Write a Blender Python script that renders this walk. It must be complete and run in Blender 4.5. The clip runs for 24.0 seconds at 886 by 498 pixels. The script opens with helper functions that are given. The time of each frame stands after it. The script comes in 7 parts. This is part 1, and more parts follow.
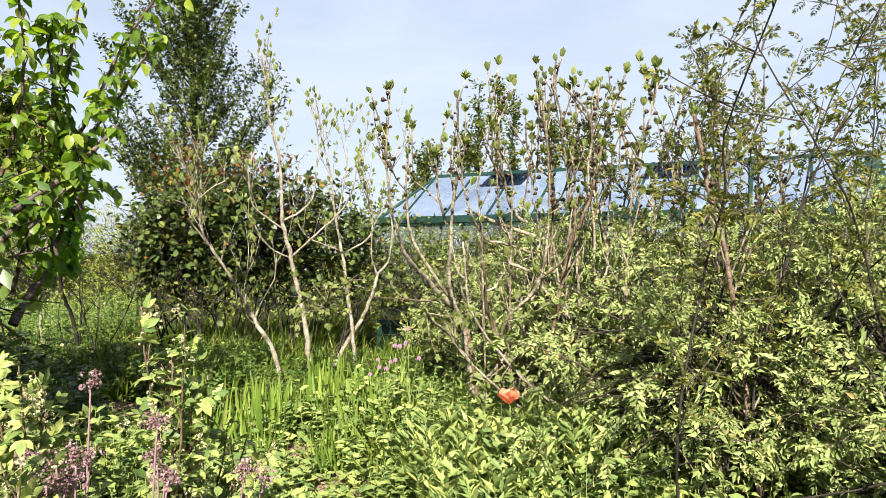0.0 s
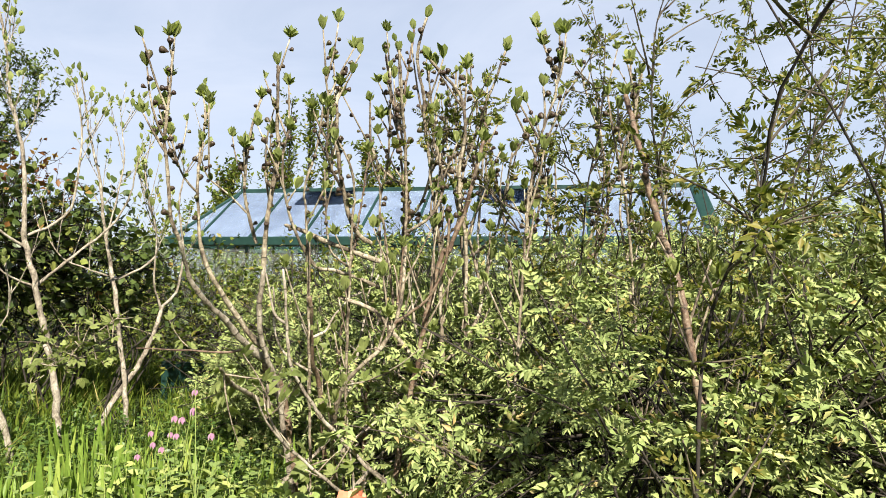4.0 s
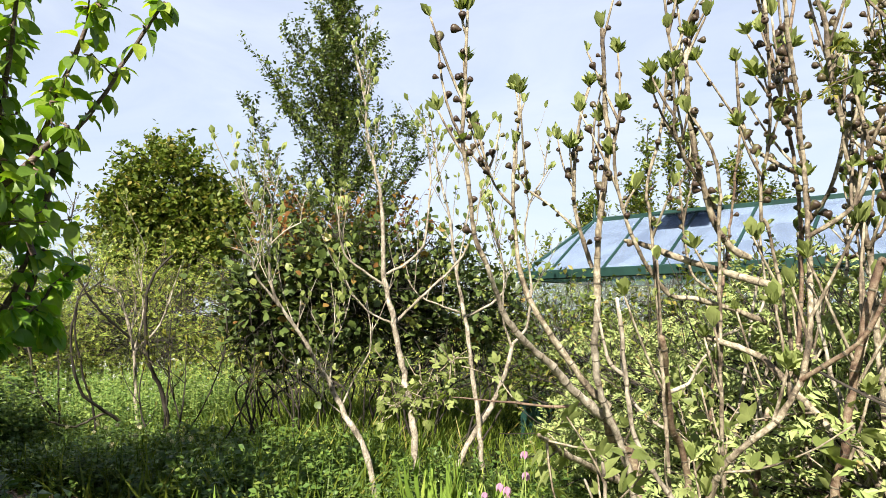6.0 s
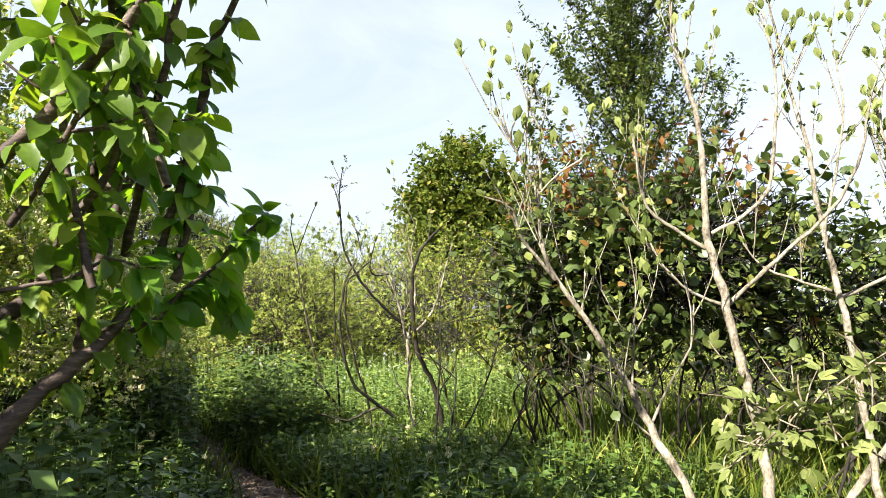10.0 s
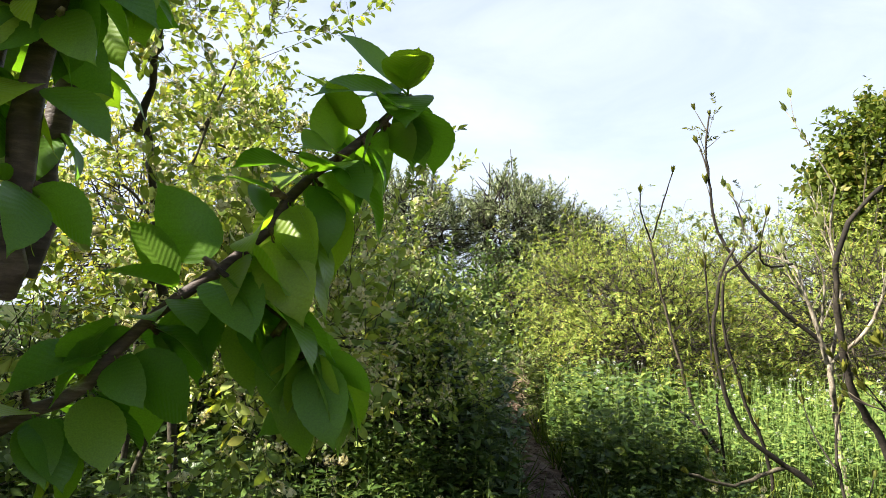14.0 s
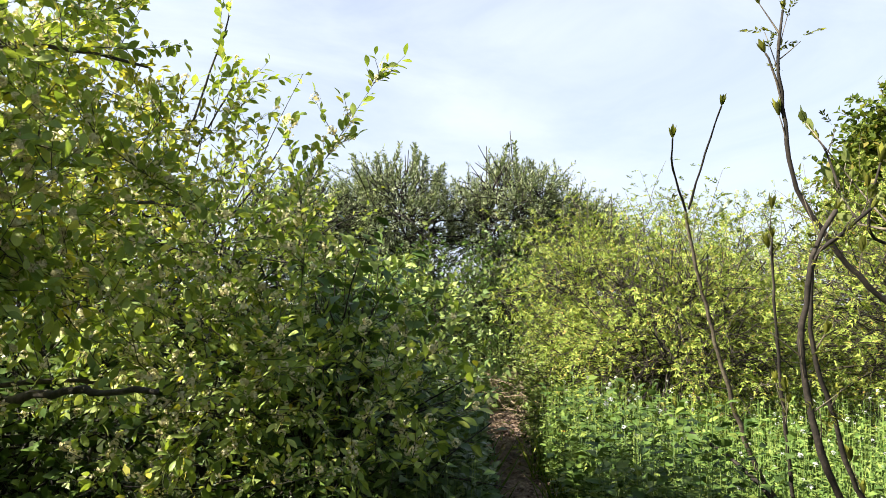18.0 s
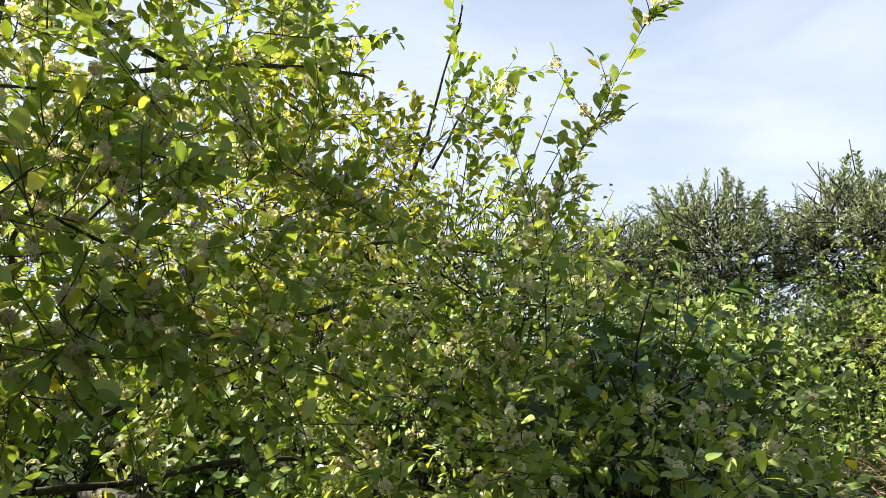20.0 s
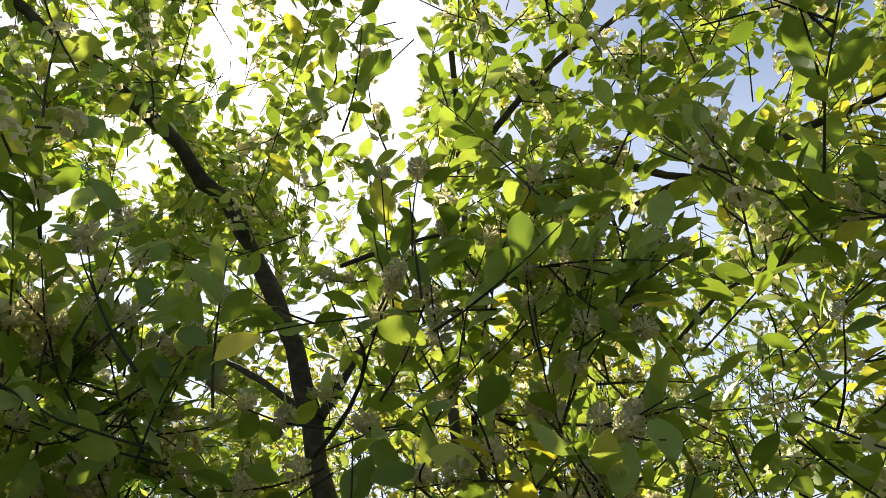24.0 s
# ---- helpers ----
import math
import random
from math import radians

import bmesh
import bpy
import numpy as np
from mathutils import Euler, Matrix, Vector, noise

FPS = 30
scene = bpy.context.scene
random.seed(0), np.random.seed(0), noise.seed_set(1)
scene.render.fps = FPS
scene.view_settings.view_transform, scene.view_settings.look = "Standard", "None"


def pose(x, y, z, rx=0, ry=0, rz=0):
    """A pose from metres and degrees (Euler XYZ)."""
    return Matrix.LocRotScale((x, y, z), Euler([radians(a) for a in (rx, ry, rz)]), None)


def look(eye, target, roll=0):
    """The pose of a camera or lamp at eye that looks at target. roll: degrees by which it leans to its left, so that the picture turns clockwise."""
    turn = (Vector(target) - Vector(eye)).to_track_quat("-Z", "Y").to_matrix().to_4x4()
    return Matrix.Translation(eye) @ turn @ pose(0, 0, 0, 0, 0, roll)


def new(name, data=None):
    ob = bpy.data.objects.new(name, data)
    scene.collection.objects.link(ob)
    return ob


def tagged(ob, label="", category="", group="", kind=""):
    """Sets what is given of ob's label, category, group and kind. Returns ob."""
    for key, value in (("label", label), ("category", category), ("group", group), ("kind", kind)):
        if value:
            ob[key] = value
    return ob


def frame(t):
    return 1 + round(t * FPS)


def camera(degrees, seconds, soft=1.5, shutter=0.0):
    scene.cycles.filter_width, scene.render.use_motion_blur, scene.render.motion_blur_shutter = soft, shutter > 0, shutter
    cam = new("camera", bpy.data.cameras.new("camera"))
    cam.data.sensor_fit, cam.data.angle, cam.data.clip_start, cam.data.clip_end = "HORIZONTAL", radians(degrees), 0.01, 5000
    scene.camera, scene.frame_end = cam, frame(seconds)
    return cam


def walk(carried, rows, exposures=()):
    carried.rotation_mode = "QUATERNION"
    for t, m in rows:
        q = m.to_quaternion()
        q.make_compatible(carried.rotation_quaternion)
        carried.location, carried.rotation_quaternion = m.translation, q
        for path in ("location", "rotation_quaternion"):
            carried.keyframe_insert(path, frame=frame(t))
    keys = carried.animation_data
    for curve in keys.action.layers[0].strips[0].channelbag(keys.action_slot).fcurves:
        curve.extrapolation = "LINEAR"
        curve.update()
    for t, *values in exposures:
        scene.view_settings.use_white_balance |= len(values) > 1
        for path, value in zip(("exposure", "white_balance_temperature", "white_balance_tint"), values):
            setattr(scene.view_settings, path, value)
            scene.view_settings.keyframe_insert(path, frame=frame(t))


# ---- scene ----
cam = camera(65.9, 24.0, soft=0.5)
PATH = [
    (0, (0.27, 0.68, 1.57), (0.208, 2.679, 1.583), 0.0),
    (0.5, (0.179, 0.788, 1.568), (0.278, 2.786, 1.598), 0.4),
    (1, (0.121, 0.905, 1.572), (0.468, 2.873, 1.654), 0.4),
    (1.5, (0.069, 1.007, 1.572), (0.574, 2.94, 1.656), 0.6),
    (3.5, (0.161, 1.666, 1.594), (0.892, 3.526, 1.688), 0.3),
    (4, (0.214, 1.828, 1.593), (0.705, 3.765, 1.688), 0.6),
    (4.5, (0.223, 2.021, 1.604), (0.571, 3.988, 1.691), 0.1),
    (5, (0.244, 2.19, 1.609), (0.405, 4.18, 1.737), 0.1),
    (5.5, (0.268, 2.385, 1.606), (0.118, 4.373, 1.764), -0.1),
    (6, (0.31, 2.583, 1.587), (-0.23, 4.499, 1.78), -0.1),
    (6.5, (0.328, 2.721, 1.566), (-0.36, 4.588, 1.765), 0.1),
    (7, (0.269, 2.867, 1.559), (-0.488, 4.708, 1.759), 0.0),
    (7.5, (0.207, 3.039, 1.544), (-0.637, 4.84, 1.75), 0.1),
    (8, (0.149, 3.242, 1.527), (-0.717, 5.033, 1.731), 0.1),
    (8.5, (0.053, 3.428, 1.525), (-0.985, 5.125, 1.733), -0.0),
    (9, (-0.028, 3.616, 1.521), (-1.241, 5.191, 1.732), 0.1),
    (9.5, (-0.135, 3.75, 1.513), (-1.388, 5.298, 1.693), 0.1),
    (10, (-0.332, 3.919, 1.507), (-1.614, 5.445, 1.682), 0.1),
    (10.5, (-0.507, 4.116, 1.509), (-1.811, 5.625, 1.661), 0.1),
    (11, (-0.663, 4.311, 1.511), (-2.171, 5.616, 1.672), -0.1),
    (11.5, (-0.785, 4.482, 1.514), (-2.413, 5.632, 1.669), 0.2),
    (13.5, (-1.423, 5.022, 1.575), (-3.302, 5.689, 1.738), -0.1),
    (14, (-1.555, 5.158, 1.579), (-3.447, 5.786, 1.742), 0.1),
    (14.5, (-1.739, 5.265, 1.561), (-3.632, 5.891, 1.72), 0.2),
    (15, (-1.902, 5.342, 1.564), (-3.795, 5.967, 1.727), 0.2),
    (15.5, (-2.025, 5.423, 1.576), (-3.919, 6.044, 1.741), 0.1),
    (16, (-2.198, 5.587, 1.581), (-4.093, 6.206, 1.746), 0.0),
    (16.5, (-2.334, 5.726, 1.578), (-4.229, 6.343, 1.743), 0.0),
    (17, (-2.494, 5.813, 1.574), (-4.39, 6.427, 1.739), 0.1),
    (17.5, (-2.71, 5.885, 1.57), (-4.607, 6.497, 1.733), 0.0),
    (19.5, (-3.517, 6.192, 1.619), (-5.497, 6.332, 1.867), -0.1),
    (20, (-3.693, 6.194, 1.617), (-5.651, 5.921, 1.919), -0.3),
    (20.5, (-3.849, 6.192, 1.619), (-5.707, 5.538, 1.965), -0.1),
    (21, (-4.013, 6.231, 1.624), (-5.648, 5.156, 2.039), 0.2),
    (21.5, (-4.11, 6.214, 1.635), (-5.575, 4.945, 2.129), -0.2),
    (22, (-4.126, 6.202, 1.647), (-5.534, 4.875, 2.152), -0.5),
    (22.5, (-4.292, 6.125, 1.654), (-5.527, 4.681, 2.278), 0.6),
    (23, (-4.388, 6.112, 1.656), (-5.409, 4.569, 2.416), 2.1),
    (23.5, (-4.444, 6.018, 1.656), (-5.265, 4.431, 2.555), -0.1),
    (24, (-4.471, 6.06, 1.673), (-5.14, 4.409, 2.581), -0.1),
]
walk(cam, [(t, look(eye, target, roll)) for t, eye, target, roll in PATH], [(0, 1.55), (4, 1.45), (5, 1.6), (7, 1.65), (10, 1.9), (11, 2.0), (14, 1.9), (17, 1.85), (20, 1.75), (21, 1.8), (22, 1.75), (24, 1.55)])

# ---- world, sun and exposure ----
SUN = Vector((0.01, -0.775, 0.632)).normalized()
world = bpy.data.worlds.new("world")
scene.world = world
world.use_nodes = True
wn, wl = world.node_tree.nodes, world.node_tree.links
wn.clear()
sky = wn.new("ShaderNodeTexSky")
sky.sky_type = "NISHITA"
sky.sun_disc = False
sky.sun_elevation = math.asin(SUN.z)
sky.sun_rotation = math.atan2(SUN.x, SUN.y)
sky.air_density, sky.dust_density, sky.ozone_density = 1.0, 1.5, 2.0
coord = wn.new("ShaderNodeTexCoord")
stretch = wn.new("ShaderNodeMapping")
stretch.inputs["Scale"].default_value = (1.0, 1.0, 3.2)
wl.new(coord.outputs["Generated"], stretch.inputs["Vector"])
veil = wn.new("ShaderNodeTexNoise")
veil.inputs["Scale"].default_value, veil.inputs["Detail"].default_value, veil.inputs["Roughness"].default_value = 2.1, 7.0, 0.6
veil.inputs["Distortion"].default_value = 0.6
wl.new(stretch.outputs[0], veil.inputs["Vector"])
amount = wn.new("ShaderNodeMapRange")
amount.inputs["From Min"].default_value, amount.inputs["From Max"].default_value = 0.36, 0.72
amount.inputs["To Min"].default_value, amount.inputs["To Max"].default_value = 0.6, 0.92
wl.new(veil.outputs["Fac"], amount.inputs["Value"])
rise = wn.new("ShaderNodeSeparateXYZ")
wl.new(coord.outputs["Generated"], rise.inputs[0])
haze = wn.new("ShaderNodeMapRange")
haze.interpolation_type = "SMOOTHSTEP"
haze.inputs["From Min"].default_value, haze.inputs["From Max"].default_value = 0.36, 0.72
haze.inputs["To Min"].default_value, haze.inputs["To Max"].default_value = 1.0, 0.1
wl.new(rise.outputs["Z"], haze.inputs["Value"])
thin = wn.new("ShaderNodeMath")
thin.operation = "MULTIPLY"
wl.new(amount.outputs[0], thin.inputs[0])
wl.new(haze.outputs[0], thin.inputs[1])
cirrus = wn.new("ShaderNodeMix")
cirrus.data_type = "RGBA"
cirrus.inputs["B"].default_value = (5.9, 6.45, 7.7, 1)
wl.new(thin.outputs[0], cirrus.inputs["Factor"])
wl.new(sky.outputs[0], cirrus.inputs["A"])
glow = wn.new("ShaderNodeBackground")
glow.inputs["Strength"].default_value = 0.05
wl.new(cirrus.outputs["Result"], glow.inputs["Color"])
sky_out = wn.new("ShaderNodeOutputWorld")
wl.new(glow.outputs[0], sky_out.inputs["Surface"])

sun_lamp = bpy.data.lights.new("sun", "SUN")
sun_lamp.energy, sun_lamp.angle, sun_lamp.color = 5.0, radians(0.55), (1.0, 0.94, 0.83)
sun = new("sun", sun_lamp)
sun.matrix_world = look(SUN * 60, (0, 0, 0))


# ---- materials ----
def nodes_of(name):
    m = bpy.data.materials.new(name)
    m.use_nodes = True
    n, k = m.node_tree.nodes, m.node_tree.links
    n.clear()
    return m, n, k, n.new("ShaderNodeOutputMaterial")


def ramp(n, stops):
    r = n.new("ShaderNodeValToRGB")
    while len(r.color_ramp.elements) < len(stops):
        r.color_ramp.elements.new(0.5)
    for e, (p, c) in zip(r.color_ramp.elements, stops):
        e.position, e.color = p, (*c, 1)
    return r


def leaf_material(name, stops, through_light=0.35, glow_colour=None, rough=0.42, single=False, grain=60.0, veins=False, gloss=0.14, warm=True, tint=0.68):
    m, n, k, end = nodes_of(name)
    pick = n.new("ShaderNodeObjectInfo") if single else n.new("ShaderNodeNewGeometry")
    tone = ramp(n, [(at, (r * tint * 1.36, g * tint * 1.24, b * tint * 0.88) if warm else (r * tint, g * tint, b * tint)) for at, (r, g, b) in stops])
    k.new(pick.outputs["Random" if single else "Random Per Island"], tone.inputs[0])
    tex = n.new("ShaderNodeTexCoord")
    spots = n.new("ShaderNodeTexNoise")
    spots.inputs["Scale"].default_value, spots.inputs["Detail"].default_value = grain, 3
    k.new(tex.outputs["Object"], spots.inputs["Vector"])
    level = n.new("ShaderNodeMapRange")
    level.inputs["To Min"].default_value, level.inputs["To Max"].default_value = 0.7, 1.3
    k.new(spots.outputs["Fac"], level.inputs["Value"])
    mul = n.new("ShaderNodeMix")
    mul.data_type, mul.blend_type = "RGBA", "MULTIPLY"
    mul.inputs["Factor"].default_value = 1
    k.new(tone.outputs[0], mul.inputs["A"])
    k.new(level.outputs[0], mul.inputs["B"])
    skin = n.new("ShaderNodeBsdfPrincipled")
    skin.inputs["Roughness"].default_value = rough
    skin.inputs["Specular IOR Level"].default_value = gloss
    k.new(mul.outputs["Result"], skin.inputs["Base Color"])
    bump = n.new("ShaderNodeBump")
    bump.inputs["Strength"].default_value, bump.inputs["Distance"].default_value = 0.35, 0.002
    if veins:
        split = n.new("ShaderNodeSeparateXYZ")
        k.new(tex.outputs["Object"], split.inputs[0])
        side = n.new("ShaderNodeMath")
        side.operation = "ABSOLUTE"
        k.new(split.outputs["X"], side.inputs[0])
        slant = n.new("ShaderNodeMath")
        slant.operation = "MULTIPLY_ADD"
        slant.inputs[1].default_value = -0.75
        k.new(side.outputs[0], slant.inputs[0])
        k.new(split.outputs["Y"], slant.inputs[2])
        rib = n.new("ShaderNodeMath")
        rib.operation = "PINGPONG"
        rib.inputs[1].default_value = 0.034
        k.new(slant.outputs[0], rib.inputs[0])
        k.new(rib.outputs[0], bump.inputs["Height"])
        bump.inputs["Strength"].default_value, bump.inputs["Distance"].default_value = 0.11, 0.12
    else:
        k.new(spots.outputs["Fac"], bump.inputs["Height"])
    k.new(bump.outputs[0], skin.inputs["Normal"])
    back = n.new("ShaderNodeBsdfTranslucent")
    lit = n.new("ShaderNodeMix")
    lit.data_type, lit.blend_type = "RGBA", "MULTIPLY"
    lit.inputs["Factor"].default_value = 1
    lit.inputs["B"].default_value = (*(glow_colour or (1.7, 1.9, 0.8)), 1)
    k.new(mul.outputs["Result"], lit.inputs["A"])
    k.new(lit.outputs["Result"], back.inputs["Color"])
    mix = n.new("ShaderNodeMixShader")
    mix.inputs[0].default_value = through_light
    k.new(skin.outputs[0], mix.inputs[1])
    k.new(back.outputs[0], mix.inputs[2])
    k.new(mix.outputs[0], end.inputs["Surface"])
    return m


def rough_material(name, stops, scale=30.0, rough=0.8, bump_m=0.004, stretch_xyz=(1, 1, 1), metal=0.0, bands=0.0):
    m, n, k, end = nodes_of(name)
    tex = n.new("ShaderNodeTexCoord")
    fit_map = n.new("ShaderNodeMapping")
    fit_map.inputs["Scale"].default_value = stretch_xyz
    k.new(tex.outputs["Object"], fit_map.inputs["Vector"])
    fine = n.new("ShaderNodeTexNoise")
    fine.inputs["Scale"].default_value, fine.inputs["Detail"].default_value, fine.inputs["Roughness"].default_value = scale, 8, 0.65
    k.new(fit_map.outputs[0], fine.inputs["Vector"])
    broad = n.new("ShaderNodeTexNoise")
    broad.inputs["Scale"].default_value, broad.inputs["Detail"].default_value = scale * 0.13, 3
    k.new(tex.outputs["Object"], broad.inputs["Vector"])
    both = n.new("ShaderNodeMix")
    both.inputs["Factor"].default_value = 0.45
    k.new(fine.outputs["Fac"], both.inputs["A"])
    k.new(broad.outputs["Fac"], both.inputs["B"])
    wide = n.new("ShaderNodeMapRange")
    wide.inputs["From Min"].default_value, wide.inputs["From Max"].default_value = 0.36, 0.64
    k.new(both.outputs["Result"], wide.inputs["Value"])
    tone = ramp(n, [(at, tuple(0.72 * c for c in rgb)) for at, rgb in stops])
    k.new(wide.outputs[0], tone.inputs[0])
    skin = n.new("ShaderNodeBsdfPrincipled")
    skin.inputs["Roughness"].default_value, skin.inputs["Metallic"].default_value = rough, metal
    skin.inputs["Specular IOR Level"].default_value = 0.3 if rough < 0.95 else 0.05
    k.new(tone.outputs[0], skin.inputs["Base Color"])
    bump = n.new("ShaderNodeBump")
    bump.inputs["Strength"].default_value, bump.inputs["Distance"].default_value = 0.8, bump_m
    k.new(fine.outputs["Fac"], bump.inputs["Height"])
    k.new(bump.outputs[0], skin.inputs["Normal"])
    k.new(skin.outputs[0], end.inputs["Surface"])
    return m


G = leaf_material
M_SORB = G("compound_leaf", [(0.0, (0.18, 0.235, 0.075)), (0.5, (0.285, 0.345, 0.12)), (0.93, (0.40, 0.44, 0.165)), (1.0, (0.38, 0.27, 0.11))], 0.12, (1.3, 1.5, 0.6), warm=False, tint=0.78)
M_SHOOT = G("shoot_leaf", [(0.0, (0.05, 0.07, 0.02)), (0.6, (0.11, 0.14, 0.04)), (1.0, (0.24, 0.22, 0.08))], 0.25)
M_BUD = G("young_fig_leaf", [(0.0, (0.15, 0.19, 0.05)), (1.0, (0.36, 0.40, 0.14))], 0.3, warm=False)
M_OLIVE = G("olive_bud", [(0.0, (0.05, 0.06, 0.02)), (0.6, (0.11, 0.13, 0.035)), (1.0, (0.24, 0.26, 0.06))], 0.25)
M_HERB = G("herb_leaf", [(0.0, (0.105, 0.165, 0.05)), (0.5, (0.235, 0.305, 0.09)), (1.0, (0.39, 0.43, 0.13))], 0.14, warm=False, tint=0.82)
M_GRASS = G("grass_blade", [(0.0, (0.04, 0.08, 0.014)), (0.5, (0.09, 0.14, 0.027)), (0.95, (0.16, 0.21, 0.045)), (1.0, (0.34, 0.30, 0.14))], 0.25)
M_STRAP = G("strap_leaf", [(0.0, (0.14, 0.23, 0.035)), (0.6, (0.24, 0.35, 0.06)), (1.0, (0.40, 0.46, 0.10))], 0.25, (1.3, 1.6, 0.5), warm=False)
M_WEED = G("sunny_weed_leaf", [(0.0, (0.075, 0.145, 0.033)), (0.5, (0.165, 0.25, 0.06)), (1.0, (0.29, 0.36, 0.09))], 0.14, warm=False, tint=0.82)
# dark green of the nettles, lowered further to stand in for shade
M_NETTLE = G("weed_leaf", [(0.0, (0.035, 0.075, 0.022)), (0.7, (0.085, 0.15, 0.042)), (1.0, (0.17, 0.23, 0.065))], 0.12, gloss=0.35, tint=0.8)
M_DARK = G("dark_shrub_leaf", [(0.0, (0.035, 0.06, 0.022)), (0.75, (0.075, 0.115, 0.038)), (0.95, (0.16, 0.20, 0.06)), (1.0, (0.18, 0.08, 0.04))], 0.1, gloss=0.3, tint=0.75)
M_COPPER = G("copper_young_leaf", [(0.0, (0.12, 0.05, 0.025)), (0.6, (0.19, 0.10, 0.04)), (1.0, (0.14, 0.15, 0.04))], 0.3, (1.6, 1.2, 0.7))
M_LIGHT = G("hedge_leaf", [(0.0, (0.12, 0.18, 0.03)), (0.5, (0.27, 0.345, 0.065)), (0.93, (0.44, 0.46, 0.10)), (1.0, (0.42, 0.25, 0.07))], 0.2, (1.3, 1.5, 0.6), warm=False, tint=0.82)
# the yellow glow of backlit leaves is put into this base colour
M_BACKLIT = G("backlit_leaf", [(0.0, (0.26, 0.30, 0.05)), (1.0, (0.50, 0.48, 0.08))], 0.5, (1.6, 1.5, 0.8), warm=False)
M_POPLAR = G("poplar_leaf", [(0.0, (0.035, 0.065, 0.02)), (0.6, (0.08, 0.12, 0.036)), (1.0, (0.18, 0.22, 0.08))], 0.2, rough=0.35, gloss=0.3)
M_FAR = G("far_tree_leaf", [(0.0, (0.05, 0.085, 0.022)), (0.7, (0.125, 0.175, 0.04)), (1.0, (0.22, 0.20, 0.07))], 0.28)
M_SILVER = G("silver_leaf", [(0.0, (0.13, 0.165, 0.08)), (0.6, (0.28, 0.325, 0.175)), (1.0, (0.50, 0.52, 0.34))], 0.15, gloss=0.25, warm=False, tint=0.76)
M_OLE = G("oleaster_leaf", [(0.0, (0.115, 0.165, 0.035)), (0.55, (0.205, 0.26, 0.06)), (0.95, (0.33, 0.37, 0.11)), (1.0, (0.60, 0.50, 0.07))], 0.33, (1.5, 1.5, 0.55), 0.42, gloss=0.25, warm=False, tint=1.24)
M_CHERRY = G("cherry_leaf", [(0.0, (0.065, 0.155, 0.028)), (0.6, (0.105, 0.21, 0.038)), (1.0, (0.20, 0.285, 0.048))], 0.42, (1.9, 2.2, 0.45), 0.36, single=True, veins=True, gloss=0.35, tint=0.92)
M_CHERRY_CROWN = G("cherry_crown_leaf", [(0.0, (0.07, 0.135, 0.028)), (0.6, (0.12, 0.2, 0.04)), (1.0, (0.25, 0.32, 0.055))], 0.4, (1.8, 2.1, 0.5), 0.36, gloss=0.35, tint=0.8)
M_OLE_LEAF = G("oleaster_near_leaf", [(0.0, (0.115, 0.165, 0.035)), (0.55, (0.205, 0.26, 0.06)), (0.92, (0.33, 0.37, 0.11)), (1.0, (0.60, 0.50, 0.07))], 0.33, (1.5, 1.5, 0.55), 0.42, gloss=0.25, warm=False, tint=1.24, single=True)
M_BLOOM = G("cream_blossom", [(0.0, (0.58, 0.53, 0.32)), (1.0, (0.80, 0.76, 0.54))], 0.45, (1.1, 1.05, 0.8), 0.6, warm=False, tint=1.0)
M_WHITE = G("white_flower", [(0.0, (0.70, 0.72, 0.66)), (1.0, (0.82, 0.82, 0.78))], 0.25, (1.0, 1.0, 1.0), 0.6, warm=False)
M_PINK = G("pink_flower", [(0.0, (0.42, 0.20, 0.32)), (1.0, (0.65, 0.42, 0.54))], 0.3, (1.2, 1.0, 1.1), 0.6, warm=False)
M_MAUVE = G("mauve_head", [(0.0, (0.20, 0.10, 0.11)), (0.6, (0.42, 0.26, 0.28)), (1.0, (0.58, 0.46, 0.40))], 0.2, (1.2, 1.0, 1.0), 0.7, warm=False)
M_POPPY = G("poppy_petal", [(0.0, (0.88, 0.30, 0.17)), (1.0, (0.92, 0.45, 0.30))], 0.4, (1.1, 1.0, 0.9), 0.5, single=True, warm=False, tint=1.0)
M_FIG = rough_material("fig_skin", [(0.0, (0.025, 0.016, 0.014)), (0.55, (0.07, 0.045, 0.03)), (1.0, (0.14, 0.14, 0.045))], 14, 0.4, 0.001)
M_BARK_PALE = rough_material("pale_bark", [(0.0, (0.05, 0.04, 0.03)), (0.3, (0.20, 0.165, 0.12)), (0.65, (0.38, 0.33, 0.25)), (1.0, (0.62, 0.56, 0.45))], 70, 0.8, 0.006, (1, 1, 0.6))
M_BARK_FIG = rough_material("fig_bark", [(0.0, (0.035, 0.026, 0.018)), (0.3, (0.14, 0.105, 0.07)), (0.6, (0.30, 0.25, 0.17)), (1.0, (0.58, 0.51, 0.38))], 75, 0.75, 0.006, (1, 1, 0.7))
M_BARK_RED = rough_material("young_fig_bark", [(0.0, (0.055, 0.032, 0.022)), (0.4, (0.16, 0.10, 0.065)), (0.75, (0.28, 0.21, 0.14)), (1.0, (0.42, 0.36, 0.22))], 70, 0.6, 0.004)
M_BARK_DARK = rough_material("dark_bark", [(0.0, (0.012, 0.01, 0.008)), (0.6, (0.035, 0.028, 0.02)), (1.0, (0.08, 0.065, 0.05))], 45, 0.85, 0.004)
M_BARK_WILD = rough_material("wild_shrub_bark", [(0.0, (0.035, 0.028, 0.02)), (0.5, (0.10, 0.08, 0.055)), (1.0, (0.22, 0.19, 0.125))], 45, 0.8, 0.003)
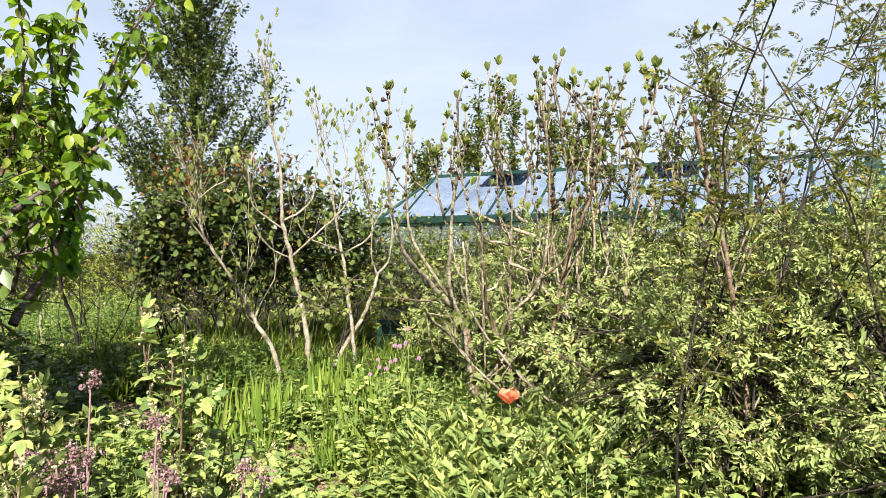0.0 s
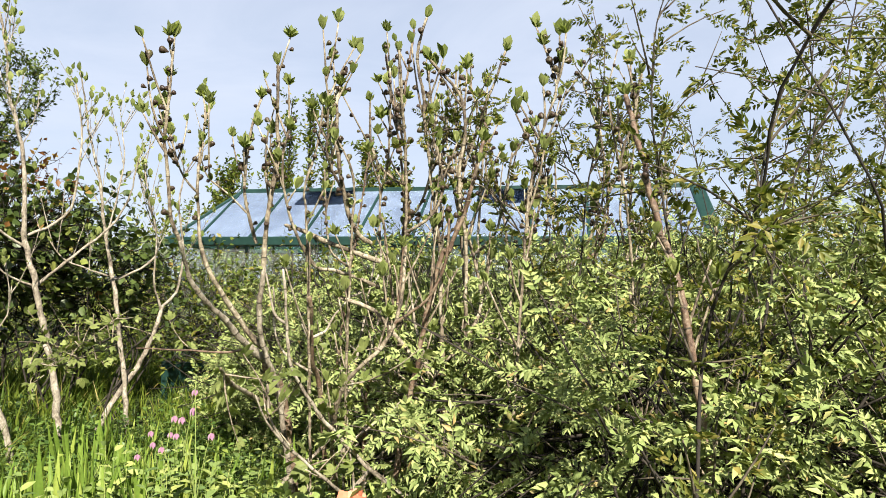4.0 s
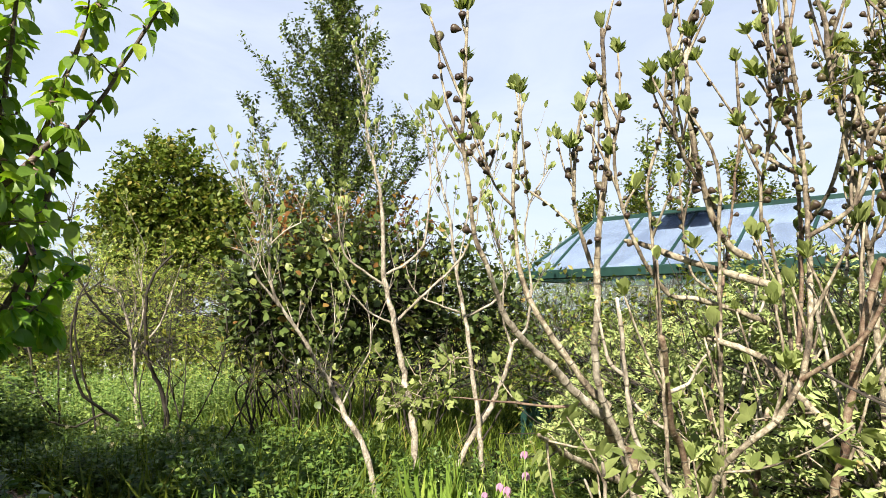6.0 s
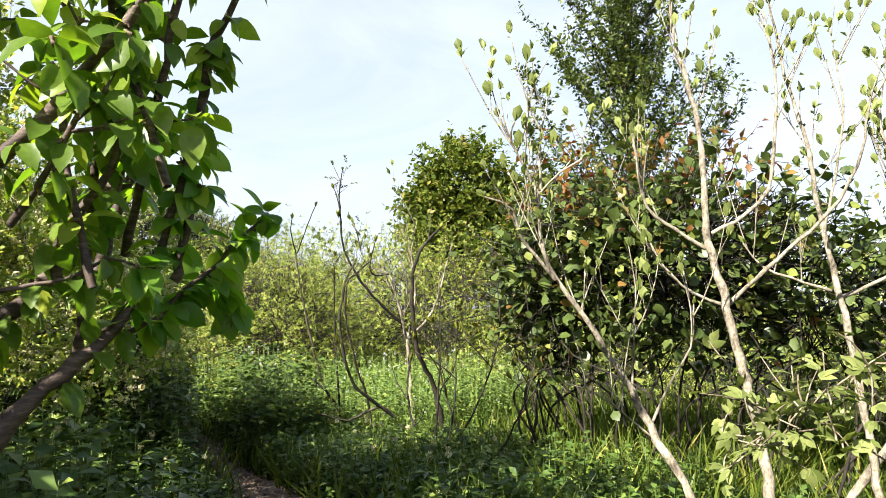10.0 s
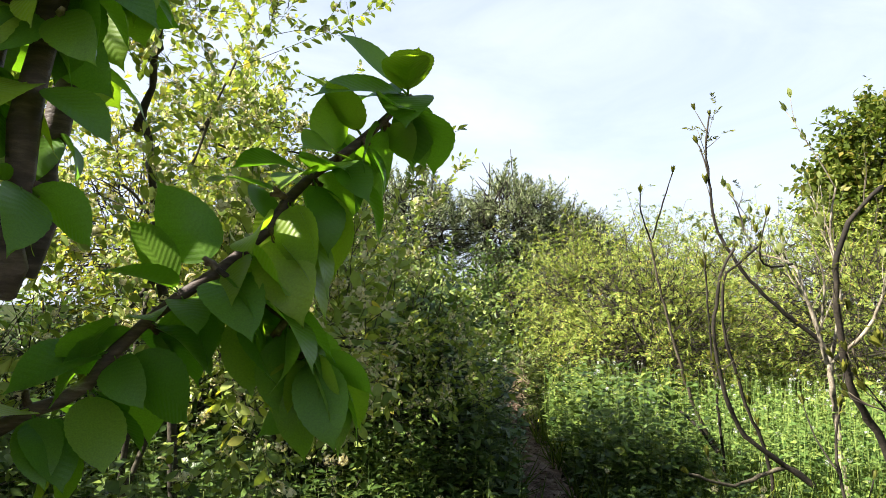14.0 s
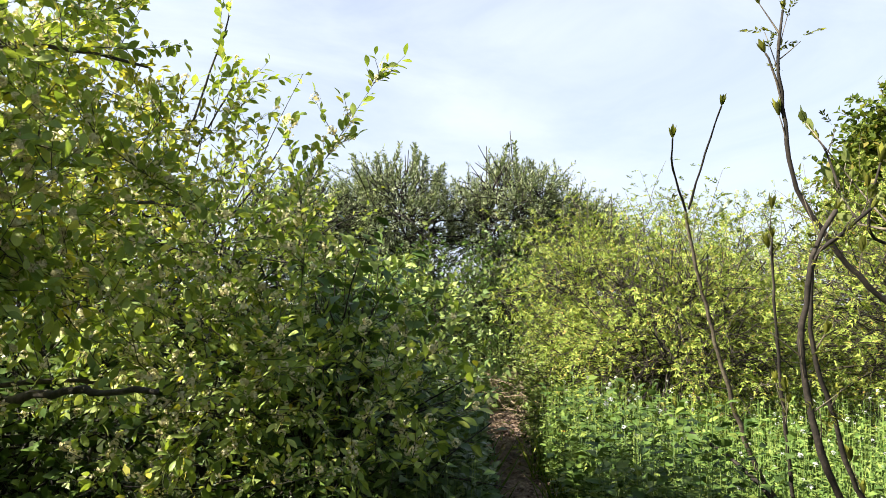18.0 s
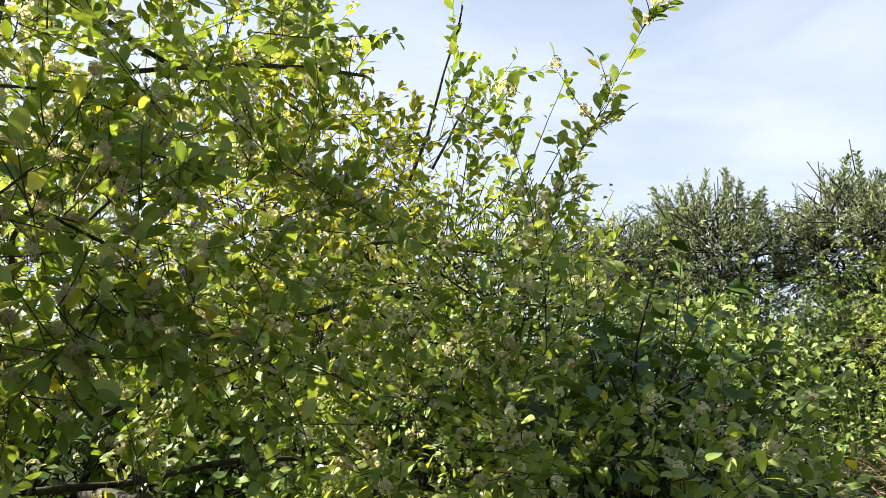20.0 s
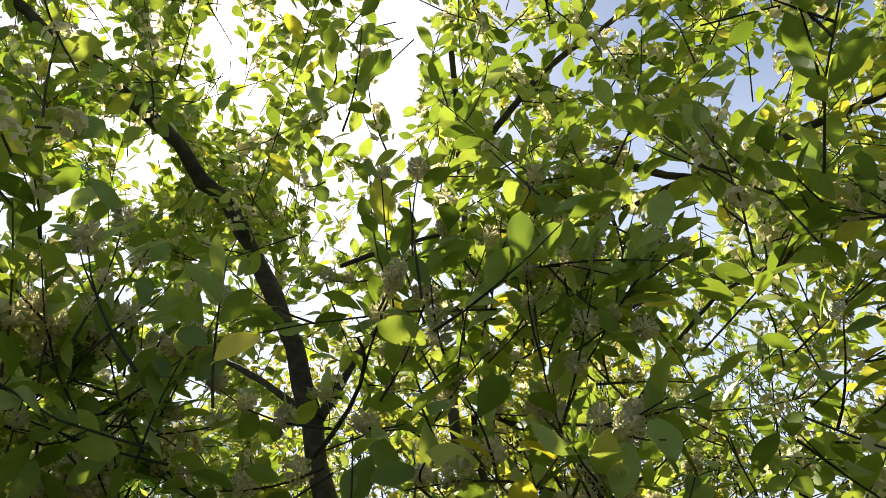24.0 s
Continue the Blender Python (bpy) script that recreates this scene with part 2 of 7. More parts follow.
M_BARK_CHERRY = rough_material("cherry_bark", [(0.0, (0.025, 0.016, 0.013)), (0.5, (0.09, 0.06, 0.048)), (0.8, (0.17, 0.12, 0.095)), (1.0, (0.33, 0.28, 0.23))], 34, 0.55, 0.004, (0.6, 0.6, 2.6))
M_BARK_OLE = rough_material("oleaster_bark", [(0.0, (0.025, 0.022, 0.016)), (0.6, (0.07, 0.06, 0.04)), (1.0, (0.13, 0.115, 0.08))], 50, 0.85, 0.004)
M_DEAD = rough_material("dead_twig", [(0.0, (0.18, 0.12, 0.07)), (1.0, (0.42, 0.33, 0.22))], 50, 0.85, 0.002)
M_SOIL = rough_material("soil_and_moss", [(0.0, (0.020, 0.018, 0.010)), (0.5, (0.040, 0.050, 0.016)), (1.0, (0.07, 0.11, 0.022))], 5, 1.0, 0.03)
M_CHIP = rough_material("woodchip_path", [(0.0, (0.08, 0.05, 0.035)), (0.5, (0.30, 0.20, 0.135)), (1.0, (0.55, 0.42, 0.31))], 40, 0.9, 0.015)
M_FRAME = rough_material("green_painted_metal", [(0.0, (0.010, 0.032, 0.026)), (1.0, (0.02, 0.058, 0.046))], 12, 0.4, 0.0005)
M_STONE = rough_material("pale_stone", [(0.0, (0.42, 0.39, 0.35)), (1.0, (0.72, 0.69, 0.64))], 18, 0.85, 0.006)
M_BLUE = rough_material("blue_plastic", [(0.0, (0.02, 0.10, 0.30)), (1.0, (0.03, 0.16, 0.42))], 10, 0.4, 0.0005)


def glass_material(name, tints, clear, rough):
    m, n, k, end = nodes_of(name)
    skin = n.new("ShaderNodeBsdfPrincipled")
    tex = n.new("ShaderNodeTexCoord")
    grime = n.new("ShaderNodeTexNoise")
    grime.inputs["Scale"].default_value, grime.inputs["Detail"].default_value = 3, 6
    k.new(tex.outputs["Object"], grime.inputs["Vector"])
    tone = ramp(n, [(0.3, tints[0]), (0.7, tints[1])])
    k.new(grime.outputs["Fac"], tone.inputs[0])
    k.new(tone.outputs[0], skin.inputs["Base Color"])
    skin.inputs["Roughness"].default_value, skin.inputs["Transmission Weight"].default_value = rough, clear
    skin.inputs["IOR"].default_value = 1.5
    k.new(skin.outputs[0], end.inputs["Surface"])
    return m


M_GLASS = glass_material("roof_glass", ((0.19, 0.24, 0.34), (0.31, 0.38, 0.50)), 0.62, 0.1)
M_CLEAR = glass_material("wall_glass", ((0.80, 0.86, 0.86), (0.9, 0.95, 0.94)), 0.97, 0.02)


# ---- mesh tools ----
def unit(v):
    return v / np.maximum(np.linalg.norm(v, axis=-1, keepdims=True), 1e-9)


class Geo:
    """Gathers vertices and triangles of one mesh."""

    def __init__(self):
        self.v, self.f, self.count = [], [], 0

    def add(self, v, f):
        v, f = np.asarray(v, float).reshape(-1, 3), np.asarray(f, int).reshape(-1, 3)
        self.v.append(v)
        self.f.append(f + self.count)
        self.count += len(v)

    def mesh(self, name, material, smooth=True):
        me = bpy.data.meshes.new(name)
        v = np.concatenate(self.v) if self.v else np.zeros((0, 3))
        f = np.concatenate(self.f) if self.f else np.zeros((0, 3), int)
        me.vertices.add(len(v))
        me.vertices.foreach_set("co", v.astype(np.float32).ravel())
        me.loops.add(len(f) * 3)
        me.loops.foreach_set("vertex_index", f.astype(np.int32).ravel())
        me.polygons.add(len(f))
        me.polygons.foreach_set("loop_start", np.arange(0, len(f) * 3, 3, dtype=np.int32))
        me.polygons.foreach_set("loop_total", np.full(len(f), 3, dtype=np.int32))
        me.polygons.foreach_set("use_smooth", np.full(len(f), smooth, dtype=bool))
        me.materials.append(material)
        me.update(calc_edges=True)
        return me


def part(name, geo, material, parent, label="", smooth=True, kind=""):
    """Links gathered geometry, given in the world, as one mesh under a thing or a part."""
    ob = new(name, geo.mesh(name, material, smooth) if isinstance(geo, Geo) else geo)
    if parent is not None:
        ob.parent = parent
        at = parent.location if parent.parent is None else parent.location + parent.parent.location
        ob.data.transform(Matrix.Translation(-at))
    return tagged(ob, label, kind=kind)


def thing(name, at, label, category, group="", kind=""):
    ob = new(name)
    ob.location = at
    return tagged(ob, label, category, group, kind)


def rounded_line(pts, step=0.06):
    """A smooth line through the points."""
    p = np.asarray(pts, float)
    if len(p) < 3:
        return np.linspace(p[0], p[-1], 4)
    q = np.vstack([2 * p[0] - p[1], p, 2 * p[-1] - p[-2]])
    out = []
    for i in range(1, len(q) - 2):
        a, b, c, d = q[i - 1 : i + 3]
        n = max(2, int(np.linalg.norm(c - b) / step))
        s = np.linspace(0, 1, n, endpoint=False)[:, None]
        out.append(0.5 * (2 * b + (c - a) * s + (2 * a - 5 * b + 4 * c - d) * s**2 + (3 * b - a - 3 * c + d) * s**3))
    return np.vstack([*out, p[-1:]])


def tube(geo, line, r0, r1, sides=6, knots=None):
    line = np.asarray(line, float)
    n = len(line)
    tangent = unit(np.gradient(line, axis=0))
    ref = np.array([0.31, 0.22, 0.92]) if abs(tangent[:, 2]).mean() < 0.8 else np.array([0.9, 0.3, 0.2])
    a = unit(np.cross(tangent, ref))
    b = np.cross(tangent, a)
    r = np.linspace(r0, r1, n)
    if knots is not None:
        r = r * knots
    turn = np.linspace(0, 2 * np.pi, sides, endpoint=False)
    ring = line[:, None] + r[:, None, None] * (np.cos(turn)[None, :, None] * a[:, None] + np.sin(turn)[None, :, None] * b[:, None])
    i, j = np.meshgrid(np.arange(n - 1), np.arange(sides), indexing="ij")
    j2 = (j + 1) % sides
    q = np.stack([i * sides + j, i * sides + j2, (i + 1) * sides + j2, (i + 1) * sides + j], -1).reshape(-1, 4)
    f = np.concatenate([q[:, [0, 1, 2]], q[:, [0, 2, 3]]])
    top = (n - 1) * sides
    cap = np.array([[top, top + k, top + k + 1] for k in range(1, sides - 1)])
    geo.add(ring, np.concatenate([f, cap]))


def leaf_shape(wide=0.5, rows=3, fold=0.18, curl=0.15, blunt=1.0, stalk=0.0):
    """A leaf one unit long along +y, folded along its midrib, as vertices and triangles."""
    v, f = [(0, stalk, 0)], []
    for i in range(1, rows + 1):
        s = i / (rows + 1)
        w = wide / 2 * math.sin(math.pi * s**blunt) ** 0.8
        y, z = stalk + s * (1 - stalk), -curl * s * s
        v += [(-w, y, z + fold * w), (0, y, z), (w, y, z + fold * w)]
    v.append((0, 1, -curl))
    f += [(0, 2, 1), (0, 3, 2)]
    for i in range(rows - 1):
        a, b = 1 + 3 * i, 4 + 3 * i
        f += [(a, a + 1, b + 1), (a, b + 1, b), (a + 1, a + 2, b + 2), (a + 1, b + 2, b + 1)]
    a, e = 1 + 3 * (rows - 1), len(v) - 1
    f += [(a, a + 1, e), (a + 1, a + 2, e)]
    if stalk:
        k = len(v)
        v += [(-0.012, 0, 0.01), (0.012, 0, 0.01), (0, stalk + 0.04, 0)]
        f += [(k, k + 1, k + 2)]
    return np.array(v, float), np.array(f, int)


def join_shapes(shapes):
    g = Geo()
    for v, f in shapes:
        g.add(v, f)
    return np.concatenate(g.v), np.concatenate(g.f)


def turned(shape, m, at=(0, 0, 0), size=1.0):
    v, f = shape
    return (v * size) @ np.array(m).T + np.array(at), f


def kite(wide=0.4, fold=0.12, at=0.42):
    w = wide / 2
    return np.array([(0, 0, 0), (-w, at, fold * w), (0, 1, -0.06), (w, at, fold * w)], float), np.array([(0, 2, 1), (0, 3, 2)])


def feather_shape(pairs=8, wide=0.3, droop=0.25, seed=2):
    """A compound leaf: a midrib with pairs of uneven leaflets and one at the tip."""
    r = np.random.RandomState(seed)
    small = kite(0.4, 0.6, 0.38)
    out = []
    for i in range(pairs):
        s = 0.2 + 0.68 * i / (pairs - 1)
        long = wide * (0.7 + 0.5 * math.sin(math.pi * (0.2 + 0.7 * i / pairs)))
        for side in (-1, 1):
            m = np.array(Euler((-0.25 + r.normal() * 0.3, 0.25 * side + r.normal() * 0.4, -side * radians(64 - 16 * i / pairs + r.normal() * 9))).to_matrix())
            out.append(turned(small, m, (0, s, -droop * s * s), long * r.uniform(0.75, 1.15)))
    out.append(turned(small, np.array(Euler((-0.35, 0, 0)).to_matrix()), (0, 0.9, -droop * 0.81), wide * 1.0))
    out.append((np.array([(-0.008, 0, 0), (0.008, 0, 0), (0, 0.92, -droop * 0.85)]), np.array([(0, 1, 2)])))
    return join_shapes(out)


def bloom_shape(count=9, seed=3, petal=0.17):
    """A round head of small four-petalled flowers."""
    r = np.random.RandomState(seed)
    out = []
    for i in range(count):
        z = 1 - 2 * (i + 0.5) / count
        t = i * 2.39996 + r.uniform(-0.25, 0.25)
        d = np.array([math.sqrt(1 - z * z) * math.cos(t), math.sqrt(1 - z * z) * math.sin(t), z])
        a = unit(np.cross(d, (0.3, 0.5, 0.8)))
        b = np.cross(d, a)
        mid = d * r.uniform(0.32, 0.46)
        turn = r.uniform(0, 1.5)
        v, f = [mid, d * 0.05], []
        for q in range(4):
            for w, far in ((-0.45, 0.7), (0.0, 1.1), (0.45, 0.7)):
                t = turn + q * math.pi / 2 + w
                v.append(mid + petal * far * (math.cos(t) * a + math.sin(t) * b) + d * 0.05 * far)
            k = 2 + 3 * q
            f += [(0, k, k + 1), (0, k + 1, k + 2)]
        f.append((1, 2, 8))
        out.append((np.array(v), np.array(f)))
    return join_shapes(out)


def plain_bloom(count=14, seed=5):
    """The same head for the distance: small facing scales."""
    r = np.random.RandomState(seed)
    out = []
    for i in range(count):
        d = unit(r.normal(size=3))
        a = unit(np.cross(d, r.normal(size=3)))
        b = np.cross(d, a)
        c = d * r.uniform(0.25, 0.45)
        out.append((np.array([c - 0.15 * a, c + 0.15 * b, c + 0.15 * a, c - 0.15 * b]), np.array([(0, 1, 2), (0, 2, 3)])))
    return join_shapes(out)


def cup_shape(seed=1, count=4, lobes=True):
    """A bud opening into a few upright young leaves."""
    r = np.random.RandomState(seed)
    out = []
    for i in range(count):
        t = i * 2.4 + r.uniform(-0.3, 0.3)
        m = np.array((Matrix.Rotation(t, 3, "Z") @ Matrix.Rotation(radians(r.uniform(58, 84)), 3, "X")))
        s = r.uniform(0.6, 1.0)
        if lobes:
            for turn_by in (-0.6, 0, 0.6):
                l = leaf_shape(0.34, 2, 0.3, 0.2)
                out.append(turned(l, m @ np.array(Matrix.Rotation(turn_by, 3, "Z")), size=s * (1.0 if turn_by == 0 else 0.8)))
        else:
            out.append(turned(leaf_shape(0.62, 2, 0.4, -0.15, 1.15), m, size=s))
    return join_shapes(out)


L_OVAL2 = leaf_shape(0.56, 1, 0.25, 0.25)
L_OLE = leaf_shape(0.48, 4, 0.16, 0.2, 1.25, 0.07)
L_OLE_FAR = leaf_shape(0.5, 2, 0.2, 0.2, 1.2)
L_ROUND = leaf_shape(0.85, 2, 0.2, 0.2)
L_NARROW = kite(0.32, 0.4)
L_FAR = kite(0.6, 0.3)
L_BLADE = (np.array([(-0.02, 0, 0), (0.02, 0, 0), (-0.016, 0.5, -0.05), (0.016, 0.5, -0.05), (0, 1, -0.34)]), np.array([(0, 1, 3), (0, 3, 2), (2, 3, 4)]))
L_TOOTH = leaf_shape(0.62, 2, 0.25, 0.3)
L_WEED = leaf_shape(0.6, 1, 0.3, 0.3)
L_LOBED = join_shapes([turned(leaf_shape(0.5, 2, 0.25, 0.25), np.array(Matrix.Rotation(a, 3, "Z")), size=z) for a, z in ((0.75, 0.8), (0.0, 1.0), (-0.75, 0.8))])
L_FEATHERS = [feather_shape(7, 0.3, 0.25, 2), feather_shape(6, 0.34, 0.4, 3), feather_shape(8, 0.27, 0.1, 4)]
L_FEATHER_FAR = feather_shape(5, 0.3)
B_BLOOM = plain_bloom()
B_BUD = cup_shape(4, 3, False)


def scatter(geo, shape, where, along, above, size, flat=None):
    """Lays one shape many times: its +y along, its +z towards above."""
    where, along, above = (np.asarray(a, float).reshape(-1, 3) for a in (where, along, above))
    if not len(where):
        return
    v, f = shape
    y = unit(along)
    x = unit(np.cross(y, above))
    z = np.cross(x, y)
    size = np.broadcast_to(np.asarray(size, float), (len(where),))
    out = where[:, None] + size[:, None, None] * (v[None, :, 0:1] * x[:, None] + v[None, :, 1:2] * y[:, None] + v[None, :, 2:3] * z[:, None])
    faces = f[None] + (np.arange(len(where)) * len(v))[:, None, None]
    geo.add(out.reshape(-1, 3), faces.reshape(-1, 3))


def ground_height(x, y):
    s = np.clip((np.asarray(x, float) + 6.5) / 4.0, 0, 1)
    far = np.clip(1 - np.hypot(np.asarray(x, float) + 2, np.asarray(y, float) - 5) / 40, 0, 1)
    return 0.26 * s * s * (3 - 2 * s) * far


WALKED = rounded_line([(0.27, 0.6, 1.57), (0.1, 1.0, 1.57), (0.16, 1.67, 1.59), (0.24, 2.2, 1.6), (0.32, 2.75, 1.56), (0.15, 3.24, 1.53), (-0.14, 3.75, 1.51), (-0.66, 4.31, 1.51), (-1.0, 4.75, 1.54), (-1.55, 5.16, 1.58), (-2.3, 5.75, 1.57), (-2.65, 5.87, 1.57), (-3.5, 6.2, 1.62), (-4.0, 6.24, 1.63), (-4.3, 6.12, 1.66), (-4.47, 6.06, 1.68)], 0.1)


def clear_of_walk(points, room):
    """Which points keep that much room to the camera's track and the air under it."""
    p = np.asarray(points, float)
    d = np.full(len(p), 9.0)
    for q in WALKED:
        d = np.minimum(d, np.linalg.norm((p - q) * np.where(p[:, 2:] < q[2], (1, 1, 0.25), (1, 1, 0.8)), axis=1))
    return d > room


def walk_distance(x, y):
    p = np.stack([np.asarray(x, float), np.asarray(y, float)], -1)
    return np.min(np.linalg.norm(p[..., None, :] - WALKED[None, :, :2], axis=-1), axis=-1)


R = np.random.RandomState(11)


def twigs_on(lines, per_metre, length, rise=0.4, thick=0.0025, start=0.15, spread=1.0, rng=R):
    """Side twigs of a list of lines: a list of short lines."""
    out = []
    for line in lines:
        line = np.asarray(line)
        span = np.linalg.norm(np.diff(line, axis=0), axis=1).sum()
        for _ in range(rng.poisson(per_metre * span)):
            s = rng.uniform(start, 1.0) * (len(line) - 1)
            i = min(int(s), len(line) - 2)
            p = line[i] + (s - i) * (line[i + 1] - line[i])
            t = unit(line[i + 1] - line[i])
            d = unit(t * 0.6 + spread * unit(rng.normal(size=3)) * 0.9 + np.array([0, 0, rise]))
            l = rng.uniform(*length)
            bend = unit(rng.normal(size=3)) * 0.25 * l + np.array([0, 0, rise * 0.4 * l])
            u = np.linspace(0, 1, 5)[:, None]
            out.append(p + d * l * u + bend * u * u)
    return out


def leaves_on(lines, spacing, size, rng=R, lean=0.55, droop=0.0, start=0.1, jitter=0.01, flatness=0.8):
    """Places, directions, upper sides and sizes of leaves along twigs."""
    where, along, above, big = [], [], [], []
    for line in lines:
        line = np.asarray(line)
        span = np.linalg.norm(np.diff(line, axis=0), axis=1).sum()
        n = max(2, int(span / spacing))
        s = np.linspace(start, 1, n) * (len(line) - 1.001)
        i = s.astype(int)
        p = line[i] + (s - i)[:, None] * (line[i + 1] - line[i])
        t = unit(line[i + 1] - line[i])
        side = unit(np.cross(t, rng.normal(size=(n, 3))))
        d = unit(t * lean + side * (1.1 - lean * 0.5) + np.array([0, 0, -droop]))
        where.append(p + rng.normal(size=(n, 3)) * jitter)
        along.append(d)
        above.append(unit(np.array([0, 0, flatness]) + rng.normal(size=(n, 3)) * 0.45))
        big.append(rng.uniform(size[0], size[1], n))
    return tuple(np.concatenate(a) for a in (where, along, above, big))


def spread_twigs(centre, radii, count, length, rise=0.3, shell=0.45, rough_edge=0.28, rng=R, freq=1.3):
    """Short twigs that fill an uneven rounded volume in clumps with gaps, denser outside."""
    c, r = np.asarray(centre, float), np.asarray(radii, float)
    count = int(count * 1.6)
    d = unit(rng.normal(size=(count, 3)))
    rad = rng.uniform(shell**3, 1, count) ** (1 / 3)
    lump = np.array([noise.noise(Vector((d0 * freq * 2 + c[0]))) for d0 in d])
    rad = rad * (1 + rough_edge * lump * 1.6)
    p = c + d * r * rad[:, None]
    grain = 2.6 / max(0.35, min(1.6, float(r.mean())))
    full = np.array([noise.noise(Vector(q * grain)) for q in p]) > -0.08
    p, d, count = p[full], d[full], int(full.sum())
    out_dir = unit(unit(d * r) * 0.8 + rng.normal(size=(count, 3)) * 0.6 + np.array([0, 0, rise]))
    l = rng.uniform(length[0], length[1], count)
    bend = unit(rng.normal(size=(count, 3))) * 0.38
    u = np.linspace(0, 1, 4)
    lines = p[:, None] + out_dir[:, None] * l[:, None, None] * u[None, :, None] + bend[:, None] * l[:, None, None] * (u**2)[None, :, None]
    return list(lines)


class Plant:
    """A plant: an Empty at its foot, stems as parts, and the lines of its stems for twigs."""

    def __init__(self, name, at, label, category, bark, group=""):
        z = float(ground_height(at[0], at[1]))
        self.ob = thing(name, (at[0], at[1], z), label, category, group)
        self.barks = [bark]
        self.bark, self.lines, self.twig, self.tips, self.ringed, self.scars = bark, [], Geo(), [], False, Geo()

    def finish_twigs(self, lines, r0=0.0035, r1=0.0012, sides=3):
        for line in lines:
            tube(self.twig, line, r0, r1, sides)
        return lines

    def leaves(self, name, shape, spec, material, label="", kind="stuff"):
        g = Geo()
        scatter(g, shape, *spec)
        return part(name, g, material, self.ob, label, kind=kind)

    def close(self, name="branchwork", material=None):
        if self.twig.count:
            part(name, self.twig, material or self.bark, self.ob, kind="stuff")
        if self.scars.count:
            part("leaf_scars", self.scars, M_BARK_WILD, self.ob, "dark rings of old leaf scars", kind="stuff")


def stem(plant, r0, r1, *pts, name="branch", material=None, sides=9, sway=0.006):
    line = rounded_line(pts)
    line[1:-1] += R.normal(size=(len(line) - 2, 3)) * min(sway, r0 * 0.2)
    knots = 1 + 0.09 * np.sin(np.arange(len(line)) * 1.9) + R.normal(size=len(line)) * 0.04
    g = Geo()
    if plant.ringed:
        # leaf scars ring the stem every few centimetres and it bends a little at each
        along = rounded_line(line, 0.018)
        along[1:-1] += R.normal(size=(len(along) - 2, 3)) * r0 * 0.07
        far = np.arange(len(along)) * 0.018 + R.uniform(0, 0.06)
        skin = np.interp(np.linspace(0, 1, len(along)), np.linspace(0, 1, len(line)), knots)
        for k in np.nonzero(np.diff(np.floor((far - 0.03) / 0.062)) > 0)[0]:
            if 0 < k < len(along) - 2:
                way, r = unit(along[k + 1] - along[k]), (r0 + (r1 - r0) * k / len(along)) * skin[k]
                tube(plant.scars, along[k] + way * np.array([[-0.003], [-0.001], [0.001], [0.003]]), r * 1.19, r * 1.19, 7, np.array([0.9, 1.0, 1.0, 0.9]))
        skin = skin * (1 + 0.13 * np.exp(-(((far % 0.062) - 0.03) / 0.009) ** 2)) * (1 + R.normal(size=len(along)) * 0.025)
    else:
        along, skin = line, knots
    tip = along[-1] + unit(along[-1] - along[-2]) * r1 * 0.8
    tube(g, np.vstack([along, tip[None]]), r0, r1, sides, np.append(skin, 0.35))
    part("trunk" if r0 > 0.045 and name == "branch" else name, g, material or plant.barks[R.randint(len(plant.barks))], plant.ob)
    plant.lines.append(line)
    plant.tips.append((line[-1], unit(line[-1] - line[-3])))
    return line


# ---- ground ----
def ground_sheet():
    g = Geo()
    rings = np.concatenate([np.linspace(0.3, 20, 60), np.geomspace(21, 2500, 26)])
    turns = np.linspace(0, 2 * np.pi, 120, endpoint=False)
    x = -3 + rings[:, None] * np.cos(turns)[None]
    y = 5 + rings[:, None] * np.sin(turns)[None]
    bumps = np.array([noise.noise(Vector((a * 1.3, b * 1.3, 0.4))) for a, b in zip(x.ravel(), y.ravel())]).reshape(x.shape)
    z = ground_height(x, y) + 0.03 * bumps * (rings[:, None] < 25)
    v = np.stack([x, y, z], -1).reshape(-1, 3)
    n = len(turns)
    i, j = np.meshgrid(np.arange(len(rings) - 1), np.arange(n), indexing="ij")
    q = np.stack([i * n + j, (i + 1) * n + j, (i + 1) * n + (j + 1) % n, i * n + (j + 1) % n], -1).reshape(-1, 4)
    v = np.vstack([v, [[-3, 5, float(ground_height(-3, 5))]]])
    fan = np.array([[len(v) - 1, k, (k + 1) % n] for k in range(n)])
    g.add(v, np.concatenate([q[:, [0, 1, 2]], q[:, [0, 2, 3]], fan]))
    ob = new("ground", g.mesh("ground", M_SOIL))
    return tagged(ob, "dark garden soil with moss under the plants", "ground", kind="structure")


ground = ground_sheet()

PATH_LINE = rounded_line([(0.5, -3.0, 0), (0.2, 1.0, 0), (0.2, 3.0, 0), (-0.7, 4.9, 0), (-2.3, 6.0, 0), (-4.5, 6.9, 0), (-7.2, 7.9, 0), (-8.9, 8.5, 0), (-10.4, 9.05, 0), (-12.2, 9.7, 0)], 0.12)


def path_distance(x, y):
    p = np.stack([np.asarray(x, float), np.asarray(y, float)], -1)
    return np.min(np.linalg.norm(p[..., None, :] - PATH_LINE[None, :, :2], axis=-1), axis=-1)


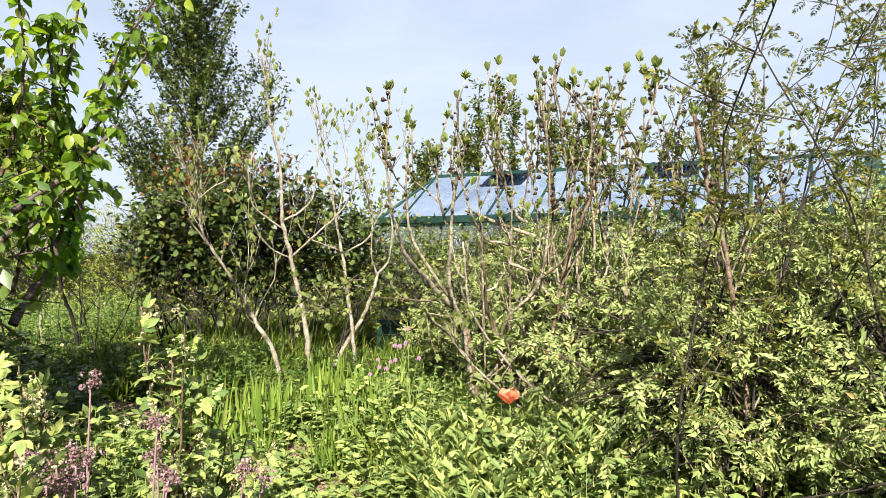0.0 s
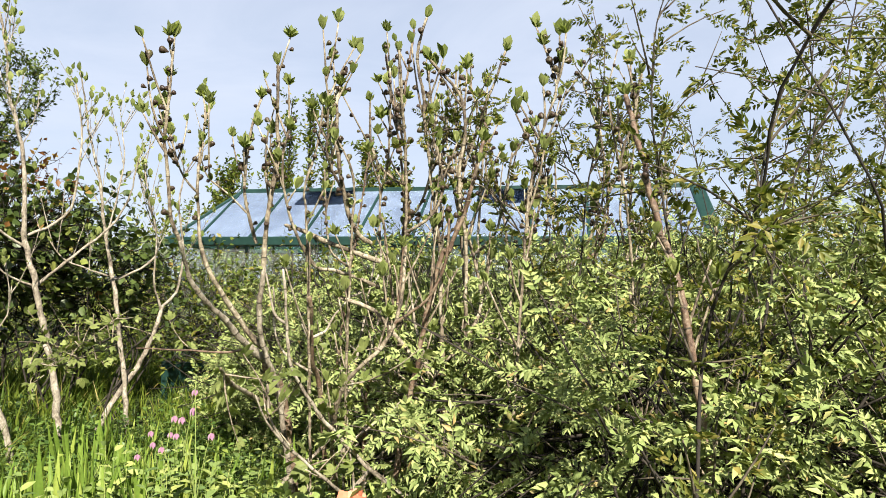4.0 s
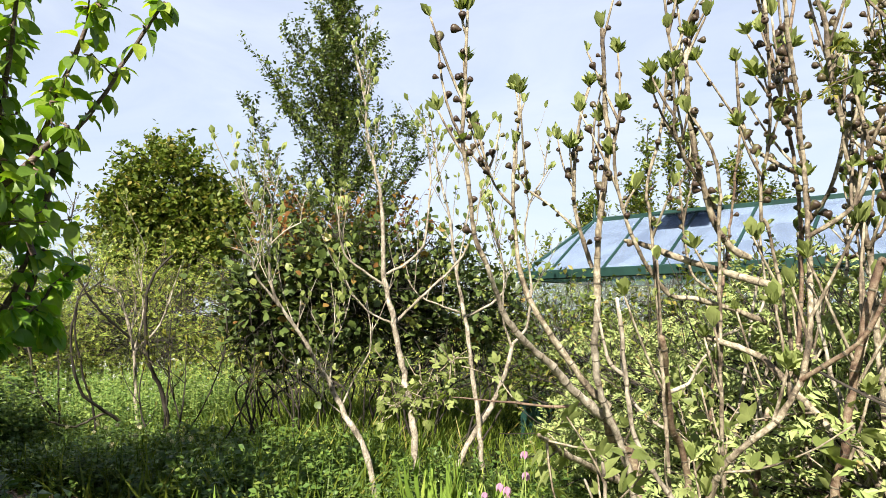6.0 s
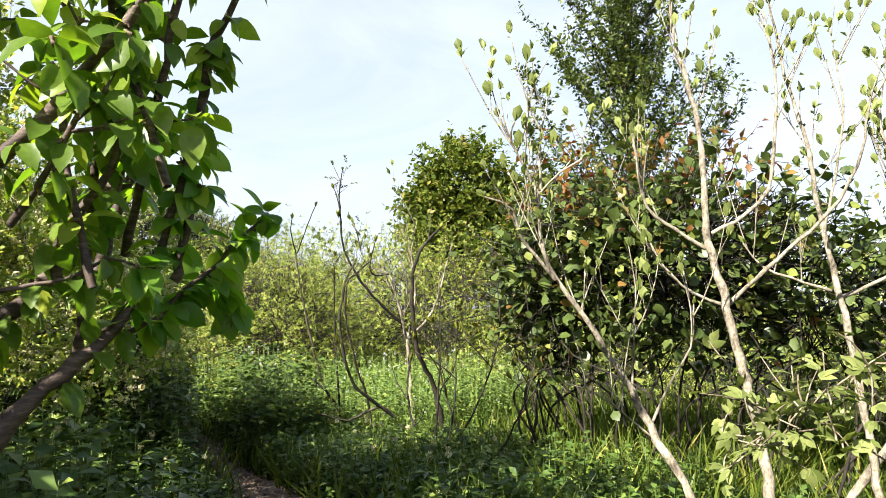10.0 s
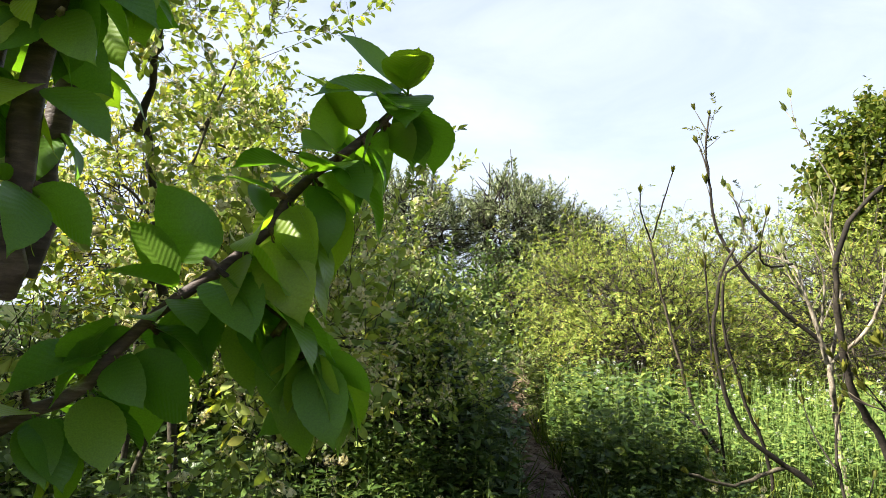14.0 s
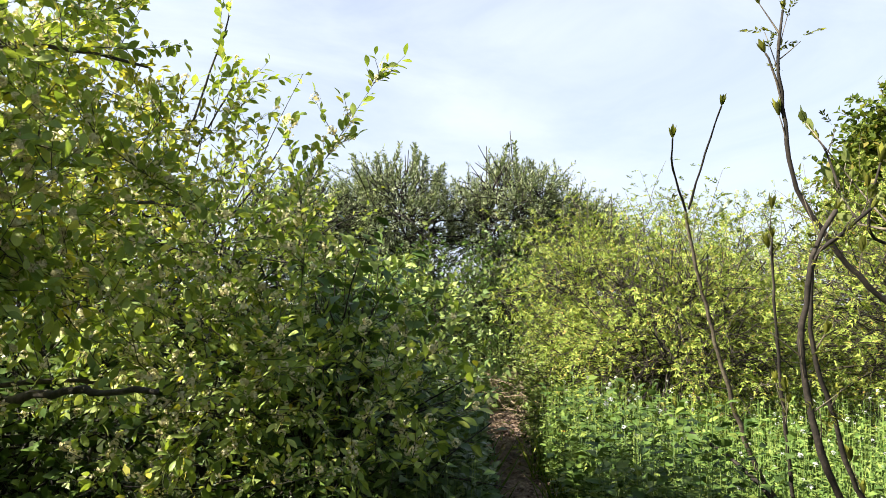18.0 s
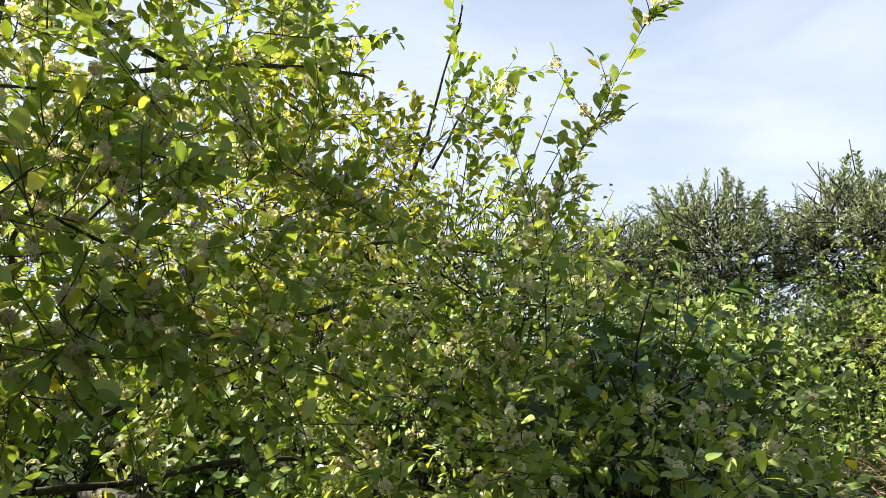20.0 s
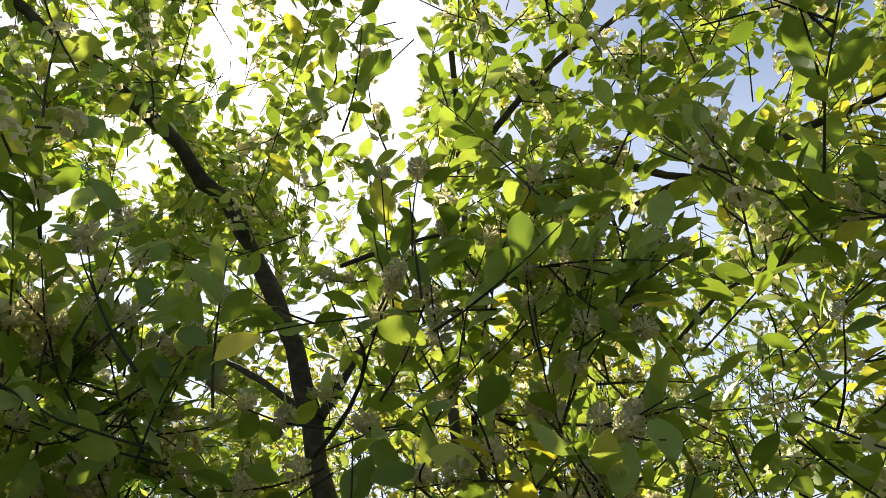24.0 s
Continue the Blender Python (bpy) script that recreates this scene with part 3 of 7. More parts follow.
def woodchip_path():
    g = Geo()
    t = unit(np.gradient(PATH_LINE, axis=0))
    side = np.stack([-t[:, 1], t[:, 0], 0 * t[:, 0]], -1)
    cols = np.linspace(-0.27, 0.27, 9)
    v = PATH_LINE[:, None] + side[:, None] * (cols[None, :, None] * (1 + 0.12 * np.sin(np.arange(len(t)) * 0.9))[:, None, None])
    v = v[45:]
    t = t[45:]
    v[..., 2] = ground_height(v[..., 0], v[..., 1]) + 0.045 - 0.25 * cols[None] ** 2 + R.normal(size=v.shape[:2]) * 0.006
    n = len(cols)
    i, j = np.meshgrid(np.arange(len(t) - 1), np.arange(n - 1), indexing="ij")
    q = np.stack([i * n + j, i * n + j + 1, (i + 1) * n + j + 1, (i + 1) * n + j], -1).reshape(-1, 4)
    g.add(v.reshape(-1, 3), np.concatenate([q[:, [0, 1, 2]], q[:, [0, 2, 3]]]))
    ob = new("path", g.mesh("path", M_CHIP))
    tagged(ob, "narrow trodden path of brown woodchips", "path", kind="structure")
    chips = Geo()
    flake = (np.array([(-0.5, 0, 0), (0.5, 0, 0.05), (0.45, 1.6, 0), (-0.4, 1.5, 0.08), (0, 0.8, -0.14)]), np.array([(0, 1, 2), (0, 2, 3), (0, 4, 1), (1, 4, 2), (2, 4, 3), (3, 4, 0)]))
    k = R.randint(45, len(PATH_LINE), 9000)
    off = R.uniform(-0.3, 0.3, 9000)
    w = PATH_LINE[k] + side[k] * off[:, None] + R.normal(size=(9000, 3)) * 0.05
    w[:, 2] = ground_height(w[:, 0], w[:, 1]) + 0.052 - 0.2 * off**2
    scatter(chips, flake, w, R.normal(size=(9000, 3)) * (1, 1, 0.2), R.normal(size=(9000, 3)) * 0.35 + (0, 0, 1), R.uniform(0.008, 0.03, 9000))
    part("woodchips", chips, M_CHIP, ob, smooth=False, kind="stuff")


woodchip_path()


# ---- greenhouse ----
def board(geo, a, b, thick, deep, up=(0, 0, 1)):
    """A bar of rectangular section from a to b with its edges taken off."""
    a, b, up = np.asarray(a, float), np.asarray(b, float), np.asarray(up, float)
    y = unit(b - a)
    x = unit(np.cross(y, up))
    z = np.cross(x, y)
    c = 0.2
    prof = [(-1, -1 + c), (-1, 1 - c), (-1 + c, 1), (1 - c, 1), (1, 1 - c), (1, -1 + c), (1 - c, -1), (-1 + c, -1)]
    v = [p + x * u * thick / 2 + z * w * deep / 2 for p in (a, b) for u, w in prof]
    n = len(prof)
    f = []
    for i in range(n):
        j = (i + 1) % n
        f += [(i, j, n + j), (i, n + j, n + i)]
    for k in range(1, n - 1):
        f += [(0, k + 1, k), (n, n + k, n + k + 1)]
    geo.add(v, f)


def slab(geo, corners, thick):
    p = np.asarray(corners, float)
    nrm = unit(np.cross(p[1] - p[0], p[2] - p[0]))
    v = np.vstack([p, p - nrm * thick])
    n = len(p)
    f = [(0, k, k + 1) for k in range(1, n - 1)] + [(n, n + k + 1, n + k) for k in range(1, n - 1)]
    for i in range(n):
        j = (i + 1) % n
        f += [(i, n + i, n + j), (i, n + j, j)]
    geo.add(v, f)


def greenhouse():
    house = thing("greenhouse", (2.4, 10.0, 0.26), "green-framed glass greenhouse with one hipped end, behind the shrubs", "greenhouse")
    o, u, n = np.array([-0.15, 11.05, 0.0]), unit(np.array([5.0 + 0.15, 8.74 - 11.05, 0.0])), None
    n = np.array([u[1], -u[0], 0.0])
    if n[1] > 0:
        n = -n
    long, half, hip, eave, ridge = 5.63, 1.12, 0.36, 2.02, 2.72

    def at(a, b, z):
        return o + u * a + n * b + np.array([0, 0, z])

    def bar(name, a, b, t=0.05, d=0.07):
        g = Geo()
        board(g, a, b, t, d)
        part(name, g, M_FRAME, house, smooth=False)

    bar("ridge_bar", at(0, 0, ridge), at(long, 0, ridge), 0.08, 0.08)
    for b in (half, -half):
        bar("gutter", at(-hip, b, eave), at(long, b, eave), 0.11, 0.10)
        bar("sill_bar", at(-hip, b, 0.62), at(long, b, 0.62))
        bar("hip_bar", at(-hip, b, eave), at(0, 0, ridge), 0.05, 0.05)
    bar("gutter", at(-hip, half, eave), at(-hip, -half, eave), 0.10, 0.10)
    bar("end_bar", at(long, half, eave), at(long, -half, eave))
    for b in (half, -half):
        bar("gable_bar", at(long, b, eave), at(long, 0, ridge), 0.16, 0.06)
    bays = 9
    for i in range(bays + 1):
        a = long * i / bays
        for b in (half, -half):
            bar("rafter", at(a, b, eave), at(a, 0, ridge), 0.03, 0.045)
            bar("post", at(a, b, 0.26), at(a, b, eave), 0.045, 0.045)
    for b in (half, -half):
        bar("post", at(-hip, b, 0.26), at(-hip, b, eave), 0.05, 0.05)
    for a in (0.95, 3.2):
        vents = Geo()
        frames = []
        slab(vents, [at(a, 0.05, ridge + 0.02), at(a, 0.5, ridge - 0.06), at(a + 0.58, 0.5, ridge - 0.06), at(a + 0.58, 0.05, ridge + 0.02)], 0.012)
        for p, q in (((a, 0.05, ridge + 0.03), (a, 0.5, ridge - 0.05)), ((a + 0.58, 0.05, ridge + 0.03), (a + 0.58, 0.5, ridge - 0.05)), ((a, 0.5, ridge - 0.05), (a + 0.58, 0.5, ridge - 0.05))):
            frames.append((at(*p), at(*q)))
        vent = part("roof_vent", vents, M_GLASS, house, smooth=False)
        for p, q in frames:
            g = Geo()
            board(g, p, q, 0.035, 0.035)
            part("vent_frame", g, M_FRAME, vent, smooth=False)

    def pane(*c):
        g = Geo()
        slab(g, c, 0.004)
        ob = part("pane", g, M_CLEAR if min(p[2] for p in c) < 1.5 else M_GLASS, house, smooth=False)
        ob.visible_shadow = False

    for i in range(bays):
        a, b = long * i / bays + 0.02, long * (i + 1) / bays - 0.02
        for s in (1, -1):
            pane(at(a, s * (half - 0.03), eave + 0.03), at(b, s * (half - 0.03), eave + 0.03), at(b, s * 0.04, ridge - 0.01), at(a, s * 0.04, ridge - 0.01))
            pane(at(a, s * half, 0.66), at(b, s * half, 0.66), at(b, s * half, eave - 0.06), at(a, s * half, eave - 0.06))
    for s in (1, -1):
        pane(at(-hip + 0.05, s * (half - 0.04), eave + 0.03), at(-0.02, s * (half - 0.04), eave + 0.03), at(-0.02, s * 0.05, ridge - 0.02))
    pane(at(-hip + 0.02, half - 0.06, eave + 0.03), at(-0.04, 0.0, ridge - 0.03), at(-hip + 0.02, -half + 0.06, eave + 0.03))
    pane(at(-hip, half - 0.04, 0.66), at(-hip, -half + 0.04, 0.66), at(-hip, -half + 0.04, eave - 0.06), at(-hip, half - 0.04, eave - 0.06))
    pane(at(long, half - 0.04, 0.3), at(long, -half + 0.04, 0.3), at(long, -half + 0.04, eave - 0.05), at(long, half - 0.04, eave - 0.05))
    base = Geo()
    for b in (half, -half):
        slab(base, [at(-hip, b + 0.02, 0.2), at(long, b + 0.02, 0.2), at(long, b + 0.02, 0.59), at(-hip, b + 0.02, 0.59)], 0.04)
    part("base_panel", base, M_FRAME, house, smooth=False)
    fin = Geo()
    tube(fin, rounded_line([at(0, 0, ridge + 0.03), at(0, 0, ridge + 0.1), at(0, 0, ridge + 0.22)], 0.02), 0.022, 0.004, 8, None)
    part("finial", fin, M_FRAME, house)


greenhouse()


# ---- fig tree ----
fig_tree = Plant("fig_tree", (0.42, 5.3), "many-stemmed bare fig tree with small green figs and opening leaf buds", "tree", M_BARK_FIG)
fig_tree.barks = [M_BARK_FIG, M_BARK_FIG, M_BARK_RED, M_BARK_FIG, M_BARK_PALE]
fig_tree.ringed = True
stem(fig_tree, 0.0253, 0.0215, (0.42, 5.34, 0.12), (0.29, 5.16, 1.01), (0.25, 5.11, 1.11), (0.21, 5.06, 1.22))
stem(fig_tree, 0.0169, 0.0064, (0.20, 5.06, 1.23), (0.12, 4.96, 1.31), (0.03, 4.85, 1.43), (-0.05, 4.75, 1.52), (-0.10, 4.66, 1.65), (-0.12, 4.59, 1.74))
stem(fig_tree, 0.0074, 0.0038, (-0.12, 4.59, 1.74), (-0.15, 4.56, 1.83), (-0.16, 4.53, 1.99), (-0.17, 4.50, 2.10), (-0.16, 4.49, 2.21), (-0.15, 4.47, 2.34), (-0.14, 4.45, 2.47))
stem(fig_tree, 0.0136, 0.0081, (0.21, 5.06, 1.27), (0.13, 5.03, 1.35), (0.06, 5.00, 1.46), (-0.03, 4.95, 1.61), (-0.08, 4.93, 1.77))
stem(fig_tree, 0.0075, 0.0035, (-0.08, 4.93, 1.77), (-0.09, 4.92, 1.92), (-0.09, 4.91, 2.09), (-0.07, 4.92, 2.28), (-0.08, 4.92, 2.38))
stem(fig_tree, 0.0047, 0.0029, (-0.09, 4.94, 1.96), (-0.15, 4.91, 2.03), (-0.18, 4.90, 2.11), (-0.20, 4.89, 2.20))
stem(fig_tree, 0.0046, 0.0024, (0.11, 4.99, 1.89), (0.03, 4.96, 1.97), (-0.04, 4.95, 2.02), (-0.08, 4.94, 2.10), (-0.09, 4.93, 2.19))
stem(fig_tree, 0.0142, 0.0104, (0.41, 5.20, 0.12), (0.27, 5.04, 1.05), (0.21, 4.97, 1.25), (0.18, 4.91, 1.38), (0.18, 4.87, 1.50), (0.19, 4.84, 1.65))
stem(fig_tree, 0.0104, 0.0061, (0.19, 4.84, 1.65), (0.20, 4.81, 1.81), (0.22, 4.79, 1.98), (0.24, 4.77, 2.16), (0.23, 4.74, 2.31), (0.23, 4.71, 2.48))
stem(fig_tree, 0.0053, 0.0027, (0.21, 4.87, 1.92), (0.19, 4.85, 2.05), (0.19, 4.83, 2.20), (0.22, 4.83, 2.33))
stem(fig_tree, 0.0084, 0.0045, (0.15, 5.29, 1.77), (0.10, 5.26, 1.94), (0.09, 5.23, 2.11), (0.12, 5.22, 2.34), (0.16, 5.22, 2.47))
stem(fig_tree, 0.0071, 0.0039, (0.41, 4.87, 1.65), (0.34, 4.82, 1.75), (0.29, 4.78, 1.87), (0.26, 4.74, 2.01), (0.26, 4.71, 2.13), (0.28, 4.70, 2.21))
stem(fig_tree, 0.0131, 0.0096, (0.55, 5.38, 0.12), (0.46, 5.12, 1.03), (0.41, 4.99, 1.21), (0.40, 4.88, 1.36), (0.38, 4.76, 1.52))
stem(fig_tree, 0.0105, 0.0065, (0.65, 4.85, 1.76), (0.57, 4.80, 1.81), (0.53, 4.77, 1.92), (0.50, 4.73, 2.04), (0.48, 4.70, 2.18), (0.47, 4.67, 2.27), (0.48, 4.65, 2.40))
stem(fig_tree, 0.0067, 0.0036, (0.55, 4.79, 1.91), (0.49, 4.73, 2.01), (0.44, 4.67, 2.09), (0.43, 4.63, 2.19), (0.43, 4.59, 2.29))
stem(fig_tree, 0.0094, 0.0071, (0.72, 5.06, 1.56), (0.57, 4.98, 1.62), (0.48, 4.93, 1.64), (0.41, 4.88, 1.65), (0.35, 4.84, 1.74))
stem(fig_tree, 0.0064, 0.0032, (0.41, 5.02, 1.33), (0.47, 5.04, 1.36), (0.52, 5.05, 1.44), (0.57, 5.06, 1.50))
stem(fig_tree, 0.0124, 0.0051, (0.23, 5.08, 1.02), (0.11, 4.84, 1.13), (0.06, 4.63, 1.21), (0.05, 4.44, 1.27))
stem(fig_tree, 0.0062, 0.0018, (0.15, 5.02, 1.29), (0.05, 5.01, 1.27), (-0.06, 4.99, 1.28), (-0.19, 4.96, 1.29), (-0.32, 4.94, 1.30))
stem(fig_tree, 0.0112, 0.0054, (0.99, 4.75, 0.12), (0.92, 4.65, 1.58), (0.90, 4.62, 1.77), (0.88, 4.60, 1.89), (0.84, 4.57, 2.13), (0.81, 4.54, 2.35), (0.78, 4.52, 2.52), (0.81, 4.49, 2.66))
stem(fig_tree, 0.0142, 0.0074, (0.60, 4.64, 0.12), (0.84, 4.46, 1.57), (0.89, 4.42, 1.70), (0.94, 4.38, 1.85), (0.97, 4.34, 1.99), (1.00, 4.31, 2.13))
stem(fig_tree, 0.0108, 0.0061, (1.04, 4.59, 0.12), (1.00, 4.54, 1.57), (0.99, 4.53, 1.79), (0.96, 4.52, 2.00), (0.98, 4.50, 2.22), (0.95, 4.50, 2.36), (0.83, 4.50, 2.49))
stem(fig_tree, 0.0073, 0.0042, (0.54, 4.90, 0.12), (0.55, 4.77, 1.69), (0.56, 4.73, 1.95), (0.53, 4.70, 2.09), (0.46, 4.67, 2.23), (0.42, 4.64, 2.43))
stem(fig_tree, 0.0066, 0.0044, (0.42, 4.83, 0.12), (0.37, 4.79, 1.71), (0.35, 4.77, 1.97), (0.40, 4.76, 2.16), (0.42, 4.74, 2.33))
stem(fig_tree, 0.0068, 0.0044, (0.92, 4.99, 0.12), (0.73, 4.86, 1.70), (0.68, 4.83, 1.89), (0.71, 4.78, 2.15), (0.71, 4.74, 2.36), (0.70, 4.71, 2.51))
stem(fig_tree, 0.0068, 0.0046, (0.82, 4.84, 1.87), (0.80, 4.83, 2.10), (0.77, 4.82, 2.32), (0.80, 4.80, 2.54), (0.82, 4.79, 2.72))
stem(fig_tree, 0.0117, 0.0079, (0.70, 4.76, 1.67), (0.56, 4.84, 1.72), (0.41, 4.91, 1.79), (0.28, 4.99, 1.84))
stem(fig_tree, 0.0131, 0.0088, (1.15, 4.18, 0.12), (0.85, 4.51, 1.22), (0.79, 4.58, 1.29), (0.71, 4.65, 1.38), (0.65, 4.71, 1.46), (0.49, 4.79, 1.53))
stem(fig_tree, 0.0067, 0.0039, (1.01, 4.18, 0.12), (1.10, 4.12, 1.77), (1.11, 4.11, 1.92), (1.14, 4.10, 2.09), (1.19, 4.08, 2.25), (1.21, 4.07, 2.38))
stem(fig_tree, 0.0067, 0.0043, (1.71, 4.26, 0.12), (1.49, 4.09, 1.81), (1.43, 4.05, 2.00), (1.46, 4.00, 2.17), (1.47, 3.96, 2.33))
stem(fig_tree, 0.0136, 0.0081, (1.47, 3.34, 0.12), (1.36, 3.56, 1.56), (1.33, 3.62, 1.72), (1.32, 3.67, 1.90), (1.32, 3.72, 2.02), (1.30, 3.77, 2.19))


for x, y, lean, top in ((0.62, 4.62, 0.1, 2.5), (0.8, 5.0, -0.12, 2.65), (1.0, 4.75, 0.15, 2.6), (1.15, 5.2, 0.05, 2.75), (1.32, 4.9, 0.2, 2.55), (1.5, 5.3, -0.1, 2.7), (1.7, 5.0, 0.12, 2.6), (1.85, 5.4, 0.2, 2.75), (0.75, 5.9, 0.0, 2.4), (1.05, 5.8, 0.1, 2.6), (2.1, 5.2, 0.1, 2.65), (2.3, 5.6, 0.2, 2.7)):
    foot = (0.55 * x + 0.25, 0.5 * y + 2.7, 0.24)
    low = (x - 0.15, y - 0.1, 0.9 + R.uniform(0, 0.25))
    mid = (x + R.normal() * 0.09, y + R.normal() * 0.09, 1.5 + R.normal() * 0.1)
    riser = stem(fig_tree, 0.0105, 0.005, foot, low, mid, (x + lean * 0.6 + R.normal() * 0.05, y + R.normal() * 0.08, 0.45 * top + 0.85), (x + lean + R.normal() * 0.09, y + R.normal() * 0.08, top), sides=7)
    for k in range(2):
        j = int(len(riser) * R.uniform(0.55, 0.78))
        p, a = riser[j], R.uniform(0, 6.28)
        reach = R.uniform(0.12, 0.24)
        q = p + np.array([math.cos(a) * reach, math.sin(a) * reach, R.uniform(0.15, 0.25)])
        stem(fig_tree, 0.0065, 0.0045, tuple(p), tuple((p + q) / 2 + (math.cos(a) * 0.03, math.sin(a) * 0.03, -0.02)), tuple(q), tuple(q + (R.normal() * 0.03, R.normal() * 0.03, R.uniform(0.12, 0.4))), sides=6)


for k in range(34):
    x, y = R.uniform(0.25, 2.2), R.uniform(4.35, 5.9)
    a = R.choice((R.uniform(-0.5, 0.7), R.uniform(2.4, 3.6))) if x > 0.8 else R.uniform(-0.6, 1.2)
    reach = R.uniform(0.4, 0.85)
    d = np.array([math.cos(a), math.sin(a) * 0.6, 0.0])
    p = np.array([x, y, R.uniform(0.3, 0.75)])
    q = p + d * reach * 0.45 + (0, 0, R.uniform(0.2, 0.45))
    e = p + d * reach + (0, 0, R.uniform(0.5, 1.0))
    limb = stem(fig_tree, R.uniform(0.008, 0.013), 0.0045, tuple(p), tuple(q + R.normal(size=3) * 0.05), tuple(e), tuple(e + (d[0] * 0.06, d[1] * 0.06, R.uniform(0.1, 0.4))), name="limb", material=M_BARK_PALE, sides=7)
    for j in range(R.randint(1, 4)):
        b = limb[int(len(limb) * R.uniform(0.35, 0.85))]
        t = unit(np.array([d[0], d[1], 0]) * 0.6 + R.normal(size=3) * 0.6 + (0, 0, 0.5))
        l = R.uniform(0.12, 0.35)
        stem(fig_tree, 0.0055, 0.003, tuple(b), tuple(b + t * l * 0.5 + R.normal(size=3) * 0.015), tuple(b + t * l + (0, 0, 0.05)), name="twig", material=M_BARK_PALE, sides=5)


def fig_mesh():
    g = Geo()
    prof = [(0.0, 0.0), (0.10, 0.05), (0.13, 0.16), (0.30, 0.42), (0.42, 0.68), (0.40, 0.88), (0.22, 1.0), (0.0, 1.02)]
    n = 8
    v = [(r * math.cos(k * 2 * math.pi / n), y, r * math.sin(k * 2 * math.pi / n)) for r, y in prof for k in range(n)]
    f = []
    for i in range(len(prof) - 1):
        for k in range(n):
            a, b = i * n + k, i * n + (k + 1) % n
            f += [(a, b, b + n), (a, b + n, a + n)]
    g.add(v, f)
    return g.mesh("fig", M_FIG)


def dress_fig(plant):
    me = fig_mesh()
    thin = [l for l in plant.lines if l[-1][2] > 1.85]
    side = plant.finish_twigs(twigs_on(thin, 4.2, (0.05, 0.22), 0.9, rng=R, start=0.3), 0.005, 0.0032, 5)
    tops = [(l[-1], unit(l[-1] - l[-2])) for l in thin + side]
    w, d = np.array([t[0] for t in tops]), np.array([t[1] for t in tops])
    g = Geo()
    for shape, share in ((cup_shape(5, 5, False), 0.0), (cup_shape(8, 4, False), 0.6), (cup_shape(7, 5), 0.55)):
        pick = (R.uniform(size=len(w)) >= share) if share else np.ones(len(w), bool)
        q = unit(d[pick] * 0.6 + (0, 0, 0.9) + R.normal(size=(pick.sum(), 3)) * 0.2)
        # the cup opens along its +z: lay its +y across
        across = unit(np.cross(q, R.normal(size=(pick.sum(), 3))))
        scatter(g, shape, w[pick], across, q, R.uniform(0.04, 0.075, pick.sum()))
    for line in thin:
        s = R.choice(len(line) - 2, max(1, len(line) // 3))
        q = unit(R.normal(size=(len(s), 3)) + (0, 0, 0.8))
        scatter(g, B_BUD, line[s], unit(np.cross(q, R.normal(size=(len(s), 3)))), q, R.uniform(0.02, 0.05, len(s)))
    part("young_foliage", g, M_BUD, plant.ob, "small bright green unfolding fig leaves", kind="stuff")
    spots = []
    for line in thin + side:
        high = [k for k in range(1, len(line) - 1) if line[k][2] > 1.8]
        for k in high:
            step = np.linalg.norm(line[k + 1] - line[k])
            if R.uniform() < step / 0.075:
                spots.append((line[k], unit(line[k + 1] - line[k])))
    R.shuffle(spots)
    for p, t in spots[:300]:
        d = unit(np.cross(t, R.normal(size=3)) + t * 0.5 + np.array([0, 0, 0.25]))
        ob = new("fig", me)
        ob.parent = plant.ob
        s = R.uniform(0.018, 0.036)
        q = Vector(d).to_track_quat("Y", "Z")
        at = Vector(p + d * 0.008) - plant.ob.location
        ob.matrix_basis = Matrix.LocRotScale(at, q, (s, s, s))
    g = Geo()
    v, f = np.array([w.co for w in me.vertices]), np.array([tuple(p.vertices) for p in me.polygons])
    rest = spots[300:]
    if rest:
        t = np.array([q[1] for q in rest])
        d = unit(np.cross(t, R.normal(size=t.shape)) + t * 0.5 + (0, 0, 0.25))
        scatter(g, (v, f), np.array([q[0] for q in rest]) + d * 0.008, d, R.normal(size=d.shape), R.uniform(0.016, 0.03, len(rest)))
        part("small_fruit", g, M_FIG, plant.ob, kind="stuff")
    low = twigs_on([l for l in plant.lines if l[0][2] < 1.4], 3.0, (0.1, 0.35), 0.3)
    for c, r, n in (((-0.84, 6.41, 1.16), (0.26, 0.22, 0.12), 26), ((-1.08, 6.49, 1.09), (0.2, 0.2, 0.1), 16), ((-0.73, 6.23, 1.36), (0.15, 0.15, 0.12), 10)):
        low += spread_twigs(c, r, n, (0.08, 0.2), 0.5, 0.0)
    ok = clear_of_walk([l[-1] for l in low], 0.55) & (np.array([l[-1][2] for l in low]) < 1.45)
    low = plant.finish_twigs([l for l, o in zip(low, ok) if o], 0.004, 0.002, 4)
    plant.leaves("low_foliage", L_LOBED, leaves_on(low, 0.05, (0.035, 0.075)), M_BUD)
    plant.close()


dress_fig(fig_tree)


# ---- pale saplings ----
def sapling(at, label):
    return Plant("sapling", at, label, "tree", M_BARK_PALE, "pale-barked saplings")


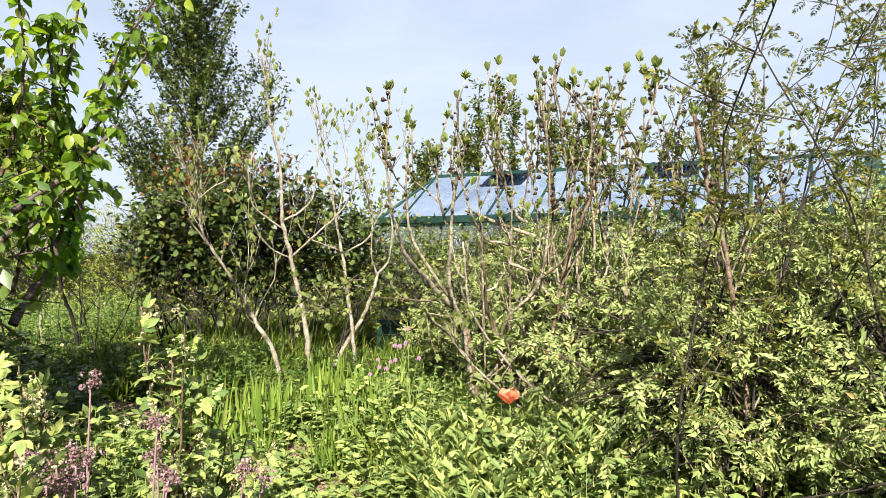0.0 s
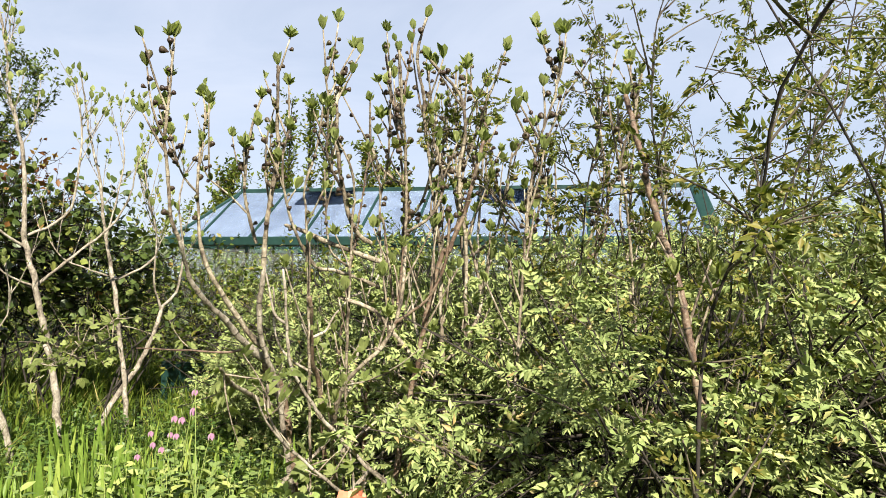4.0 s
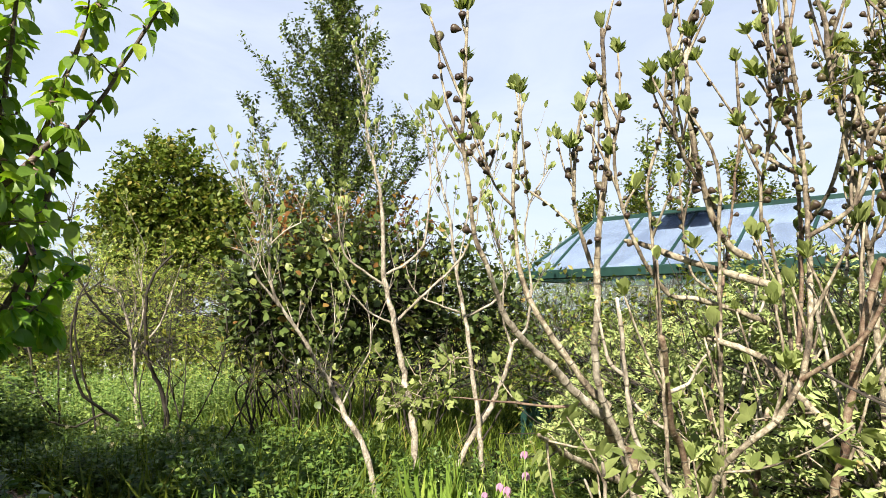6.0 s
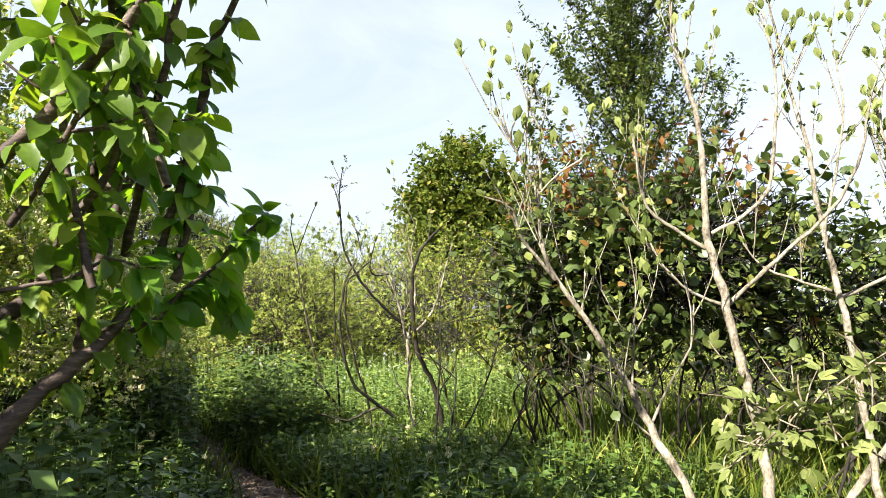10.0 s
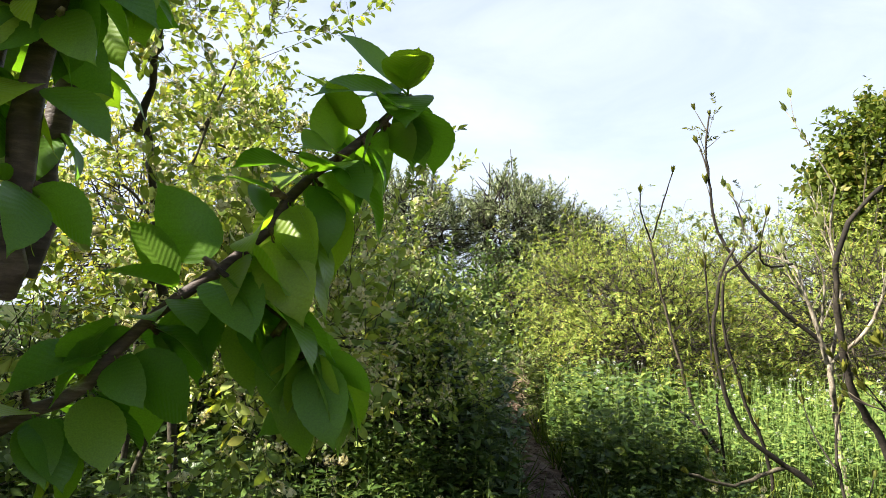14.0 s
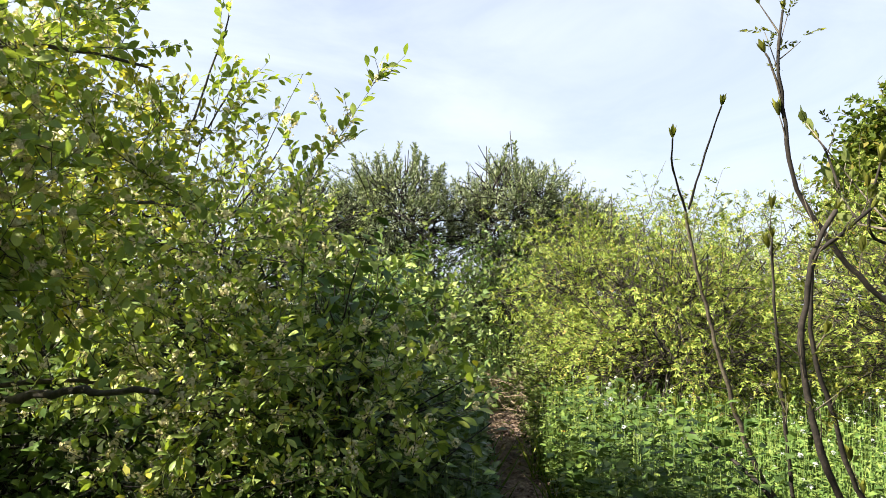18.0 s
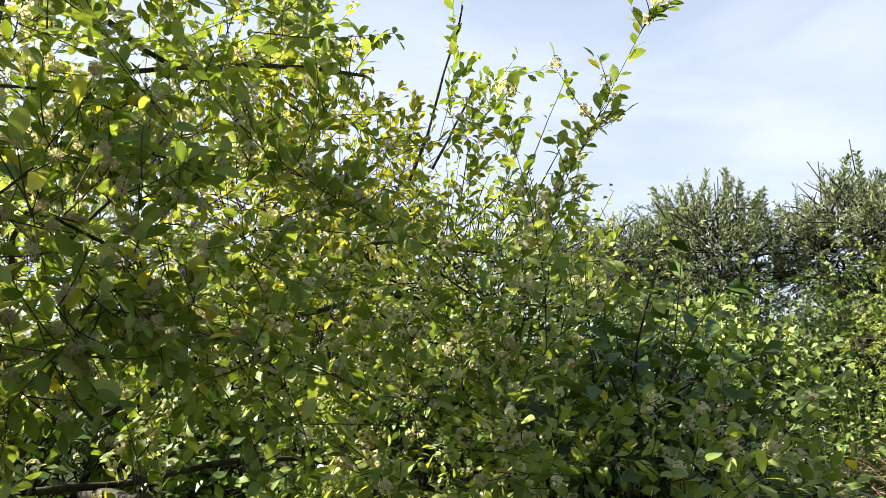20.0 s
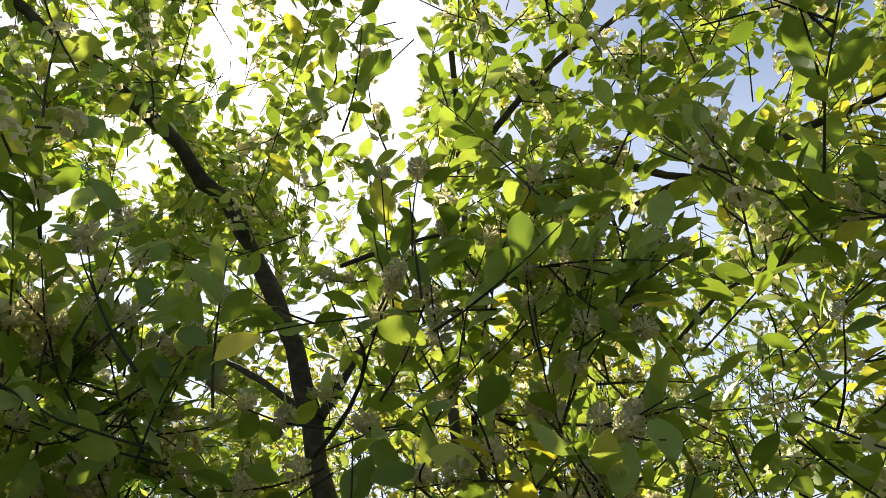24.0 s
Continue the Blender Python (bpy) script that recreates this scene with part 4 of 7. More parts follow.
sapling_a = sapling((-1.27, 7.53), "slender pale-barked sapling forking at head height")
stem(sapling_a, 0.0284, 0.0201, (-1.26, 7.54, 0.12), (-1.29, 7.53, 0.51), (-1.36, 7.53, 1.01), (-1.44, 7.55, 1.33), (-1.51, 7.56, 1.63), (-1.58, 7.59, 1.86))
stem(sapling_a, 0.0189, 0.0066, (-1.58, 7.59, 1.86), (-1.59, 7.60, 2.16), (-1.62, 7.60, 2.55), (-1.71, 7.57, 2.96), (-1.75, 7.56, 3.34), (-1.83, 7.53, 3.75))
stem(sapling_a, 0.0113, 0.0049, (-1.59, 7.59, 1.83), (-1.71, 7.48, 1.93), (-1.82, 7.38, 2.05), (-1.83, 7.30, 2.24), (-1.83, 7.24, 2.42))
stem(sapling_a, 0.0125, 0.0049, (-1.51, 7.63, 1.52), (-1.31, 7.65, 1.71), (-1.11, 7.69, 1.90), (-0.98, 7.69, 2.04), (-0.87, 7.68, 2.26), (-0.81, 7.64, 2.54))
stem(sapling_a, 0.0114, 0.0053, (-1.57, 7.62, 1.91), (-1.42, 7.71, 2.01), (-1.32, 7.78, 2.14), (-1.28, 7.80, 2.47), (-1.27, 7.82, 2.78), (-1.32, 7.80, 3.14))
stem(sapling_a, 0.0087, 0.0036, (-1.50, 7.57, 1.53), (-1.62, 7.48, 1.59), (-1.74, 7.38, 1.73), (-1.78, 7.32, 1.85))
sapling_b = sapling((-0.93, 8.1), "slender pale-barked sapling with upright forks")
stem(sapling_b, 0.0219, 0.0173, (-0.91, 8.09, 0.12), (-0.95, 8.11, 0.72), (-0.99, 8.12, 1.01), (-1.03, 8.14, 1.31), (-1.09, 8.14, 1.68))
stem(sapling_b, 0.0160, 0.0055, (-1.09, 8.14, 1.68), (-1.15, 8.11, 2.06), (-1.18, 8.09, 2.38), (-1.27, 8.04, 2.83), (-1.33, 8.00, 3.24))
stem(sapling_b, 0.0107, 0.0054, (-1.08, 8.16, 1.57), (-0.94, 8.21, 1.64), (-0.81, 8.26, 1.73), (-0.74, 8.27, 1.88), (-0.80, 8.22, 2.19), (-0.86, 8.16, 2.59))
stem(sapling_b, 0.0093, 0.0040, (-1.11, 8.14, 1.61), (-1.29, 8.07, 1.68), (-1.43, 8.01, 1.75), (-1.51, 7.97, 1.88))
stem(sapling_b, 0.0079, 0.0040, (-1.11, 8.02, 1.92), (-1.04, 8.04, 2.27), (-1.00, 8.07, 2.59), (-1.02, 8.06, 2.86))
sapling_c = sapling((-1.18, 8.17), "pale-barked sapling leaning out at its foot")
stem(sapling_c, 0.0263, 0.0171, (-1.19, 8.17, 0.12), (-1.15, 8.18, 0.33), (-1.06, 8.19, 0.52), (-0.98, 8.21, 0.66), (-0.87, 8.24, 0.83), (-0.76, 8.26, 1.09), (-0.69, 8.26, 1.35))
stem(sapling_c, 0.0118, 0.0053, (-0.69, 8.26, 1.35), (-0.58, 8.29, 1.48), (-0.53, 8.27, 1.83), (-0.57, 8.20, 2.27), (-0.50, 8.20, 2.57), (-0.37, 8.23, 2.79))
stem(sapling_c, 0.0105, 0.0039, (-0.70, 8.26, 1.31), (-0.75, 8.17, 1.57), (-0.73, 8.10, 1.96), (-0.79, 8.01, 2.25))
sapling_d = sapling((-1.45, 7.22), "leaning pale-barked sapling with budding twigs")
stem(sapling_d, 0.0254, 0.0183, (-1.45, 7.23, 0.12), (-1.55, 7.19, 0.61), (-1.66, 7.15, 0.80), (-1.73, 7.14, 0.94), (-1.81, 7.13, 1.11))
stem(sapling_d, 0.0167, 0.0075, (-1.81, 7.13, 1.11), (-1.89, 7.04, 1.29), (-1.96, 6.96, 1.46), (-2.06, 6.86, 1.64), (-2.11, 6.80, 1.80), (-2.11, 6.77, 2.08))
stem(sapling_d, 0.0075, 0.0033, (-2.11, 6.77, 2.07), (-2.17, 6.67, 2.26), (-2.18, 6.63, 2.35), (-2.15, 6.62, 2.41))
stem(sapling_d, 0.0067, 0.0034, (-2.10, 6.77, 2.09), (-2.10, 6.77, 2.33), (-2.07, 6.80, 2.56))
stem(sapling_d, 0.0058, 0.0033, (-2.10, 6.77, 2.08), (-2.01, 6.80, 2.17), (-1.91, 6.84, 2.23))
stem(sapling_d, 0.0075, 0.0025, (-1.74, 7.20, 0.96), (-1.66, 7.26, 1.17), (-1.59, 7.32, 1.32), (-1.57, 7.33, 1.53))
stem(sapling_d, 0.0058, 0.0025, (-1.81, 7.13, 1.14), (-1.79, 7.13, 1.47), (-1.78, 7.14, 1.72))
stem(sapling_d, 0.0049, 0.0024, (-1.73, 7.14, 0.90), (-1.85, 6.97, 1.06), (-1.92, 6.87, 1.13), (-1.98, 6.77, 1.16))
stem(sapling_d, 0.0099, 0.0040, (-2.06, 6.83, 1.65), (-2.15, 6.67, 1.85), (-2.15, 6.59, 1.98), (-2.22, 6.47, 2.03))
sapling_e = sapling((-4.88, 8.9), "small pale-barked sapling forking low in the grass")
stem(sapling_e, 0.0213, 0.0180, (-4.88, 8.92, 0.12), (-4.88, 8.91, 0.35), (-4.89, 8.85, 0.78), (-4.88, 8.81, 1.22))
stem(sapling_e, 0.0131, 0.0049, (-4.88, 8.81, 1.22), (-4.93, 8.72, 1.54), (-4.97, 8.65, 1.82), (-5.13, 8.49, 1.92))
stem(sapling_e, 0.0131, 0.0049, (-4.88, 8.81, 1.24), (-4.80, 8.82, 1.60), (-4.80, 8.77, 2.03), (-4.75, 8.77, 2.30))
stem(sapling_e, 0.0131, 0.0049, (-4.87, 8.82, 1.23), (-4.68, 8.94, 1.49), (-4.55, 8.99, 1.93), (-4.49, 9.01, 2.14))
stem(sapling_e, 0.0082, 0.0032, (-4.90, 8.77, 1.44), (-4.82, 8.72, 1.76), (-4.84, 8.59, 2.08))
stem(sapling_e, 0.0146, 0.0062, (-4.84, 8.74, 1.22), (-4.84, 8.65, 1.52), (-4.85, 8.58, 1.65), (-4.87, 8.51, 1.72))


def dress_sapling(plant, n=5.0, size=(0.05, 0.09), reach=(0.12, 0.42), mat=None, bud=B_BUD):
    thin = plant.lines[1:]
    side = plant.finish_twigs(twigs_on(thin, n, reach, 0.9, start=0.25), 0.0045, 0.002, 4)
    fine = plant.finish_twigs(twigs_on(side, 5, (0.05, 0.16), 0.9, start=0.3), 0.0025, 0.0015, 3)
    w, d = [], []
    for l in thin + side + fine:
        w.append(l[-1])
        d.append(unit(l[-1] - l[-2]))
    w, d = np.array(w), np.array(d)
    q = unit(d + (0, 0, 0.5))
    g = Geo()
    scatter(g, bud, w, unit(np.cross(q, R.normal(size=q.shape))), q, R.uniform(*size, len(w)))
    sel = fine + side
    a, b, c, s = leaves_on(sel, 0.14, (0.02, 0.05))
    scatter(g, L_OVAL2, a, b, c, s)
    part("young_foliage", g, mat or M_BUD, plant.ob, "opening leaf buds", kind="stuff")
    plant.close()


for each in (sapling_a, sapling_b, sapling_c, sapling_d):
    dress_sapling(each)
dress_sapling(sapling_e, 3.0)

budding_shrub = Plant("budding_shrub", (-5.3, 8.6), "bare shrub with dark curving stems and bud-tipped shoots", "shrub", M_BARK_WILD)
budding_shrub.barks = [M_BARK_DARK, M_BARK_WILD]
stem(budding_shrub, 0.0172, 0.0072, (-6.01, 9.04, 0.12), (-6.01, 8.96, 0.37), (-6.01, 8.73, 0.69), (-5.99, 8.56, 1.07), (-5.96, 8.41, 1.51), (-5.93, 8.29, 1.88), (-5.89, 8.23, 2.06))
stem(budding_shrub, 0.0061, 0.0038, (-5.89, 8.23, 2.06), (-5.77, 8.07, 2.25), (-5.63, 7.97, 2.36))
stem(budding_shrub, 0.0061, 0.0037, (-5.88, 8.24, 2.07), (-5.74, 8.21, 2.25), (-5.60, 8.19, 2.44), (-5.48, 8.13, 2.49))
stem(budding_shrub, 0.0152, 0.0051, (-5.00, 8.87, 1.35), (-5.06, 8.64, 1.53), (-5.11, 8.42, 1.74), (-5.15, 8.25, 1.99), (-5.15, 8.18, 2.18), (-5.14, 8.14, 2.45), (-5.13, 8.12, 2.58), (-5.11, 8.14, 2.79))
stem(budding_shrub, 0.0051, 0.0034, (-5.14, 8.14, 2.43), (-5.14, 8.10, 2.56), (-5.14, 8.07, 2.61))
stem(budding_shrub, 0.0131, 0.0069, (-5.10, 8.60, 0.12), (-5.09, 8.48, 0.66), (-5.08, 8.35, 0.90), (-5.06, 8.26, 1.11), (-5.04, 8.15, 1.40), (-5.00, 8.11, 1.63), (-4.96, 8.11, 1.78), (-4.90, 8.18, 1.85), (-4.84, 8.24, 1.93))
stem(budding_shrub, 0.0129, 0.0068, (-5.52, 8.47, 0.57), (-5.72, 8.46, 0.72), (-5.93, 8.43, 0.82), (-6.15, 8.37, 0.92), (-6.35, 8.40, 0.98))
stem(budding_shrub, 0.0117, 0.0055, (-5.71, 8.70, 0.12), (-5.67, 8.63, 0.67), (-5.61, 8.54, 1.03), (-5.55, 8.46, 1.40), (-5.49, 8.39, 1.76), (-5.44, 8.35, 1.88))
stem(budding_shrub, 0.0161, 0.0070, (-4.92, 8.68, 0.48), (-4.89, 8.43, 0.61), (-4.91, 8.07, 0.53), (-4.90, 7.75, 0.62))
stem(budding_shrub, 0.0168, 0.0082, (-4.84, 8.59, 0.50), (-4.88, 8.40, 0.64), (-4.92, 8.17, 0.81), (-4.92, 8.04, 1.05), (-4.91, 7.96, 1.38), (-4.85, 7.97, 1.75), (-4.80, 8.03, 1.91))
stem(budding_shrub, 0.0082, 0.0032, (-4.94, 8.60, 1.84), (-4.97, 8.45, 1.82), (-4.96, 8.37, 1.87), (-4.93, 8.35, 1.97), (-4.89, 8.36, 2.12))
stem(budding_shrub, 0.0059, 0.0026, (-5.10, 8.38, 2.06), (-5.14, 8.37, 2.21), (-5.19, 8.38, 2.28))
stem(budding_shrub, 0.0277, 0.0104, (-4.30, 8.75, 0.12), (-4.31, 8.53, 0.84), (-4.31, 8.32, 1.12), (-4.27, 8.22, 1.41), (-4.23, 8.15, 1.76), (-4.15, 8.19, 2.01), (-4.06, 8.29, 2.17))
for k in range(6):
    x, y = R.uniform(-4.7, -3.5), R.uniform(8.0, 8.6)
    lean, side = R.uniform(-0.55, 0.55), R.uniform(-0.3, 0.3)
    top = R.uniform(0.9, 1.9)
    line = stem(budding_shrub, R.uniform(0.009, 0.014), 0.0035, (x, y, 0.2), (x + lean * 0.7, y + side * 0.4, 0.2 + top * 0.25), (x + lean * 1.15, y + side * 0.8, 0.2 + top * 0.6), (x + lean * 1.0, y + side, 0.2 + top), material=M_BARK_DARK, sides=6)
    for j in range(2):
        b = line[int(len(line) * R.uniform(0.4, 0.8))]
        t = np.array([R.normal() * 0.25, R.normal() * 0.2, R.uniform(0.1, 0.4)])
        stem(budding_shrub, 0.005, 0.0025, tuple(b), tuple(b + t * 0.5 + R.normal(size=3) * 0.03), tuple(b + t), name="twig", material=M_BARK_DARK, sides=5)
rosette = join_shapes([turned(leaf_shape(0.3, 2, 0.4, -0.2), np.array(Matrix.Rotation(k * 1.1, 3, "Z") @ Matrix.Rotation(radians(58 + 5 * (k % 3)), 3, "X")), size=0.8 + 0.1 * (k % 3)) for k in range(7)])
high = [l for l in budding_shrub.lines if l[-1][2] > 1.6]
feathery = budding_shrub.finish_twigs(twigs_on(high, 3.0, (0.06, 0.2), 0.5, start=0.45), 0.003, 0.0015, 4)
budding_shrub.leaves("young_leaves", L_FEATHER_FAR, leaves_on(feathery, 0.05, (0.05, 0.09), lean=0.7), M_OLIVE)
dress_sapling(budding_shrub, 1.0, (0.05, 0.085), (0.03, 0.12), M_OLIVE, rosette)


# ---- broad shrubs ----
def limbs_to(plant, foot, targets, r0, r1, name="limb", bend=0.12, sides=6):
    for p in targets:
        a = np.asarray(foot, float) + R.normal(size=3) * (0.08, 0.08, 0)
        a[2] = ground_height(a[0], a[1]) - 0.02
        p = np.asarray(p, float)
        m1 = a + (p - a) * 0.35 + R.normal(size=3) * bend * np.linalg.norm(p - a) * (1, 1, 0.3) + (0, 0, 0.1)
        m2 = a + (p - a) * 0.7 + R.normal(size=3) * bend * np.linalg.norm(p - a) * (1, 1, 0.3)
        stem(plant, r0, r1, tuple(a), tuple(m1), tuple(m2), tuple(p), name=name, sides=sides)


def broad_shrub(name, label, foot, lobes, shape, size, material, bark, per_lobe, twig_len, spacing, category="shrub", group="", limbs=6, limb_r=0.02, rise=0.35, leafname="foliage", droop=0.0, lean=0.55, shell=0.45, rough_edge=0.28, draw=1.0, feet=0.0, rng=R):
    plant = Plant(name, foot, label, category, bark, group)
    every = []
    for (c, r, share) in lobes:
        t = spread_twigs(c, r, int(per_lobe * share), twig_len, rise, shell, rough_edge)
        t = [l for l in t if l[0][2] > ground_height(l[0][0], l[0][1]) + 0.06]
        every += t
        c, r = np.array(c), np.array(r)
        for _ in range(limbs):
            to = c + unit(R.normal(size=3)) * r * (0.55, 0.55, 0.45)
            root = (foot[0] + (to[0] - foot[0]) * feet + R.normal() * feet * 0.25, foot[1] + (to[1] - foot[1]) * feet + R.normal() * feet * 0.25, 0)
            limbs_to(plant, root, [to], limb_r, limb_r * 0.3)
    # dark twigs packed inside to deepen the shade between the leaves
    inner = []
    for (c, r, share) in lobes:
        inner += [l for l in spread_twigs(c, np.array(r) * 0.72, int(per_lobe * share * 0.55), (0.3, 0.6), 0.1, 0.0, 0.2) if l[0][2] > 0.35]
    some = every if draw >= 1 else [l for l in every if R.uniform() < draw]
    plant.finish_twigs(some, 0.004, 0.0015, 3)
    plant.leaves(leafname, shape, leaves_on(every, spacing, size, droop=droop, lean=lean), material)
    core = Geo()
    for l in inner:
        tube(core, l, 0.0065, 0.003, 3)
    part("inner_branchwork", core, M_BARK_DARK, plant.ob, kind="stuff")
    plant.close()
    return plant


# shrub with feathery leaves beside the greenhouse side of the path
feather = Plant("false_spiraea", (1.9, 4.2), "dense shrub with bright green feathery compound leaves", "shrub", M_BARK_WILD)
FEATHER_LOBES = [((1.75, 4.1, 0.95), (0.95, 0.95, 0.62), 1.0), ((3.0, 4.7, 1.05), (1.2, 1.1, 0.7), 1.1), ((2.2, 3.0, 0.85), (0.6, 0.6, 0.5), 0.6), ((4.3, 5.0, 1.1), (1.2, 1.2, 0.8), 0.8), ((1.35, 5.0, 0.95), (0.6, 0.6, 0.5), 0.6), ((2.9, 3.3, 1.0), (0.8, 0.8, 0.6), 0.7), ((1.15, 6.3, 0.95), (0.75, 0.6, 0.62), 0.8), ((2.4, 6.5, 1.05), (0.9, 0.7, 0.75), 0.9), ((0.55, 7.3, 0.85), (0.7, 0.6, 0.6), 0.7), ((3.8, 6.9, 1.15), (1.0, 0.8, 0.85), 0.8), ((1.7, 7.9, 0.95), (0.9, 0.6, 0.7), 0.6)]
feather_twigs = []
for c, r, share in FEATHER_LOBES:
    feather_twigs += [l for l in spread_twigs(c, r, int(420 * share), (0.16, 0.38), 0.5) if l[0][2] > 0.35]
    limbs_to(feather, (c[0], c[1], 0), [np.array(c) + unit(R.normal(size=3)) * r * 0.6 for _ in range(7)], 0.014, 0.004)
tall = []
for x, y, dx, dy, top in ((1.06, 3.2, 0.05, -0.6, 2.3), (1.25, 3.6, 0.35, 0.2, 2.75), (1.6, 3.9, 0.5, -0.3, 2.85), (2.0, 3.9, 0.4, 0.2, 2.7), (2.3, 4.3, 0.2, 0.3, 2.75), (2.5, 3.6, 0.35, -0.2, 2.6), (2.9, 4.2, 0.3, 0.1, 2.7), (3.3, 4.6, 0.3, 0.3, 2.75), (3.8, 4.5, 0.3, -0.1, 2.6), (1.5, 4.5, -0.5, 0.2, 2.4), (1.9, 4.8, -0.4, 0.1, 2.5), (2.7, 5.1, -0.1, 0.3, 2.6), (1.45, 3.3, 0.55, 0.3, 2.6), (1.8, 3.2, -0.45, 0.1, 2.55), (1.7, 4.3, 0.6, 0.1, 2.9), (2.2, 4.6, -0.5, 0.2, 2.8), (2.6, 4.4, 0.6, -0.2, 2.95), (3.1, 4.0, -0.5, 0.2, 2.8), (3.5, 4.2, -0.6, 0.1, 2.9), (2.0, 3.5, 0.7, 0.1, 2.75), (1.35, 4.3, 0.3, 0.3, 2.65), (3.0, 5.0, 0.5, 0.2, 2.9)):
    rows = [np.array([x + dx * f, y + dy * g, 0.3 + (top - 0.3) * h]) for f, g, h in ((0.0, 0.0, 0.0), (-0.15, 0.3, 0.3), (0.2, 0.2, 0.52), (0.35, 0.6, 0.7), (0.75, 0.7, 0.86), (1.0, 1.0, 1.0))]
    tall.append(stem(feather, 0.0065, 0.002, *[tuple(p + R.normal(size=3) * 0.06 * (k > 0)) for k, p in enumerate(rows)], material=M_BARK_DARK, sides=6))
tall_side = feather.finish_twigs(twigs_on(tall, 9.0, (0.1, 0.34), 0.1, start=0.3), 0.004, 0.0015, 4)
feather.finish_twigs(feather_twigs, 0.004, 0.0015, 3)
for k, shape in enumerate(L_FEATHERS):
    feather.leaves("foliage", shape, leaves_on(feather_twigs[k::3], 0.036, (0.07, 0.13), droop=0.15, lean=0.5, flatness=0.75), M_SORB)
# near-black twigs added within, standing in for shade in the gaps
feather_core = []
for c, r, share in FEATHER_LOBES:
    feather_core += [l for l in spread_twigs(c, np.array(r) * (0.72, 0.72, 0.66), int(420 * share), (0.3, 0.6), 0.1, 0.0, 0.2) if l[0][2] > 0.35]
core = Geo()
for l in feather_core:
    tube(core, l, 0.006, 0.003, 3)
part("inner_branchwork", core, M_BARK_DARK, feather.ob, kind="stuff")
feather.leaves("shoot_foliage", L_FEATHERS[1], leaves_on(tall_side, 0.045, (0.05, 0.095), lean=0.7, flatness=0.9), M_SHOOT)
feather.close()

# dark shrub behind the saplings
dark = broad_shrub("dark_shrub", "dense dark-leaved shrub with coppery young tips on bare thin stems", (-2.55, 8.75), [((-2.55, 8.95, 1.85), (1.15, 0.7, 0.62), 1.1), ((-3.2, 8.7, 1.6), (0.45, 0.45, 0.45), 0.35), ((-1.5, 9.5, 1.6), (0.7, 0.5, 0.55), 0.3)], L_ROUND, (0.055, 0.105), M_DARK, M_BARK_DARK, 900, (0.15, 0.4), 0.055, limbs=16, limb_r=0.012, shell=0.25, rough_edge=0.5, feet=0.75)
top = spread_twigs((-2.45, 8.75, 2.3), (1.1, 0.6, 0.4), 90, (0.15, 0.4), 0.8)
dark.finish_twigs(top)
dark.leaves("copper_foliage", L_OVAL2, leaves_on(top, 0.05, (0.045, 0.095)), M_COPPER, "coppery young leaves")
dark.close("tip_branchwork")

# light hedge shrubs beyond the grass
for spec in (
    ("rangy shrub with pale green leaves and reddish stems", (-8.3, 9.6), [((-8.3, 9.9, 1.25), (1.2, 0.9, 0.85), 1.0)], 900),
    ("pale green shrub in the sun beyond the grass", (-7.0, 11.6), [((-7.0, 11.6, 1.4), (1.5, 1.1, 1.0), 1.0)], 900),
    ("feathery yellow-green shrub overhanging the path", (-9.7, 10.2), [((-9.6, 10.0, 1.45), (1.25, 0.9, 1.15), 1.0), ((-9.0, 9.5, 0.8), (0.7, 0.6, 0.6), 0.35)], 900),
    ("pale green shrub beside the budding shrub", (-9.0, 12.4), [((-9.0, 12.4, 1.5), (1.5, 1.2, 1.1), 1.0)], 700),
    ("yellow-green shrub under the far trees", (-5.0, 12.2), [((-5.0, 12.3, 1.2), (1.5, 1.0, 0.9), 1.0)], 700),
    ("pale green shrub at the edge of the clearing", (-11.3, 12.2), [((-11.3, 12.3, 1.6), (1.5, 1.2, 1.2), 1.0)], 700),
    ("leafy shrub under the tall poplar", (-3.6, 13.0), [((-3.6, 13.2, 1.3), (1.8, 1.0, 1.1), 1.0)], 600),
    ("leafy shrub behind the saplings", (-0.6, 11.6), [((-0.9, 11.6, 1.15), (0.9, 0.7, 0.9), 0.8)], 600),
):
    label, foot, lobes, n = spec
    broad_shrub("hedge_shrub", label, foot, lobes, L_FEATHER_FAR, (0.06, 0.12), M_LIGHT, M_BARK_WILD, n * 1.4, (0.2, 0.5), 0.085, group="shrubs beyond the grass", limbs=9, limb_r=0.016, droop=0.15, rough_edge=0.5, draw=0.5)

# leafy shrubs standing against the greenhouse wall
for x, y, w, h in ((0.75, 9.3, 0.65, 1.1), (1.75, 8.95, 0.7, 1.15), (2.8, 8.4, 0.75, 1.1), (3.9, 7.9, 0.75, 1.15), (-0.2, 9.8, 0.6, 1.0)):
    broad_shrub("leafy_shrub", "dark green leafy shrub against the greenhouse wall", (x, y), [((x, y, h), (w, 0.45, h * 0.72), 1.0)], L_OVAL2, (0.05, 0.085), M_FAR, M_BARK_DARK, 520, (0.15, 0.4), 0.04, group="shrubs before the greenhouse", limbs=7, limb_r=0.014, rough_edge=0.4)

